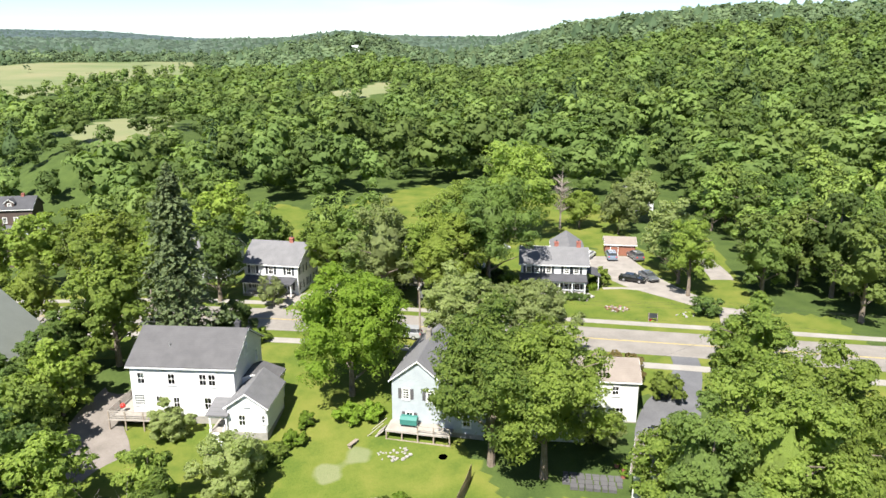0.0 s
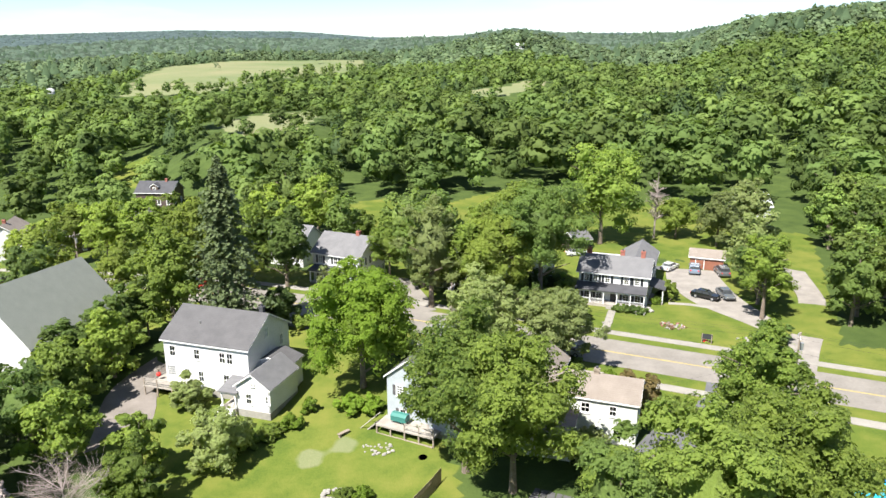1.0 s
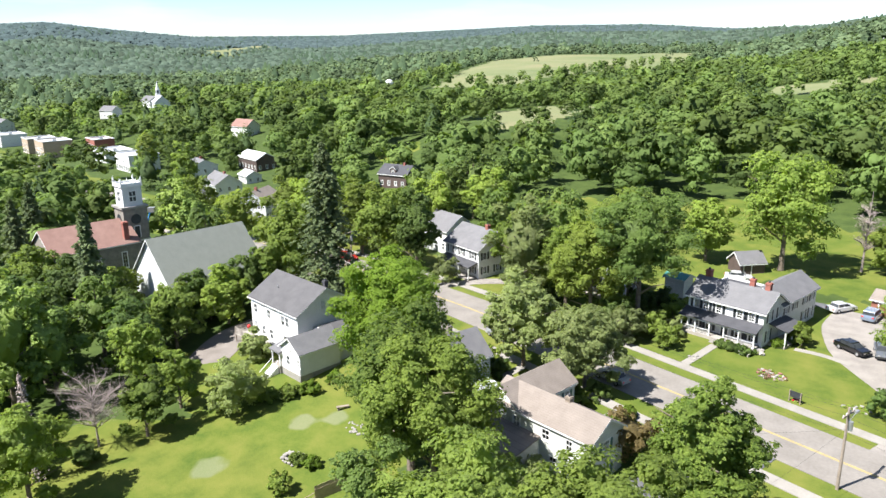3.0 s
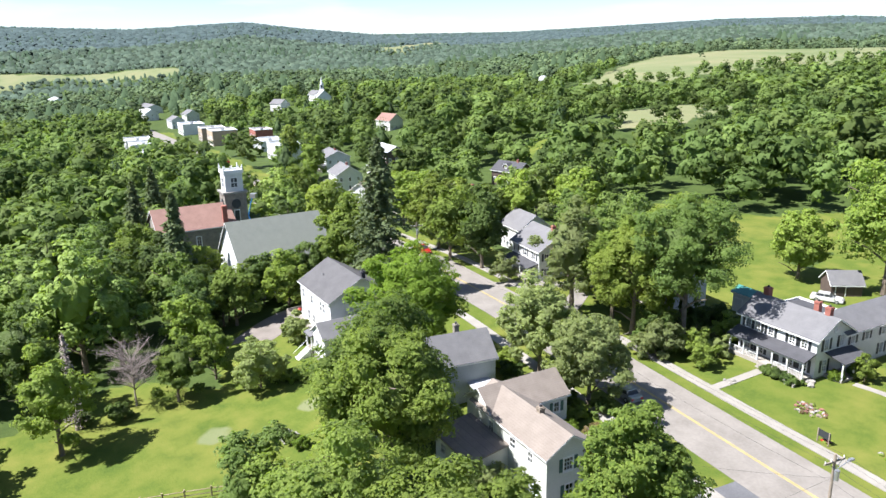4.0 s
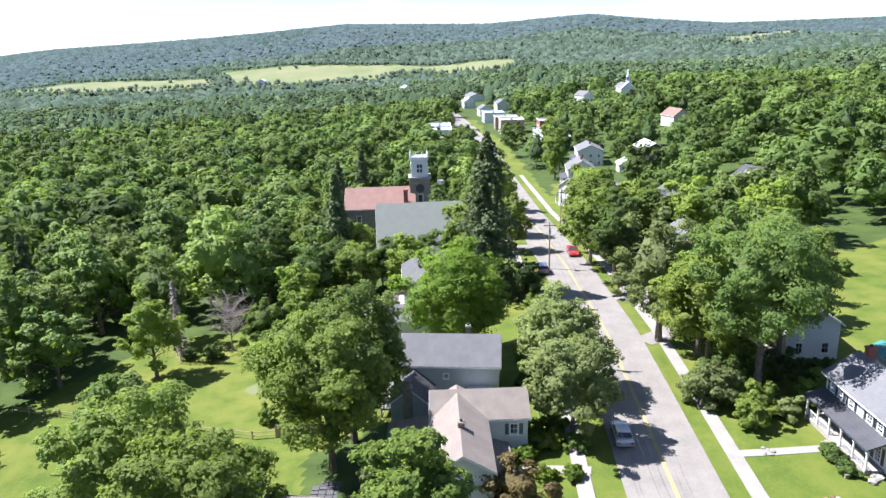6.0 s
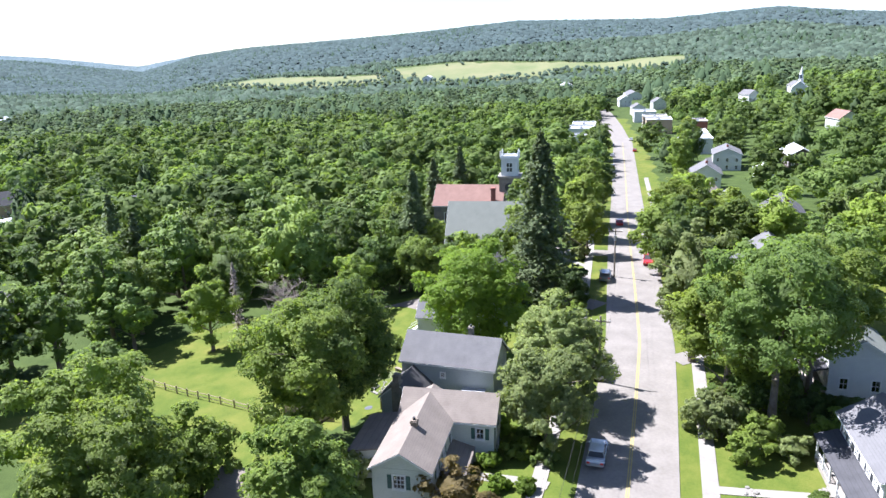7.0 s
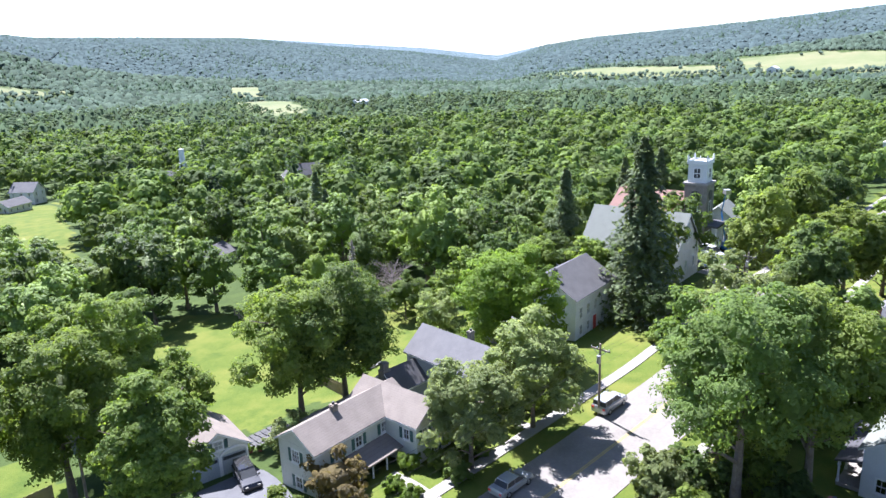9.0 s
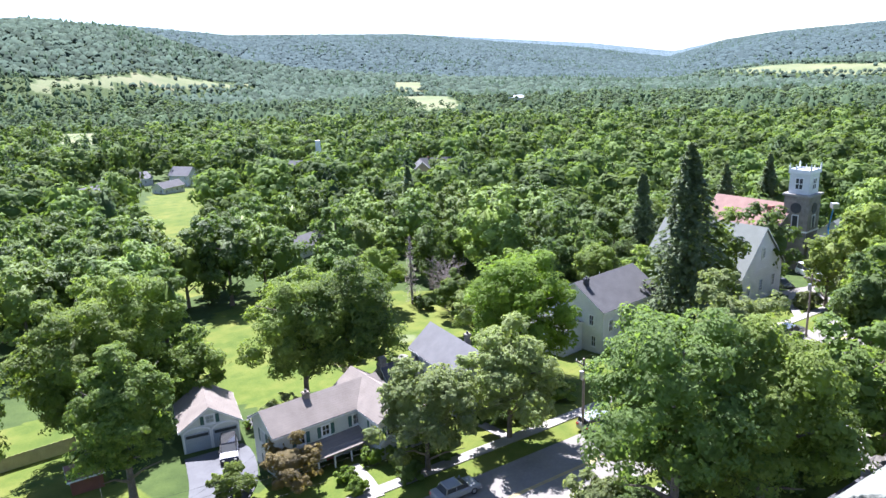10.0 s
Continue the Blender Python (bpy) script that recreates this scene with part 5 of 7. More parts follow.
def crown_mesh(name, rng, h, r, base, lobes, per_lobe, core, size, mat, droop=0.0, top_heavy=0.0, small=1.0):
    p, n, c, rad, out = crown_points(rng, h, r, base, lobes, per_lobe, core, droop, top_heavy, small)
    n = unit(n + 0.5 * out)
    v, f = leaf_cards(p, n, size, rng)
    leaf_n = np.repeat(unit(0.8 * out + 0.75 * n), 3, 0)
    bv, bf = masses(c, rad, rng, 0.8, sphere=(MID_V, MID_F) if per_lobe > 100 else None)
    mid = (c.max(0) + c.min(0)) / 2
    half = (c.max(0) - c.min(0)) / 2
    w = rng.normal(size=(3, 3)) * 2.6
    k = 0.56 + 0.1 * np.sin(BIG_V @ w[0] + 1) + 0.11 * np.sin(BIG_V @ w[1] * 1.7) + 0.07 * rng.normal(size=len(BIG_V))
    heart = mid + BIG_V * k[:, None] * half
    bn = unit(bv - np.repeat(c, len(bv) // len(c), 0))
    return np_mesh(name, np.concatenate([bv, heart, v]), np.concatenate([bf, BIG_F + len(bv), f + len(bv) + len(heart)]), mat, None, True, np.concatenate([bn, BIG_V, leaf_n]))


def trunk_mesh(name, rng, h, base, r, mat, limbs=7, girth=None, twigs=0):
    bm = bmesh.new()
    g = girth or h * 0.022
    pts = [Vector((0, 0, -0.6))]
    lean = rng.normal(size=2) * 0.02 * h
    for k in range(1, 6):
        pts.append(Vector((lean[0] * (k / 5) ** 2, lean[1] * (k / 5) ** 2, h * 0.8 * k / 5)))
    for k in range(5):
        beam(bm, pts[k], pts[k + 1], g * (1.25 if k == 0 else 1.0) * (1 - k * 0.17), g * (1 - (k + 1) * 0.17), 8)
    for k in range(limbs):
        a = 2 * math.pi * (k + rng.random() * 0.6) / limbs
        z0 = base * 0.8 + (h * 0.6 - base * 0.8) * rng.random()
        ln = r * rng.uniform(0.55, 0.9)
        p = Vector((lean[0] * z0 / h, lean[1] * z0 / h, z0))
        e1 = p + Vector((math.cos(a), math.sin(a), 0.75)) * ln * 0.5
        e2 = e1 + Vector((math.cos(a + 0.3), math.sin(a + 0.3), 0.45)) * ln * 0.5
        beam(bm, p, e1, g * 0.42, g * 0.26, 6)
        beam(bm, e1, e2, g * 0.26, g * 0.1, 5)
        for j in range(twigs):
            s = e1.lerp(e2, rng.random())
            beam(bm, s, s + Vector((rng.normal(), rng.normal(), abs(rng.normal()) * 0.9)) * ln * 0.22, g * 0.1, g * 0.02, 4)
            s = p.lerp(e1, 0.4 + 0.6 * rng.random())
            beam(bm, s, s + Vector((rng.normal(), rng.normal(), 0.8)) * ln * 0.25, g * 0.12, g * 0.02, 4)
    return bm_mesh(name, bm, mat)


def conifer_points(rng, h, r, base, whorls, per, blades):
    """Drooping whorls of branches round a straight stem, clothed in needle sprays."""
    pts, nrm = [], []
    for w in range(whorls):
        f = (w + rng.random() * 0.5) / whorls
        z = base + (h - base) * f
        reach = r * (1 - f) ** 0.68 * rng.uniform(0.6, 1.2) + 0.12
        for k in range(per):
            a = 2 * math.pi * (k + rng.random() * 0.8) / per + w
            s = rng.random(blades) ** 0.7
            ln = reach * rng.uniform(0.7, 1.1)
            out = np.array([math.cos(a), math.sin(a), 0])
            side = np.array([-math.sin(a), math.cos(a), 0])
            p = out * (s * ln)[:, None] + side * (rng.normal(size=blades) * 0.16 * ln * (1.2 - s))[:, None]
            p[:, 2] = z - (s ** 1.4) * ln * 0.42 - np.abs(rng.normal(size=blades)) * 0.18
            pts.append(p)
            nrm.append(unit(np.array([0, 0, 1.0]) + out * 0.4 + 0.5 * rng.normal(size=(blades, 3))))
    return np.concatenate(pts), np.concatenate(nrm)


def conifer_mesh(name, rng, h, r, base, whorls, per, blades, size, mat):
    p, n = conifer_points(rng, h, r, base, whorls, per, blades)
    v, f = leaf_cards(p, n, size, rng)
    return np_mesh(name, v, f, mat)


def tree_of(x, y, z, meshes, label, scale=1.0, turn=0.0, name="tree", category="tree", tall=1.0):
    ob = new(name)
    ob.matrix_basis = pose(x, y, z, 0, 0, turn) @ Matrix.Diagonal((scale, scale, scale * tall, 1))
    ob.empty_display_size = 0.5
    tagged(ob, label, category)
    for nm, me in meshes:
        c = new(nm, me)
        c.parent = ob
    return ob


def leafy(seed, h, r, base, lobes, per, core, size, mat, droop=0.0, top_heavy=0.0, limbs=7, girth=None, small=1.0):
    rng = np.random.default_rng(seed)
    return [("trunk", trunk_mesh("trunk", rng, h, base, r, M["bark"], limbs, girth)), ("crown", crown_mesh("crown", rng, h, r, base, lobes, per, core, size, M[mat], droop, top_heavy, small))]


# the trees that stand close by: x, y, top above the sea of the road, crown radius, crown base, leaves, label
HERO = [
    (-11.5, 82.5, 16.6, 7.2, 3.5, "leaf_bright", 46, "bright yellow-green maple between the houses"),
    (5.2, 68.5, 16.2, 7.2, 5.0, "leaf_deep", 46, "tall broad maple standing behind the grey house"),
    (10.6, 66.2, 15.2, 6.4, 4.5, "leaf", 40, "maple with a second trunk beside the garden"),
    (12.6, 91.4, 12.2, 5.2, 2.2, "leaf_pale", 34, "grey-green feathery street tree on the verge"),
    (2.4, 93.0, 12.4, 5.8, 2.4, "leaf_pale", 38, "grey-green spreading street tree on the verge"),
    (21.6, 58.6, 8.6, 4.2, 1.2, "leaf", 34, "leafy tree overhanging the garage"),
    (20.5, 48.8, 16.4, 4.0, 2.4, "leaf_dark", 30, "dense dark rounded tree at the lawn's edge"),
    (26.6, 51.6, 17.0, 6.4, 2.4, "leaf_deep", 44, "large leafy maple towering over the garden"),
    (34.0, 57.0, 16.0, 6.2, 2.4, "leaf", 44, "large leafy maple beside the lawn"),
    (34.6, 73.0, 16.0, 5.0, 2.6, "leaf", 40, "tall leafy tree beside the blacktop driveway"),
    (47.5, 57.0, 15.0, 6.2, 2.6, "leaf", 38, "leafy tree along the garden boundary"),
    (7.6, 114.8, 22.4, 7.4, 10.0, "leaf_dark", 32, "very tall broad maple beside the white farmhouse"),
    (1.2, 112.0, 17.0, 6.0, 4.0, "leaf", 36, "tall leafy tree across the road"),
    (3.6, 119.8, 20.0, 6.2, 9.0, "leaf_deep", 40, "tall broad maple behind the roadside shrubs"),
    (-4.0, 113.4, 15.5, 5.0, 3.0, "leaf", 32, "leafy roadside tree beside the tall maple"),
    (-9.8, 110.6, 20.4, 5.2, 1.6, "leaf_pale", 32, "tall slim grey-green tree across the road"),
    (16.0, 154.5, 23.6, 8.2, 5.0, "leaf_deep", 46, "tall dense tree behind the farmhouse"),
    (2.8, 152.5, 13.5, 5.2, 1.6, "leaf", 30, "full green tree on the meadow behind the farmhouse"),
    (-20.6, 121.5, 12.3, 3.7, 2.0, "leaf", 28, "rounded tree beside the white roadside house"),
    (-37.8, 114.6, 15.6, 4.5, 2.0, "leaf_dark", 32, "dark rounded street tree before a white house"),
    (-46.0, 113.0, 15.5, 5.4, 3.0, "leaf", 34, "full green street tree on the verge"),
    (-56.0, 117.0, 16.0, 5.6, 3.0, "leaf", 34, "full green street tree farther along the road"),
    (-44.5, 90.5, 18.0, 5.2, 2.5, "leaf", 34, "tall green tree beside the spruce"),
    (-37.6, 59.5, 7.2, 3.8, 1.5, "leaf", 24, "small green tree at the gravel yard"),
    (-26.0, 54.6, 4.2, 3.2, 0.8, "leaf", 22, "small leafy tree at the lawn's edge"),
    (-28.6, 60.5, 5.2, 2.6, 0.9, "leaf", 20, "young leafy tree beside the gravel yard"),
    (-31.6, 74.0, 1.7, 2.5, 0.3, "leaf_pale", 18, "small pale tree below the timber deck"),
    (-21.7, 64.4, 3.4, 3.9, 0.4, "leaf_pale", 24, "pale silvery shrub tree beside the lawn"),
    (42.2, 116.4, 15.5, 4.3, 2.6, "leaf", 26, "tree with slim trunk by the gravel driveway"),
    (42.6, 123.0, 14.0, 3.9, 1.6, "leaf_dark", 30, "dark tree between lane and driveway"),
    (-79.0, 101.5, 14.0, 5.2, 2.0, "leaf", 32, "full tree on the church forecourt"),
    (-62.0, 101.5, 12.0, 4.2, 1.6, "leaf", 26, "round tree on the verge by the church"),
    (-30.0, 96.5, 7.0, 3.0, 1.2, "leaf_dark", 20, "small dark tree under the spruce"),
    (32.0, 163.0, 11.0, 4.2, 1.4, "leaf", 28, "round tree on the meadow"),
    (-64.0, 122.0, 14.0, 5.0, 2.5, "leaf", 30, "full green tree before a white house"),
    (-73.0, 123.5, 14.5, 5.2, 2.5, "leaf", 32, "full green street tree before the cottages"),
    (-84.0, 125.5, 13.0, 5.0, 2.0, "leaf", 30, "street tree beside the road to the village"),
    (-94.0, 127.5, 12.0, 4.8, 2.0, "leaf", 30, "street tree near the village's first houses"),
    (-53.0, 127.5, 14.0, 5.0, 2.0, "leaf", 30, "green tree between two white houses"),
    (-57.0, 138.0, 9.5, 4.4, 2.0, "leaf", 30, "green garden tree behind the white house"),
    (-35.0, 146.0, 8.0, 3.2, 1.2, "leaf", 30, "green garden tree behind the roadside house"),
    (46.5, 168.0, 15.0, 4.8, 1.5, "leaf_pale", 30, "pale tree before the hillside house"),
    (40.0, 158.0, 13.0, 4.4, 1.5, "leaf_pale", 28, "pale feathery tree beside the meadow"),
    (-22.0, 40.0, 8.0, 4.2, 1.4, "leaf", 26, "leafy tree at the edge of the wood"),
    (-35.5, 38.5, 10.0, 4.4, 1.4, "leaf_dark", 28, "dark leafy tree at the edge of the wood"),
    (-50.0, 133.0, 15.0, 5.0, 2.0, "leaf", 30, "tall garden tree beside a white gabled house"),
    (-66.0, 129.0, 13.0, 4.8, 2.0, "leaf", 30, "dense tree before the white gabled house"),
    (43.0, 131.0, 15.5, 4.4, 1.5, "leaf_pale", 30, "pale feathery tree beside the gravel yard"),
    (-172.0, 142.0, 13.0, 5.0, 2.0, "leaf", 30, "full street tree between village houses"),
    (-190.0, 149.0, 14.0, 5.0, 2.0, "leaf_dark", 30, "dark full tree among village houses"),
    (-225.0, 155.0, 13.0, 5.0, 2.0, "leaf", 30, "street tree shading the main street"),
    (-100.0, 105.5, 14.0, 5.0, 2.0, "leaf", 30, "street tree beyond the church"),
    (-116.0, 108.5, 13.0, 5.0, 2.0, "leaf_dark", 30, "dark street tree beyond the church"),
    (-70.5, 64.0, 9.0, 5.0, 1.0, "leaf_dark", 30, "dark tree behind the gabled parish hall"),
    (-77.0, 60.5, 10.5, 5.4, 1.0, "leaf", 32, "full green tree before the church wall"),
    (-66.0, 70.0, 6.5, 4.0, 0.8, "leaf", 30, "leafy tree close behind the parish hall"),
    (-59.5, 66.0, 5.5, 4.4, 0.8, "leaf_dark", 30, "dark leafy tree at the parish hall's corner"),
    (-46.5, 79.0, 7.5, 3.8, 1.0, "leaf", 32, "full tree beside the dirt yard"),
    (-46.0, 69.5, 8.0, 4.0, 1.0, "leaf_deep", 30, "dense tree beside the dirt yard"),
    (-46.0, 148.0, 15.0, 5.4, 3.0, "leaf", 32, "green tree at the meadow's edge"),
]
for i, (x, y, top, r, base, mat, lobes, lab) in enumerate(HERO):
    z = gz(x, y)
    h = top - z
    big, close = r > 4.4, x > -34 and y < 126
    per, size = ((250, 0.31) if big else (170, 0.27)) if close else ((95, 0.5) if big else (80, 0.42))
    feathery = mat == "leaf_pale" and close and big
    tree_of(x, y, z, leafy(100 + i, h, r, base * 0.55, int(lobes * (2.6 if feathery else 1.45)), per * 0.6 if feathery else per, 1300 if big else 600, size * 0.9 if feathery else size, mat, 0.02 if mat != "leaf_pale" else 0.06, 0.0, small=0.72 if feathery else 1.0), lab, turn=i * 47)


def spruce(x, y, h, r, base, whorls, label, seed, dead=False):
    rng = np.random.default_rng(seed)
    bm = bmesh.new()
    g = h * 0.014 + 0.06
    beam(bm, (0, 0, -0.5), (0, 0, h * 0.5), g, g * 0.6, 8)
    beam(bm, (0, 0, h * 0.5), (0, 0, h), g * 0.6, 0.02, 8)
    tm = bm_mesh("trunk", bm, M["pale_bark"] if dead else M["bark"])
    return tree_of(x, y, gz(x, y), [("trunk", tm), ("crown", conifer_mesh("crown", rng, h, r, base, whorls, 10 if not dead else 8, 24 if not dead else 6, 0.62 if not dead else 0.2, M["pale_bark"] if dead else M["needle"]))], label)


spruce(-35.8, 91.6, 27.8, 8.2, 1.6, 46, "tall dark spruce with drooping branches", 31)
spruce(-27.1, 42.4, 13.4, 1.5, 1.5, 34, "dead grey spruce with bare twigs", 32, True)
spruce(-66, 66, 22, 4.0, 3, 34, "dark spruce rising from the wood", 33)
spruce(-100, 66, 22, 4.2, 3, 34, "dark spruce behind the church", 34)
spruce(-108, 72, 24, 4.4, 3, 34, "tall dark spruce behind the church tower", 35)


def bare_tree(x, y, h, r, label, seed):
    rng = np.random.default_rng(seed)
    return tree_of(x, y, gz(x, y), [("trunk", trunk_mesh("trunk", rng, h, h * 0.25, r, M["pale_bark"], 34, h * 0.012, 18))], label)


bare_tree(-28.6, 49.8, 11.0, 4.6, "bare dead tree with pale grey branches", 41)
bare_tree(27.4, 162.5, 18.5, 3.0, "standing dead tree on the meadow", 42)

# shared kinds for the woods
KINDS = [leafy(200 + k, 16.5 + k % 3, 5.4 + 0.6 * (k % 2), 1.2, 34, 56, 220, 0.62, "leaf_grove", limbs=5) for k in range(5)]
DARK = [leafy(220 + k, 17, 5.2, 0.8, 34, 56, 220, 0.62, "leaf_dark", limbs=5) for k in range(3)]
rngc = np.random.default_rng(230)
bmc = beam(bmesh.new(), (0, 0, -0.5), (0, 0, 17), 0.28, 0.03, 7)
CONE = [("trunk", bm_mesh("trunk", bmc, M["bark"])), ("crown", conifer_mesh("crown", rngc, 18, 3.6, 2.0, 26, 7, 10, 0.75, M["needle"]))]

BUILT = [(ob.matrix_basis.translation.x, ob.matrix_basis.translation.y) for ob in scene.objects if ob.type == "EMPTY" and ob.get("category", "") in ("house", "church", "garage", "shed", "building", "silo")]
STANDING = [(h[0], h[1], h[3]) for h in HERO] + [(-35.8, 91.6, 4), (-28.6, 49.8, 3), (-27, 42, 2)]
PAVED = [[(43.5, 97), (46, 106), (50, 118), (52, 128), (52, 150), (55, 180)], [(33, 93), (31, 82), (26, 74), (24, 68)], [(-41, 88), (-42, 76), (-35, 62)], [(-64, 107), (-72, 92), (-84, 92)]]


def clear_of(x, y, gap_house, spread):
    """Whether a tree may stand at each place: off lawns, streets, houses and the trees already there, and off strips
    that keep far houses in the camera's view.
    """
    ok = ~open_land(x, y)
    for bx, by in BUILT:
        far = math.hypot(bx - CX, by - CY)
        ux, uy = (CX - bx) / far, (CY - by) / far
        s = np.clip((x - bx) * ux + (y - by) * uy, 0, 0.0 if far < 100 else 7 + far * 0.11)
        ok &= np.hypot(x - bx - ux * s, y - by - uy * s) > (8.0 if far < 100 else gap_house)
    for sx, sy, sr in STANDING:
        ok &= np.hypot(x - sx, y - sy) > sr * 0.7 + spread
    for line in PAVED:
        for (x0, y0), (x1, y1) in zip(line, line[1:]):
            t = np.clip(((x - x0) * (x1 - x0) + (y - y0) * (y1 - y0)) / ((x1 - x0) ** 2 + (y1 - y0) ** 2), 0, 1)
            ok &= np.hypot(x - x0 - t * (x1 - x0), y - y0 - t * (y1 - y0)) > 4.5
    return ok


def scatter(step, r0, r1, az0=-180.0, az1=66.0):
    n = int(r1 / step) + 1
    gx, gy = np.meshgrid(np.arange(-n, n + 1) * step, np.arange(-n, n + 1) * step)
    gx, gy = gx + RNG.uniform(-0.42, 0.42, gx.shape) * step, gy + RNG.uniform(-0.42, 0.42, gy.shape) * step
    r, az = np.hypot(gx, gy), np.degrees(np.arctan2(gx, gy))
    el, far = ridge_at(az)
    keep = (r >= r0) & (r < r1) & (((az > az0) & (az < az1)) | (az > 160)) & (r < far * 1.06)
    return gx[keep] + CX, gy[keep] + CY


# trees one by one in the near woods
wx, wy = scatter(8.8, 0, 118, az1=66.0)
ok = clear_of(wx, wy, 9.5, 2.6)
ok &= ~((wx > -45) & (wx < -4) & (wy > 62) & (wy < 98)) & ~((wx > -60) & (wx < -40) & (wy > 66) & (wy < 100)) & ~((wx > -8) & (wx < 60) & (wy > 22) & (wy < 97)) & ~((wx > 6) & (wx < 47) & (wy > 96) & (wy < 146))
for x, y in zip(wx[ok], wy[ok]):
    u = RNG.random()
    kind, lab = (KINDS[int(RNG.integers(5))], "full green broadleaf tree of the woods") if u < 0.62 else (DARK[int(RNG.integers(3))], "dark green broadleaf tree of the woods") if u < 0.96 or y > 40 else (CONE, "dark conifer among broadleaf trees")
    tree_of(x, y, gz(x, y), kind, lab, RNG.uniform(0.78, 1.1), RNG.uniform(0, 360), tall=RNG.uniform(0.88, 1.08))


def lumpy(rng, sub, conifer=False):
    """The leafy mass of one far crown, of unit height: an uneven dome (or cone) open below."""
    d, f = ico(sub)
    if not conifer:
        d = d @ np.linalg.qr(rng.normal(size=(3, 3)))[0]
    f = f[d[f][:, :, 2].mean(1) > -0.55]
    w = rng.normal(size=(2, 3)) * 2.2
    k = 1 + 0.16 * np.sin(d @ w[0] + 1) + 0.13 * np.sin(d @ w[1] * 1.6) + 0.11 * rng.normal(size=len(d))
    if conifer:
        u = (d[:, 2] + 1) / 2
        wide = 0.2 * (1.25 - u) * 1.25 * k
        return np.stack([d[:, 0] * wide, d[:, 1] * wide, 0.05 + 0.95 * u], -1), f
    return np.array([0, 0, 0.48]) + d * k[:, None] * np.array([0.29, 0.29, 0.36]), f


def template(seed, n, size, conifer=False, sub=2, soft=0.0):
    """A small tree of unit height to be repeated through the far woods: leafy mass, boughs and loose sprays."""
    rng = np.random.default_rng(seed)
    mid = np.array([0, 0, 0.42])
    if n < 5 or conifer:
        bv, bf = lumpy(rng, sub, conifer)
        bn = unit(bv - mid)
        if conifer and n > 20:
            bv = (bv - np.array([0, 0, 0.48])) * 0.7 + np.array([0, 0, 0.38])
    if conifer:
        p, nn = conifer_points(rng, 1.0, 0.23, 0.05, max(5, n // 10), 5, 3)
        size *= 0.72
        out = unit(p * np.array([1, 1, 0]) + np.array([0, 0, 0.06]))
    else:
        p, nn, c, rad, out = crown_points(rng, 1.0, 0.32, 0.03, 16, max(4, int(n / 9)), 0, small=1.6, reach=(0.42, 0.68))
        nn = unit(0.3 * nn + 1.6 * out)
        if n >= 5:
            bv, bf = masses(c, rad * 1.2, rng, 0.86, open_below=True, rough=0.2)
            bn = unit(0.65 * unit(bv - np.repeat(c, len(bv) // len(c), 0)) + 0.4 * unit(bv - mid))
    pick = rng.permutation(len(p))[:n]
    v, q = leaf_cards(p[pick], nn[pick], size, rng)
    nv = np.repeat(unit(out[pick] + 0.3 * nn[pick]), 3, 0)
    up = unit(np.concatenate([bn, nv]) * (1 - soft) + np.array([0, 0, soft]))
    return np.concatenate([bv, v]), np.concatenate([bf, q + len(bv)]), up


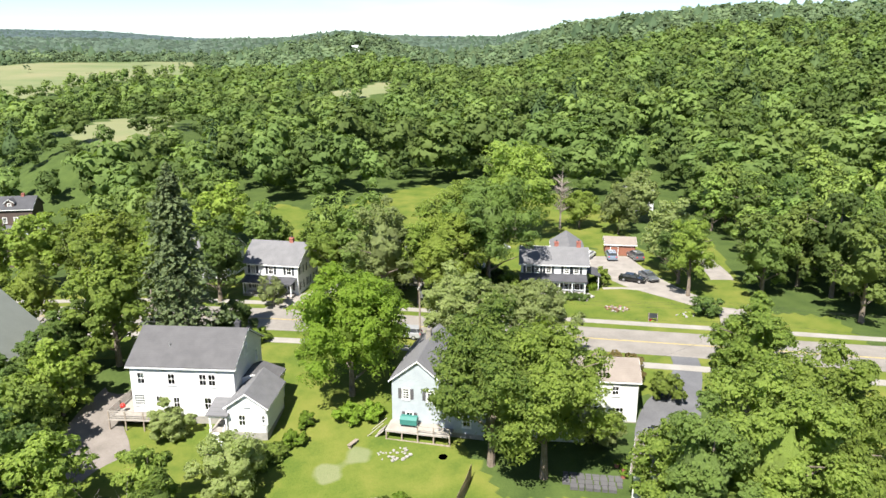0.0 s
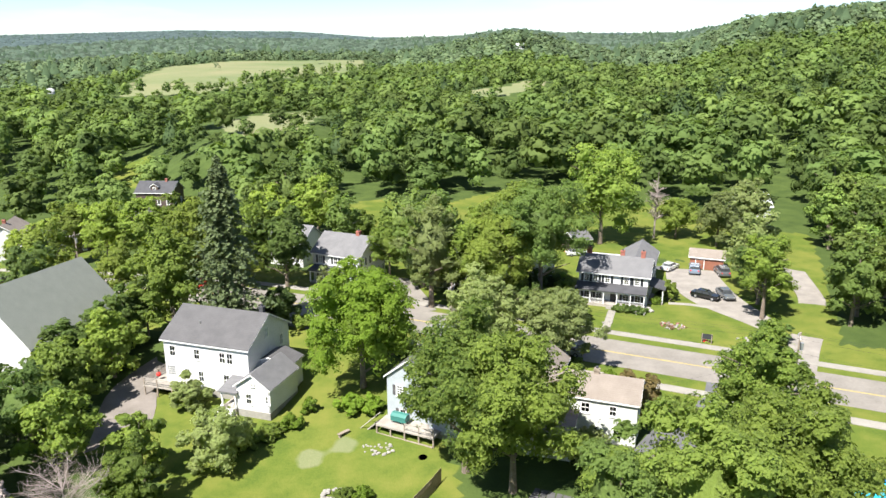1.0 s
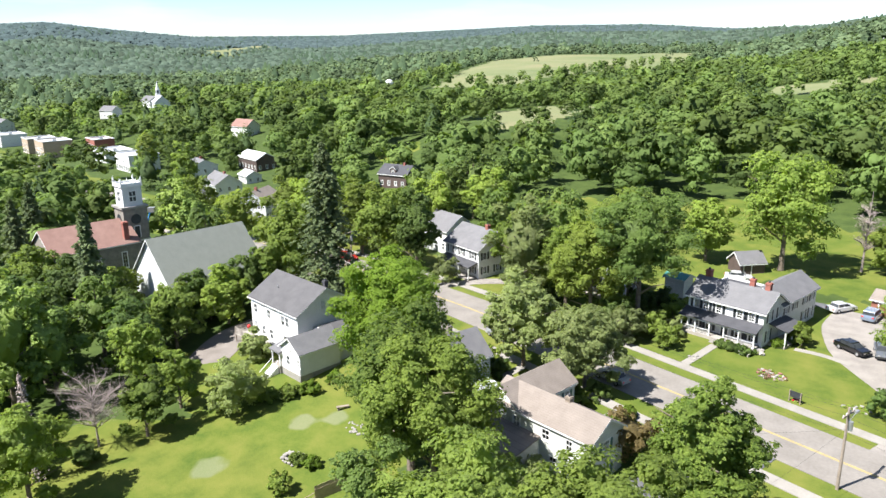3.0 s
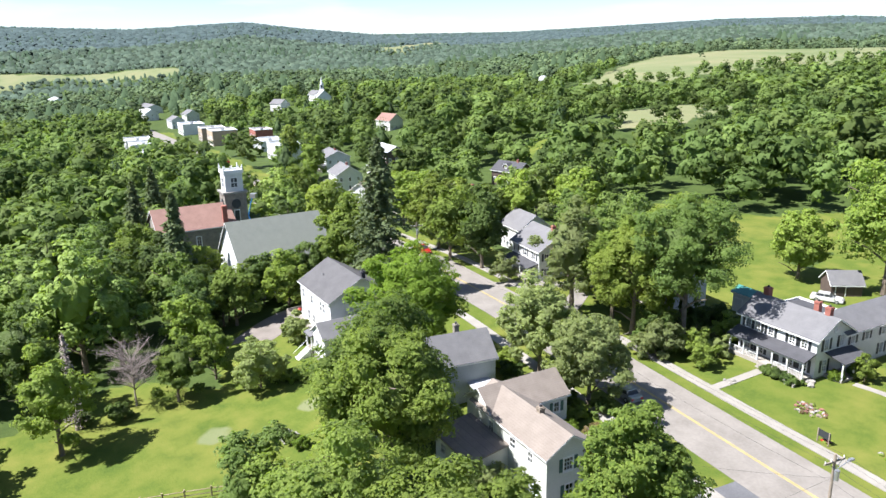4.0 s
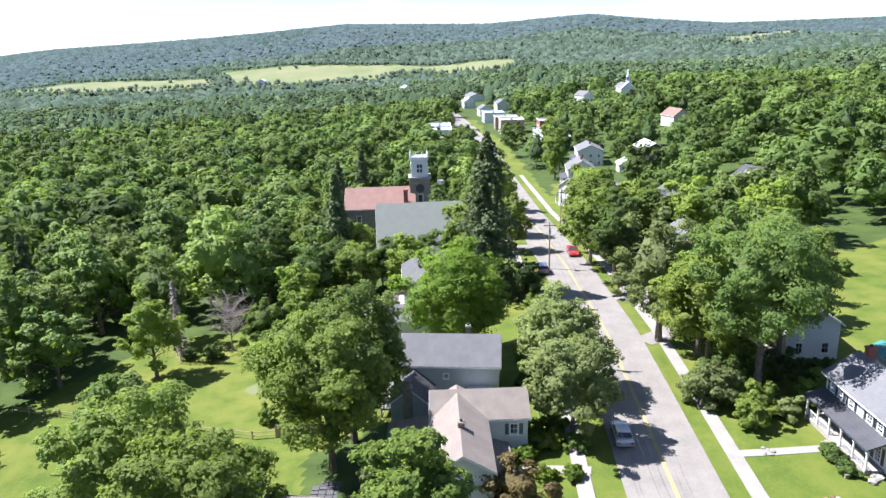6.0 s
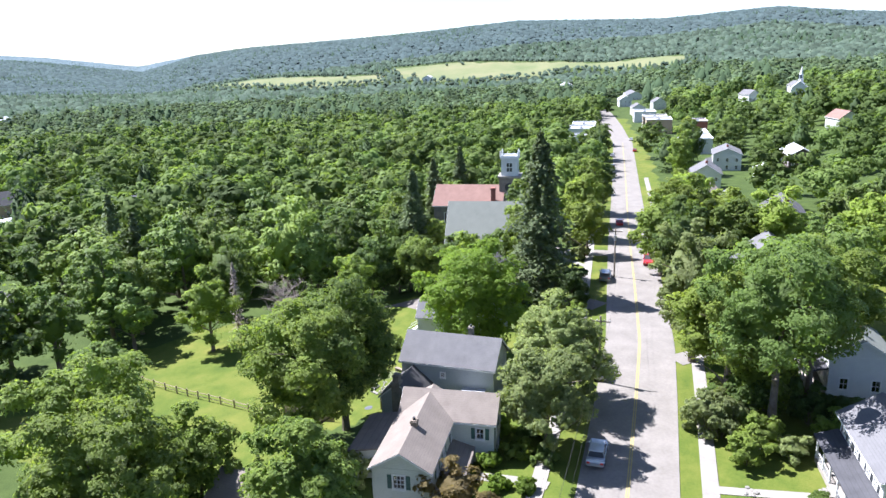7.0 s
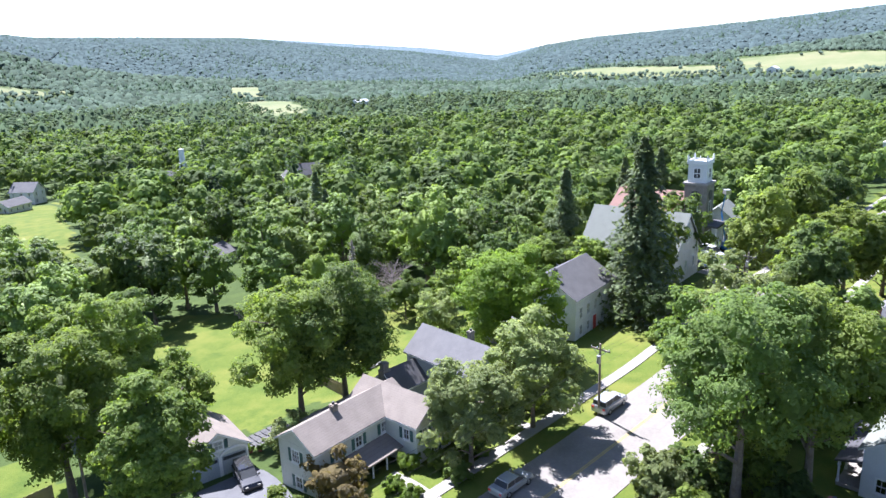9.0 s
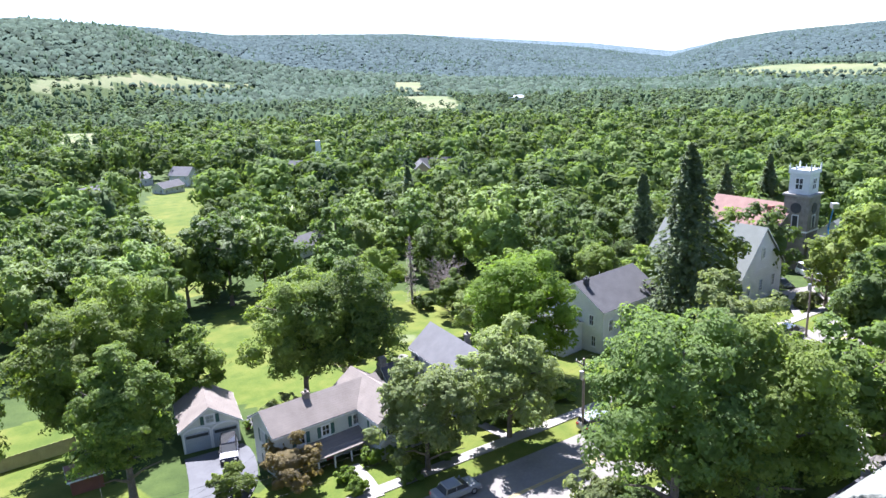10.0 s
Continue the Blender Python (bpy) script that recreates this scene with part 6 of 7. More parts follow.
def woods(name, step, r0, r1, n, size, h0, h1, label, gap, sub, mat="leaf_wood", wide=1.0, az0=-180.0, az1=66.0, soft=0.0, sink=0.0):
    x, y = scatter(step, r0, r1, az0, az1)
    ok = clear_of(x, y, gap, 1.0) if r0 < 700 else ~open_land(x, y)
    lone = np.zeros(len(x), bool)
    for f in FIELDS:
        lone |= inside(f, x, y)
    ok |= lone & (RNG.random(len(x)) < 0.014)
    village = (x > -420) & (x < -100) & (y > 104) & (y < 214)
    ok &= ~village | (RNG.random(len(x)) < 0.85)
    x, y, village = x[ok], y[ok], village[ok]
    z = land(x, y)
    tem = [template(300 + k, n, size, False, sub, soft) for k in range(6)] + [template(310 + k, n, size, True, sub, soft) for k in range(2)]
    low = (0.62 + 0.38 * smooth(10, 45, near_field(x, y))) * np.where(village, 0.75, 1.0)
    stand = np.array([noise.noise((a * 0.006, b * 0.006, 3)) for a, b in zip(x, y)])
    pick = np.where(RNG.random(len(x)) < np.clip(0.07 + 0.6 * (stand - 0.1) + 0.12 * (y < 0), 0.03, 0.45), RNG.integers(6, 8, len(x)), RNG.integers(0, 6, len(x)))
    vs, qs, tints, cones, norms, off = [], [], [], [], [], 0
    for k, (v, q, nv) in enumerate(tem):
        sel = np.where(pick == k)[0]
        if not len(sel):
            continue
        h = RNG.uniform(h0, h1, len(sel)) * (1.12 if k > 5 else 1.0) * low[sel]
        w = h * RNG.uniform(0.84, 1.24, len(sel)) * (wide if k < 6 else 1.0)
        a = RNG.uniform(0, 2 * math.pi, len(sel))
        c, s = np.cos(a)[:, None], np.sin(a)[:, None]
        px = (v[:, 0] * c - v[:, 1] * s) * w[:, None] + x[sel][:, None]
        py = (v[:, 0] * s + v[:, 1] * c) * w[:, None] + y[sel][:, None]
        pz = (v[:, 2] - sink) * h[:, None] + z[sel][:, None]
        vs.append(np.stack([px, py, pz], -1).reshape(-1, 3))
        norms.append(np.stack([nv[:, 0] * c - nv[:, 1] * s, nv[:, 0] * s + nv[:, 1] * c, np.broadcast_to(nv[:, 2], px.shape)], -1).reshape(-1, 3))
        qs.append((q[None] + (off + np.arange(len(sel)) * len(v))[:, None, None]).reshape(-1, 3))
        base = 0.05 if k > 5 else 0.0
        tints.append(np.repeat(RNG.random(len(sel)) * (0.3 if k > 5 else 1.0) + base, len(v)))
        cones.append(np.full(len(sel) * len(v), 1.0 if k > 5 else 0.0))
        off += len(sel) * len(v)
    me = np_mesh(name, np.concatenate(vs), np.concatenate(qs), M[mat], dict(tint=np.concatenate(tints), needles=np.concatenate(cones)), True, np.concatenate(norms))
    tagged(new(name, me), label, "woods", kind="stuff")


woods("woodland", 12.0, 118, 330, 400, 0.075, 12.5, 22.5, "dense mixed woodland of full green crowns", 11, 2, wide=1.06)
woods("hillside_forest", 11.8, 330, 560, 115, 0.118, 11.5, 20.5, "rolling summer forest over valley and hillside", 13, 2, wide=1.1, soft=0.08)
# from here out the leaf colours carry painted haze; soft flattens shading likewise
woods("valley_forest", 12.0, 560, 900, 16, 0.17, 10.5, 19, "summer forest across the valley and upper slopes", 13, 2, mat="leaf_mid_haze", wide=1.3, soft=0.3)
woods("distant_forest", 9.2, 900, 1350, 3, 0.2, 9, 15, "continuous green forest on distant slopes", 0, 1, mat="leaf_far_haze", wide=1.3, soft=0.6, sink=0.15)
woods("far_ridge_forest", 10.6, 1350, 2500, 1, 0.2, 8, 12, "forest on the farther ridges", 0, 1, mat="far_hills_haze", wide=1.95, soft=0.75, sink=0.3)
woods("skyline_forest", 18.0, 2500, 3900, 1, 0.2, 8, 11, "forest on the farthest ridges", 0, 1, mat="skyline_haze", wide=4.0, soft=0.85, sink=0.4)


# dark cedars in a row beside the white hall
CEDAR = [leafy(240 + k, 9.5, 2.7, 0.4, 34, 60, 120, 0.42, "leaf_dark", limbs=4, girth=0.16) for k in range(3)]
for k in range(13):
    x, y = -46.5 - 0.9 * k + RNG.uniform(-0.7, 0.7), 63 + 2.3 * k + RNG.uniform(-0.6, 0.6)
    if k > 6:
        x = -52.3 + 0.55 * (k - 6) + RNG.uniform(-0.6, 0.6)
    tree_of(x, y, gz(x, y), CEDAR[k % 3], "dense dark cedar in a row beside the hall", RNG.uniform(0.85, 1.12), RNG.uniform(0, 360))

# ---- shrubs and hedges ----
def shrub(x, y, h, r, mat, label, seed, name="shrub", lobes=24):
    rng = np.random.default_rng(seed)
    me = crown_mesh("foliage", rng, h, r, -0.1, lobes, 60, 120, 0.26 if r < 1.6 else 0.34, M[mat])
    st = bmesh.new()
    for k in range(4):
        a = k * 1.6 + rng.random()
        beam(st, (0.1 * math.cos(a), 0.1 * math.sin(a), -0.2), (r * 0.5 * math.cos(a), r * 0.5 * math.sin(a), h * 0.6), 0.05, 0.02, 5)
    return tree_of(x, y, gz(x, y), [("stems", bm_mesh("stems", st, M["bark"])), ("foliage", me)], label, turn=seed * 31, name=name, category="shrub")


SHRUBS = [
    (9.2, 109.3, 5.4, 2.6, "leaf_pale", "tall pale shrub at the pavement's edge"),
    (7.2, 111.4, 5.0, 2.8, "leaf_dark", "dark understorey bush beneath the tall maple"),
    (4.4, 113.4, 4.2, 2.6, "leaf_dark", "dark understorey bush beneath the tall maple"),
    (6.4, 119.0, 4.6, 2.6, "leaf_dark", "dark bush between the tall maples"),
    (11.6, 119.6, 3.8, 2.2, "leaf", "green bush beside the farmhouse porch"),
    (13.0, 115.0, 2.8, 1.8, "leaf_pale", "pale garden shrub before the farmhouse"),
    (23.0, 83.2, 4.3, 3.5, "leaf_brown", "large copper-leaved rounded shrub before the porch"),
    (17.2, 71.6, 4.4, 3.2, "leaf_pale", "large grey-olive shrub beside the garage"),
    (19.1, 86.8, 1.3, 1.2, "leaf_bright", "bright green garden shrub beside the path"), (19.6, 89.3, 1.6, 1.1, "leaf_bright", "small bright clipped tree on the lawn"),
    (15.2, 85.6, 1.6, 1.3, "leaf_bright", "yellow-green shrub by the porch steps"), (13.6, 88.4, 1.9, 1.6, "leaf", "rounded green garden shrub"),
    (9.4, 90.0, 2.2, 1.7, "leaf_dark", "dark rounded garden shrub"), (9.0, 86.4, 2.6, 1.9, "leaf", "leafy shrub against the house"), (14.9, 91.4, 1.8, 1.4, "leaf_dark", "dark clipped shrub near the pavement"),
    (-1.7, 90.8, 2.6, 2.0, "leaf", "full shrub in the grey house's yard"), (1.0, 89.4, 2.0, 1.6, "leaf_dark", "dark shrub in the grey house's yard"), (-8.6, 91.4, 2.2, 1.6, "leaf", "round shrub near the pavement"),
    (-3.4, 57.8, 2.6, 1.3, "leaf", "small bushy tree beside the fence"), (8.7, 108.6, 5.2, 3.0, "leaf_pale", "tall loose shrub beneath the maple"), (5.6, 109.8, 4.0, 2.4, "leaf_dark", "dark understorey shrub beneath the maple"),
    (42.2, 107.4, 3.2, 2.6, "leaf_dark", "dark spreading shrub at the driveway mouth"), (-17.0, 72.6, 1.6, 1.5, "leaf_bright", "low shrubs along the lawn's edge"), (-18.6, 70.4, 1.6, 1.6, "leaf", "low green shrub along the lawn's edge"),
    (-20.4, 68.4, 1.5, 1.6, "leaf", "low green shrub beside the hall's wing"), (-16.2, 76.0, 2.0, 1.1, "leaf_bright", "small yellow-green shrub by the hall"), (-11.0, 76.8, 2.4, 1.9, "leaf_bright", "bright shrub below the maple"),
    (-8.4, 77.2, 2.2, 1.6, "leaf_bright", "bright shrub beside the deck stair"), (-26.3, 47.2, 2.4, 1.7, "leaf_dark", "dark bush below the dead tree"), (-28.0, 43.4, 1.6, 1.4, "leaf_dark", "low dark bush at the wood's edge"),
    (14.2, 110.6, 3.6, 2.2, "leaf", "leafy green shrub on the farmhouse lawn"), (11.6, 112.6, 4.2, 2.4, "leaf", "leafy green shrub beneath the tall maple"),
    (8.2, 121.6, 4.6, 2.6, "leaf_dark", "dark bush at the farmhouse's end wall"), (3.4, 115.6, 4.8, 2.8, "leaf", "leafy understorey bush by the maple trunks"), (6.6, 107.9, 3.2, 2.2, "leaf_pale", "pale shrub at the pavement's inner edge"),
    (-28.4, 112.4, 5.2, 2.8, "leaf_pale", "loose pale shrub before the white roadside house"), (-12.5, 119.0, 4.0, 2.6, "leaf_dark", "dark bush beneath the slim tree"), (-8.0, 118.0, 4.4, 2.8, "leaf_dark", "dark bush beside the slim tree"),
    (28.6, 122.0, 3.6, 1.6, "leaf", "tall green shrub at the farmhouse corner"), (26.4, 119.8, 1.2, 1.1, "leaf_bright", "yellow-green shrub by the side porch"), (27.4, 122.6, 1.3, 1.2, "leaf_dark", "dark shrub by the side porch"),
    (-31.0, 98.0, 2.6, 1.8, "leaf_dark", "dark shrub before the white hall"), (-27.0, 97.2, 2.2, 1.6, "leaf", "green shrub before the white hall"), (27.8, 80.4, 3.4, 2.4, "leaf", "green shrub beside the driveway"),
    (-6.3, 62.2, 1.2, 1.0, "leaf", "weedy bush beside the stone heap"), (-4.2, 62.6, 1.4, 1.0, "leaf_bright", "weedy yellow-green bush on the lawn"), (-59, 99.8, 3.0, 2.2, "leaf_pale", "pale shrub on the churchyard verge"),
    (-74, 99.6, 3.2, 2.4, "leaf_pale", "pale spreading shrub beside the forecourt"), (9.0, 152.0, 2.2, 1.8, "leaf", "shrub beside the barn"), (-30, 152, 2.4, 2.0, "leaf", "shrub on the meadow"),
]
for i, (x, y, h, r, mat, lab) in enumerate(SHRUBS):
    shrub(x, y, h, r, mat, lab, 500 + i)
for i in range(5):
    shrub(20.2 + i * 0.95, 115.0 - 0.1 * i, 1.2, 0.95, "leaf_dark", "clipped dark hedge plant along the porch", 560 + i, "hedge_plant", 18)

# ---- vehicles ----
PAINT = {}


def car_paint(colour):
    if colour not in PAINT:
        PAINT[colour] = surface("car_paint", tuple(c * 0.85 for c in colour), colour, 1.0, 20.0, 0.25, 0.3, bump=0.0, coat=0.8)
    return PAINT[colour]


def car(x, y, rot, colour, label, kind="sedan", z=None, category="car"):
    """A parked car, its front towards +x: body, glass house, lamps, and four wheels with tyre and rim."""
    c = thing("car" if kind != "van" else "van", x, y, (gz(x, y) + 0.07) if z is None else z, rot, label, category, "parked vehicles")
    L, W = {"sedan": (4.7, 1.8), "suv": (4.8, 1.9), "van": (5.4, 2.0), "pickup": (5.6, 1.95)}[kind]
    top, bonnet = {"sedan": (1.43, 0.92), "suv": (1.72, 1.08), "van": (2.3, 1.25), "pickup": (1.8, 1.1)}[kind]
    prof = [(-L / 2, 0.35), (-L / 2 - 0.02, 0.75), (-L / 2 + 0.08, bonnet + 0.05), (L * 0.22, bonnet + 0.02), (L / 2 - 0.25, bonnet - 0.1), (L / 2, bonnet - 0.35), (L / 2 + 0.03, 0.4), (L / 2 - 0.1, 0.25), (-L / 2 + 0.1, 0.25)]
    b = prism(bmesh.new(), prof, -W / 2, W / 2, lambda u, v, s: (u, s, v))
    bmesh.ops.recalc_face_normals(b, faces=b.faces)
    bmesh.ops.bevel(b, geom=[e for e in b.edges if abs(e.verts[0].co.y - e.verts[1].co.y) < 0.01], offset=0.1, segments=2, affect="EDGES")
    body = part("body", b, car_paint(colour), c)
    rear = {"sedan": -L * 0.36, "suv": -L * 0.47, "van": -L * 0.49, "pickup": -L * 0.08}[kind]
    cab = [(rear, bonnet), (rear + (0.45 if kind == "sedan" else 0.12), top - 0.06), (L * 0.06, top - 0.05), (L * 0.24, bonnet)]
    g = prism(bmesh.new(), cab, -W / 2 + 0.12, W / 2 - 0.12, lambda u, v, s: (u, s * (1 - 0.12 * (v - bonnet) / (top - bonnet)), v))
    part("glazing", g, M["shutter"], c, "dark tinted car glass")
    r0, r1 = rear + (0.45 if kind == "sedan" else 0.12), L * 0.06
    r = prism(bmesh.new(), [(r0 - 0.05, top - 0.08), (r0, top), (r1 - 0.05, top), (r1 + 0.08, top - 0.08)], -W / 2 + 0.2, W / 2 - 0.2, lambda u, v, s: (u, s, v))
    part("roof_panel", r, car_paint(colour), c)
    for s in (-1, 1):
        for u in (rear + 0.2, (rear + L * 0.2) / 2, L * 0.2):
            p = beam(bmesh.new(), (u, s * (W / 2 - 0.11), bonnet), (u * 0.9, s * (W / 2 - 0.215), top - 0.05), 0.04, 0.04, 4)
            part("pillar", p, car_paint(colour), c)
        part("headlight", blk(L / 2 - 0.16, L / 2 + 0.02, s * (W / 2 - 0.34) - 0.14, s * (W / 2 - 0.34) + 0.14, bonnet - 0.34, bonnet - 0.25), M["foundation"], c)
        part("tail_light", blk(-L / 2 - 0.04, -L / 2 + 0.08, s * (W / 2 - 0.25) - 0.14, s * (W / 2 - 0.25) + 0.14, bonnet - 0.3, bonnet - 0.1), M["red_paint"], c)
        part("mirror", blk(L * 0.2, L * 0.2 + 0.14, s * (W / 2 + 0.08) - 0.09, s * (W / 2 + 0.08) + 0.09, bonnet, bonnet + 0.15), car_paint(colour), c)
        for u in (-L * 0.3, L * 0.31):
            w = part("wheel", beam(bmesh.new(), (u, s * (W / 2 - 0.2), 0.33), (u, s * (W / 2 + 0.02), 0.33), 0.33, 0.33, 16), M["rubber"], c)
            part("rim", beam(bmesh.new(), (u, s * (W / 2), 0.33), (u, s * (W / 2 + 0.035), 0.33), 0.21, 0.19, 12), M["metal"], w)
    part("bumper", blk(L / 2 - 0.06, L / 2 + 0.07, -W / 2 + 0.12, W / 2 - 0.12, 0.35, 0.55), M["rubber"], c)
    return c


SILVER, BLACK, WHITE, GREY, RED, BLUE = (0.42, 0.43, 0.44), (0.012, 0.012, 0.014), (0.75, 0.75, 0.75), (0.14, 0.15, 0.16), (0.5, 0.03, 0.025), (0.2, 0.25, 0.32)
car(13.6, 96.4, 169, SILVER, "silver sedan parked at the kerb under a tree")
car(-5.6, 98.6, 170, SILVER, "silver-grey sport utility car parked at the kerb", "suv")
car(23.9, 71.6, 64, BLACK, "black sport utility car parked before the garage", "suv")
car(11.8, 145.2, 20, WHITE, "white hatchback on the dark court behind the farmhouse")
car(29.6, 139.5, 60, WHITE, "white sedan parked beside the farmhouse")
car(34.0, 138.8, 85, BLUE, "blue-grey sport utility car in the gravel yard", "suv")
car(38.8, 138.4, 100, GREY, "dark grey car in the gravel yard", "suv")
car(34.6, 124.2, -28, BLACK, "black sedan parked on the gravel driveway")
car(37.9, 125.4, -75, GREY, "grey sedan parked on the gravel driveway")
car(-44.0, 103.2, 172, GREY, "dark car parked at the far kerb", "suv")
car(-55.6, 112.6, -10, RED, "red pickup truck parked on the road's edge", "pickup", category="truck")
car(-84.0, 91.0, 60, WHITE, "white work van on the church forecourt", "van", category="van")
car(-72.5, 90.6, 60, GREY, "dark car on the church forecourt")
car(-99.0, 112.6, 173, RED, "red car parked along the street")
for i, (x, off) in enumerate(((-181, -5), (-200, -5), (-215, -5), (-249, -5), (-268, 5.2), (-290, -5.2), (-318, 5.2))):
    car(x, float(road_y(x)) + off, 172, (WHITE, GREY, BLACK, SILVER, RED, BLUE, WHITE)[i], "car parked along the village main street")

# ---- utility poles and wires ----
def utility_pole(x, y, top, rot, lamp=False):
    z = gz(x, y)
    h = top - z
    p = thing("utility_pole", x, y, z, rot, "weathered timber utility pole with crossarm on the verge", "utility pole", "poles along the road")
    part("pole", beam(bmesh.new(), (0, 0, -0.6), (0, 0, h), 0.16, 0.11, 10), M["post"], p)
    part("crossarm", blk(-0.06, 0.06, -1.2, 1.2, h - 0.75, h - 0.6), M["post"], p)
    for yy in (-1.1, -0.4, 0.4, 1.1):
        part("insulator", beam(bmesh.new(), (0, yy, h - 0.6), (0, yy, h - 0.4), 0.05, 0.04, 8), M["trim"], p)
    part("transformer", beam(bmesh.new(), (0.3, 0, h - 2.2), (0.3, 0, h - 1.3), 0.22, 0.22, 12), M["metal"], p)
    for s in (-1, 1):
        part("brace", beam(bmesh.new(), (0.07, 0, h - 1.35), (0.07, s * 0.8, h - 0.75), 0.025), M["metal"], p)
    if lamp:
        part("lamp_arm", beam(bmesh.new(), (0, 0, h - 1.6), (0, 1.9, h - 1.1), 0.04), M["metal"], p)
        part("lamp_head", blk(-0.12, 0.12, 1.7, 2.3, h - 1.18, h - 1.0), M["metal"], p)
    return p


POLES = [(41.2, 89.4, 8.6), (-3.4, 98.2, 8.6), (-45.3, 104.9, 9.0), (-86, 119.0, 6.5), (-126, 111.5, 4.5), (78, 82, 9.0)]
for i, (x, y, t) in enumerate(POLES):
    utility_pole(x, y, t, -10, i == 0)
utility_pole(34.4, 60.5, 6.0, 20)


def wire(a, b, sag, r=0.008):
    cu = bpy.data.curves.new("wire", "CURVE")
    cu.dimensions, cu.bevel_depth, cu.bevel_resolution = "3D", r, 1
    sp = cu.splines.new("POLY")
    sp.points.add(16)
    for k in range(17):
        f = k / 16
        p = Vector(a).lerp(Vector(b), f)
        sp.points[k].co = (p.x, p.y, p.z - sag * 4 * f * (1 - f), 1)
    cu.materials.append(M["rubber"])
    tagged(new("overhead_wire", cu), "thin black overhead wire slung between poles", "wire", "wires along the road")


ORDER = [POLES[5], POLES[0], POLES[1], POLES[2], POLES[4]]
for (xa, ya, ta), (xb, yb, tb) in zip(ORDER, ORDER[1:]):
    for off, dz in ((-1.1, -0.4), (0.4, -0.4), (1.1, -0.4), (0.0, -2.6)):
        wire((xa + off * 0.17, ya + off, ta + dz), (xb + off * 0.17, yb + off, tb + dz), 0.9)
wire((41.2, 89.4, 6.4), (34.4, 60.5, 5.6), 0.7)
wire((41.2, 89.4, 6.4), (22.6, 80.5, 3.4), 0.5)
wire((-3.4, 98.2, 6.6), (0.6, 86.4, 4.0), 0.4)

# ---- fences, beds and small things ----
def rail_fence(pts, label):
    x0, y0 = pts[0]
    f = thing("rail_fence", x0, y0, 0, 0, label, "fence")
    for (xa, ya), (xb, yb) in zip(pts, pts[1:]):
        n = max(1, round(math.hypot(xb - xa, yb - ya) / 2.4))
        for k in range(n):
            p = [(xa + (xb - xa) * q / n - x0, ya + (yb - ya) * q / n - y0) for q in (k, k + 1)]
            za, zb = gz(p[0][0] + x0, p[0][1] + y0), gz(p[1][0] + x0, p[1][1] + y0)
            part("post", blk(p[0][0] - 0.07, p[0][0] + 0.07, p[0][1] - 0.07, p[0][1] + 0.07, za - 0.4, za + 1.2), M["fence"], f)
            for h in (0.45, 0.95):
                part("rail", beam(bmesh.new(), (*p[0], za + h), (*p[1], zb + h), 0.055, 0.05, 6), M["fence"], f)


def board_fence(pts, label, h=1.7):
    x0, y0 = pts[0]
    f = thing("board_fence", x0, y0, 0, 0, label, "fence")
    for (xa, ya), (xb, yb) in zip(pts, pts[1:]):
        ln = math.hypot(xb - xa, yb - ya)
        n = int(ln / 0.17)
        a = math.degrees(math.atan2(yb - ya, xb - xa))
        for k in range(n):
            x, y = xa + (xb - xa) * (k + 0.5) / n, ya + (yb - ya) * (k + 0.5) / n
            part("board", blk(-0.078, 0.078, -0.012, 0.012, -0.2, h + 0.03 * math.sin(k * 1.7), m=pose(x - x0, y - y0, gz(x, y), 0, 0, a)), M["fence"], f)
        for z in (0.4, 1.3):
            part("rail", beam(bmesh.new(), (xa - x0, ya - y0, gz(xa, ya) + z), (xb - x0, yb - y0, gz(xb, yb) + z), 0.04, 0.04, 5), M["fence"], f)


rail_fence([(-15.5, 23.0), (-12.6, 30.0), (-7.2, 41.2), (-3.5, 49.2), (0.2, 56.5), (0.5, 59.2)], "weathered split-rail fence across the lawn")
board_fence([(0.5, 59.2), (2.4, 64.4), (3.0, 66.5)], "weathered board fence at the garden's corner")
board_fence([(34.5, 54.0), (39.0, 53.6), (44.0, 53.2)], "weathered board fence beside the red shed")


def lumps(name, x, y, n, spread, size, mat, label, category, seed, flat=0.6, part_name="stone"):
    """A heap of separate uneven pieces."""
    rng = np.random.default_rng(seed)
    t = thing(name, x, y, gz(x, y), 0, label, category)
    for k in range(n):
        b = bmesh.new()
        bmesh.ops.create_icosphere(b, subdivisions=1, radius=1)
        sx = size * rng.uniform(0.5, 1.2)
        for v in b.verts:
            v.co *= rng.uniform(0.75, 1.15)
        ang, out = rng.uniform(0, 6.28), spread * 1.7 * math.sqrt(rng.random())
        px, py = math.cos(ang) * out, math.sin(ang) * out * 0.75
        b.transform(Matrix.Translation((px, py, sx * flat * 0.6 + gz(x + px, y + py) - gz(x, y))) @ Matrix.Diagonal((sx, sx * rng.uniform(0.6, 1.1), sx * flat, 1)))
        part(part_name, b, M[mat if isinstance(mat, str) else mat[k % len(mat)]], t)
    return t


lumps("stone_heap", -7.2, 62.4, 40, 0.9, 0.32, "foundation", "heap of pale stones on the back lawn", "stones", 61)
lumps("flower_bed", 28.6, 110.4, 80, 1.15, 0.28, ("flower", "foundation", "leaf", "bark", "flower", "leaf_brown"), "oval garden bed with stones and red flowers", "flower bed", 62, part_name="clump")
lumps("flower_bed", 32.9, 105.6, 18, 0.4, 0.22, ("flower", "leaf", "red_paint"), "small red flower bed beneath the lawn sign", "flower bed", 63, part_name="clump")
lumps("flower_bed", 38.8, 107.6, 30, 0.9, 0.26, ("leaf_bright", "leaf", "foundation"), "yellow-green garden bed near the driveway", "flower bed", 64, part_name="clump")
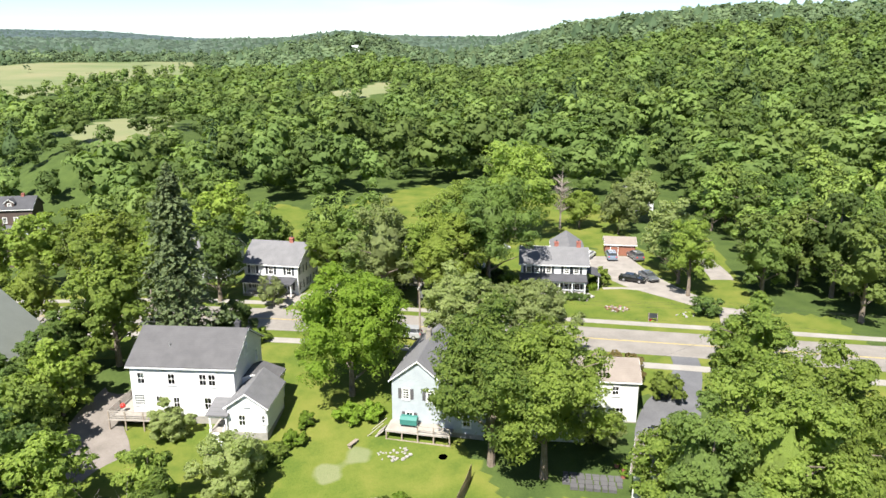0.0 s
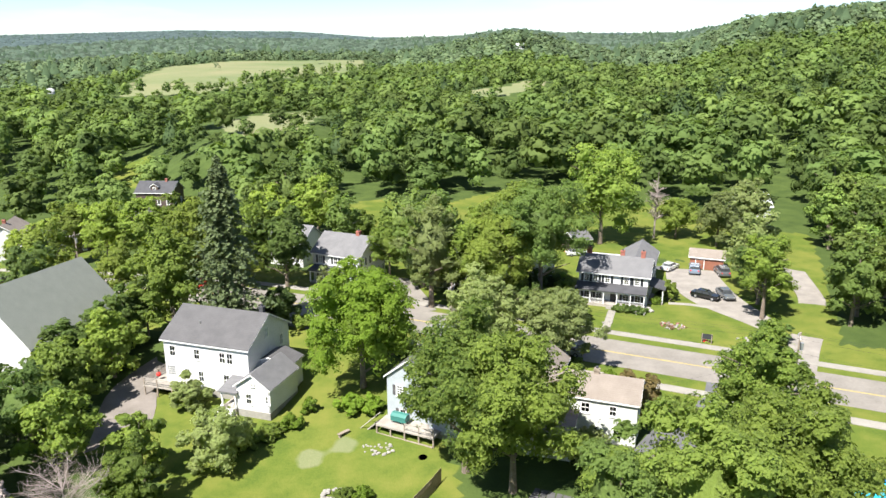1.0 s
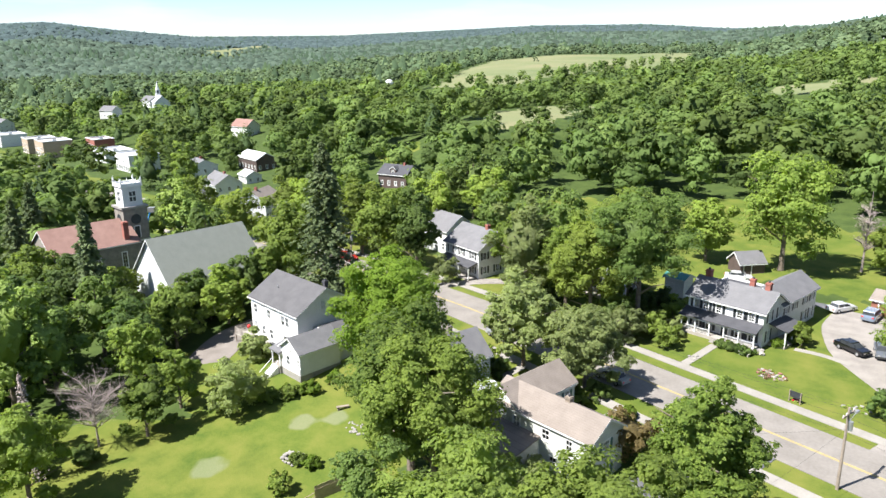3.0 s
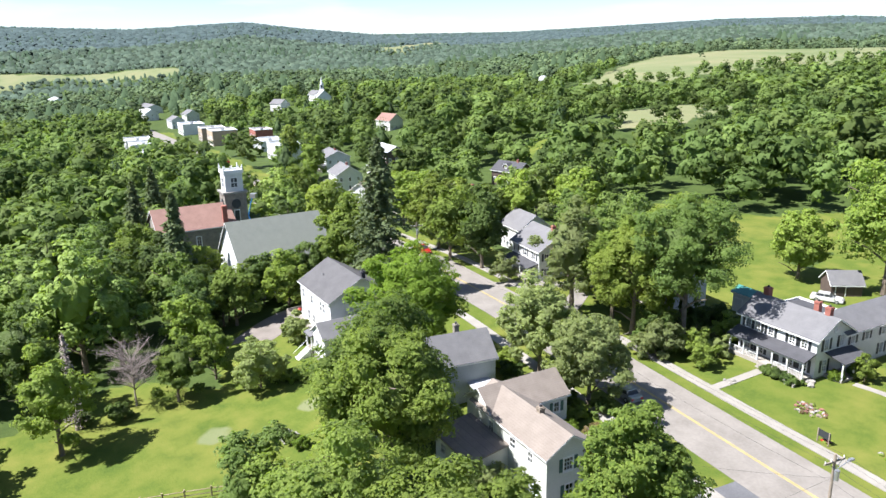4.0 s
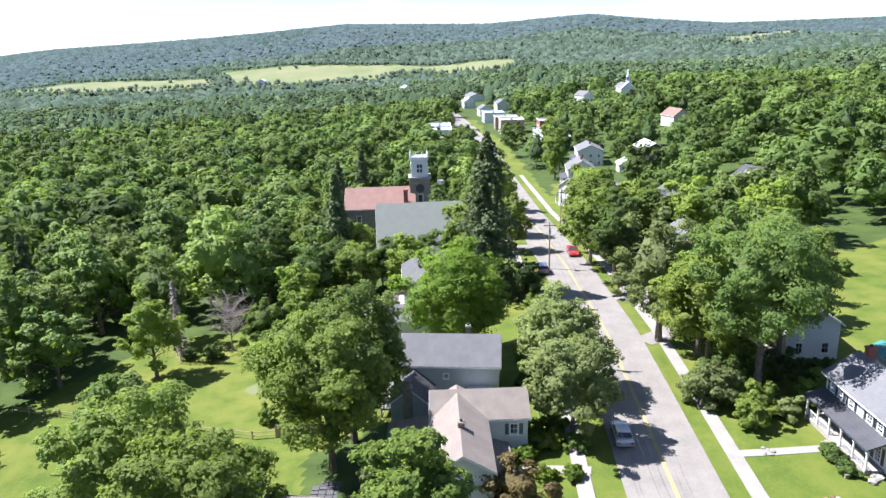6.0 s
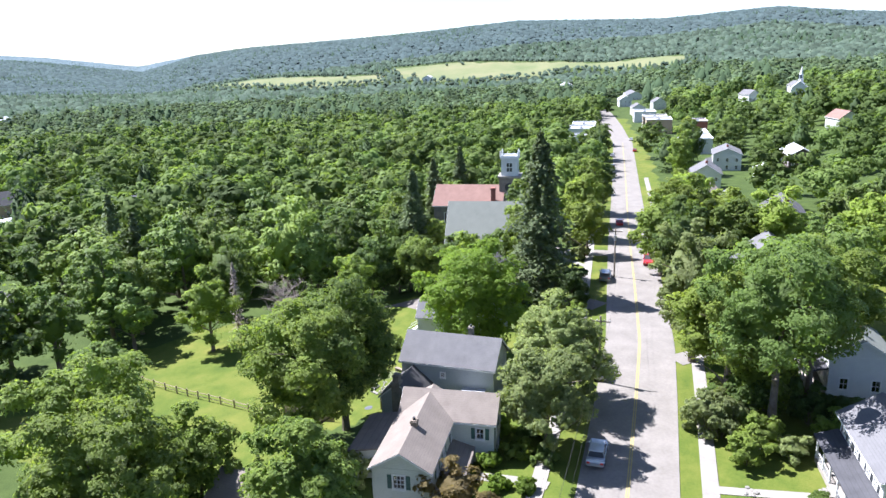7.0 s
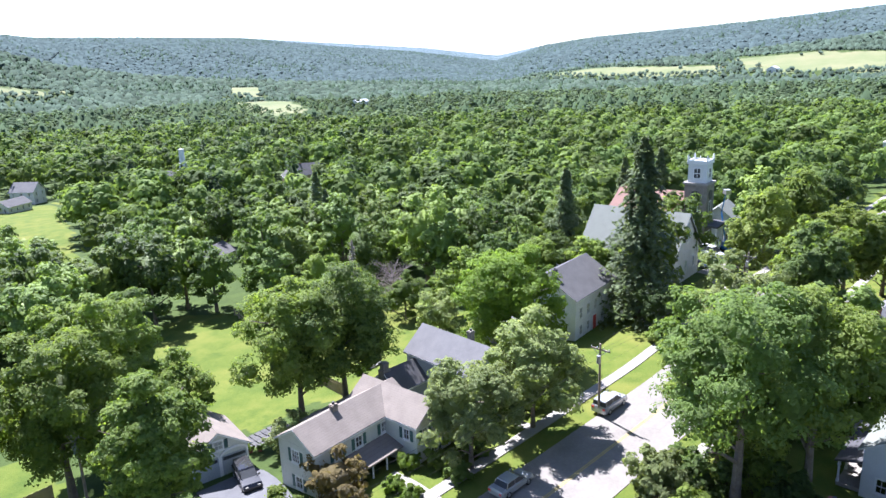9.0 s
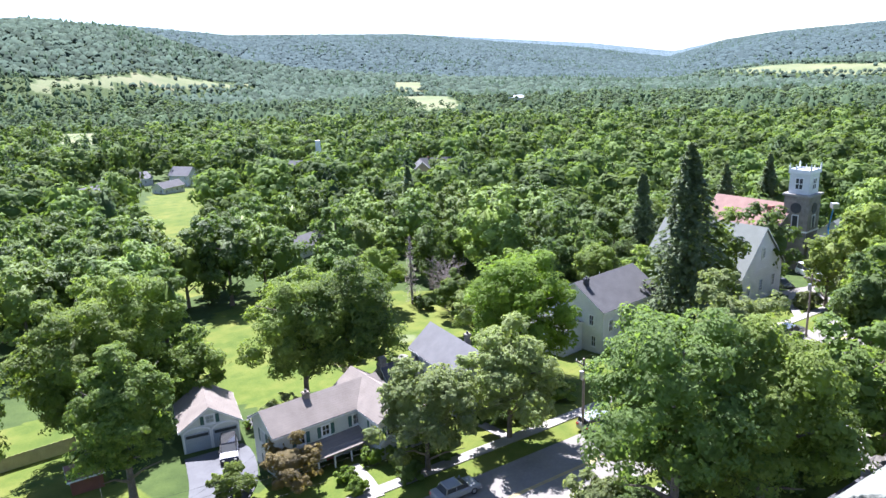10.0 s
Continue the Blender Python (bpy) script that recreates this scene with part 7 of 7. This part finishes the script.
lumps("boulders", 25.2, 116.4, 10, 0.5, 0.45, "foundation", "pale boulders at the farmhouse corner", "stones", 65)
lumps("stone_heap", -5.4, 70.6, 26, 1.1, 0.25, "foundation", "scattered stones and rubble below the deck", "stones", 66)
lumps("path_stones", 18.6, 109.6, 6, 0.5, 0.35, "foundation", "small stones beside the front walk", "stones", 67)


def sign(x, y, rot):
    t = thing("lawn_sign", x, y, gz(x, y), rot, "dark painted lawn sign on two posts", "sign")
    for s in (-0.65, 0.65):
        part("post", blk(s - 0.05, s + 0.05, -0.05, 0.05, -0.3, 1.5), M["post"], t)
    b = part("board", blk(-0.75, 0.75, -0.09, -0.05, 0.6, 1.4), M["shutter"], t)
    for z, w in ((1.22, 0.5), (1.02, 0.6), (0.82, 0.35)):
        part("lettering_bar", blk(-w, w, -0.1, -0.091, z - 0.04, z + 0.04), M["trim"], b)


sign(32.9, 104.9, 170)


def bench(x, y, rot, label, mat="foundation"):
    t = thing("bench", x, y, gz(x, y), rot, label, "bench")
    part("seat", blk(-0.8, 0.8, -0.22, 0.22, 0.38, 0.48), M[mat], t)
    for s in (-0.55, 0.55):
        part("leg", blk(s - 0.12, s + 0.12, -0.18, 0.18, -0.1, 0.38), M[mat], t)


bench(23.8, 114.2, -10, "grey stone bench on the farmhouse lawn")
bench(-10.2, 72.2, 60, "weathered timber garden bench on the lawn", "post")


def grill(x, y, z, colour, label, cover=False):
    t = thing("grill", x, y, z, 20, label, "grill")
    b = bmesh.new()
    bmesh.ops.create_uvsphere(b, u_segments=14, v_segments=8, radius=0.32, matrix=Matrix.Translation((0, 0, 0.75)))
    part("kettle", b, M[colour], t)
    for k in range(3):
        a = k * 2.1
        part("leg", beam(bmesh.new(), (0.15 * math.cos(a), 0.15 * math.sin(a), 0.55), (0.3 * math.cos(a), 0.3 * math.sin(a), 0), 0.02), M["metal"], t)


grill(-38.4, 77.6, -1.0, "red_paint", "red kettle grill on the timber deck")


def covered_seat(x, y, z):
    t = thing("garden_swing", x, y, z, -12, "garden swing seat under a green cover on the deck", "garden seat")
    part("cover", prism(bmesh.new(), [(-0.5, 0.35), (-0.55, 1.0), (-0.2, 1.25), (0.4, 1.2), (0.55, 0.4)], -1.0, 1.0, lambda u, v, s: (s, u, v)), M["roof_teal"], t)
    for s in (-0.9, 0.9):
        part("leg", blk(s - 0.04, s + 0.04, -0.4, -0.32, 0, 0.4), M["metal"], t)
        part("leg", blk(s - 0.04, s + 0.04, 0.32, 0.4, 0, 0.4), M["metal"], t)


covered_seat(-3.9, 74.2, -1.05)


def patio():
    t = tagged(new("patio"), "shaded stone garden patio behind the house", "patio", kind="structure")
    t.matrix_basis = pose(16.0, 66.4, gz(16.0, 66.4), 0, 0, -8)
    for i in range(8):
        for j in range(6):
            w = 0.33 + 0.07 * math.sin(i * 2.3 + j * 1.7)
            if math.hypot((i - 3.5) / 4.1, (j - 2.5) / 3.2) > 1:
                continue
            part("flagstone", blk(i * 0.78 - 3.0 - w, i * 0.78 - 3.0 + w, j * 0.78 - 2.2 - 0.36, j * 0.78 - 2.2 + 0.36, -0.25, 0.1 + 0.01 * ((i * 3 + j) % 3)), M["roof_grey"], t)


patio()
for i, (x, y) in enumerate(((18.6, 67.6), (19.2, 66.8), (18.9, 65.9))):
    p = thing("planter", x, y, gz(x, y) + 0.05, 0, "clay planter with yellow-green plants on the patio", "planter")
    part("pot", beam(bmesh.new(), (0, 0, 0), (0, 0, 0.4), 0.2, 0.28, 12), M["brick"], p)
    c = new("plant", crown_mesh("plant", np.random.default_rng(70 + i), 0.8, 0.45, 0.3, 8, 30, 20, 0.16, M["leaf_bright"]))
    c.parent = p


def pool():
    x, y = 44.5, 72.0
    t = thing("garden_pool", x, y, gz(x, y), 0, "round blue above-ground pool among trees", "pool")
    ring = bmesh.new()
    n = 28
    prof = [(2.45, -0.3), (2.45, 1.15), (2.35, 1.15), (2.35, -0.3)]
    rows = [[ring.verts.new((r * math.cos(2 * math.pi * k / n), r * math.sin(2 * math.pi * k / n), z)) for r, z in prof] for k in range(n)]
    for k in range(n):
        a, b = rows[k], rows[(k + 1) % n]
        for q in range(4):
            ring.faces.new((a[q], a[(q + 1) % 4], b[(q + 1) % 4], b[q]))
    part("wall", ring, M["blue_paint"], t)
    part("water", beam(bmesh.new(), (0, 0, 0.85), (0, 0, 0.95), 2.34, 2.34, n), M["pool_water"], t)


pool()


def boom_lift(x, y):
    t = thing("boom_lift", x, y, gz(x, y), 40, "blue boom lift raised beside the church tower", "lift")
    part("chassis", blk(-1.4, 1.4, -1.0, 1.0, 0.4, 1.1), M["blue_paint"], t)
    for u in (-0.95, 0.95):
        for s in (-1, 1):
            part("wheel", beam(bmesh.new(), (u, s * 0.85, 0.42), (u, s * 1.1, 0.42), 0.42, 0.42, 14), M["rubber"], t)
    part("turret", blk(-1.2, 0.6, -0.7, 0.7, 1.1, 2.0), M["blue_paint"], t)
    part("lower_boom", beam(bmesh.new(), (-0.8, 0, 1.9), (-3.4, 0, 8.0), 0.2, 0.2, 4), M["blue_paint"], t)
    part("upper_boom", beam(bmesh.new(), (-3.4, 0, 8.0), (-2.0, 0, 12.5), 0.15, 0.15, 4), M["blue_paint"], t)
    part("basket", blk(-2.3, -0.9, -0.6, 0.6, 12.3, 13.3), M["metal"], t)


boom_lift(-92.5, 92.0)
ribbon("front_walk", [(18.8, 91.4), (17.6, 88.0), (16.9, 84.6)], 1.3, 0.06, M["concrete"], "pale concrete walk to the cream house's porch", "path", 0.1, step=0.8)
ribbon("front_walk", [(18.4, 105.8), (18.9, 110.0), (19.4, 115.2)], 1.2, 0.06, M["concrete"], "pale stone walk to the farmhouse porch", "path", 0.1, step=0.8)
ribbon("front_walk", [(28.4, 120.4), (32.0, 120.6), (35.5, 119.6)], 1.0, 0.06, M["concrete"], "pale walk from side porch to driveway", "path", 0.1, step=0.8)
ribbon("front_walk", [(-53.6, 100.8), (-62.0, 96.2), (-70, 94.0)], 1.2, 0.06, M["concrete"], "pale curved walk to the church forecourt", "path", 0.1, step=0.8)
ribbon("front_walk", [(2.6, 93.8), (2.0, 88.5)], 1.2, 0.06, M["concrete"], "short concrete walk to the grey house", "path", 0.1, step=0.8)
ribbon("driveway", [(31, 141), (22, 143.5), (14, 145), (9, 146)], [6, 5, 6, 5], 0.05, M["blacktop"], "dark paved court behind the farmhouse", "driveway")
ribbon("driveway", [(-10, 108.5), (-13, 114), (-18, 122), (-30, 130)], 3.2, 0.05, M["asphalt"], "grey driveway beside the white roadside house", "driveway")
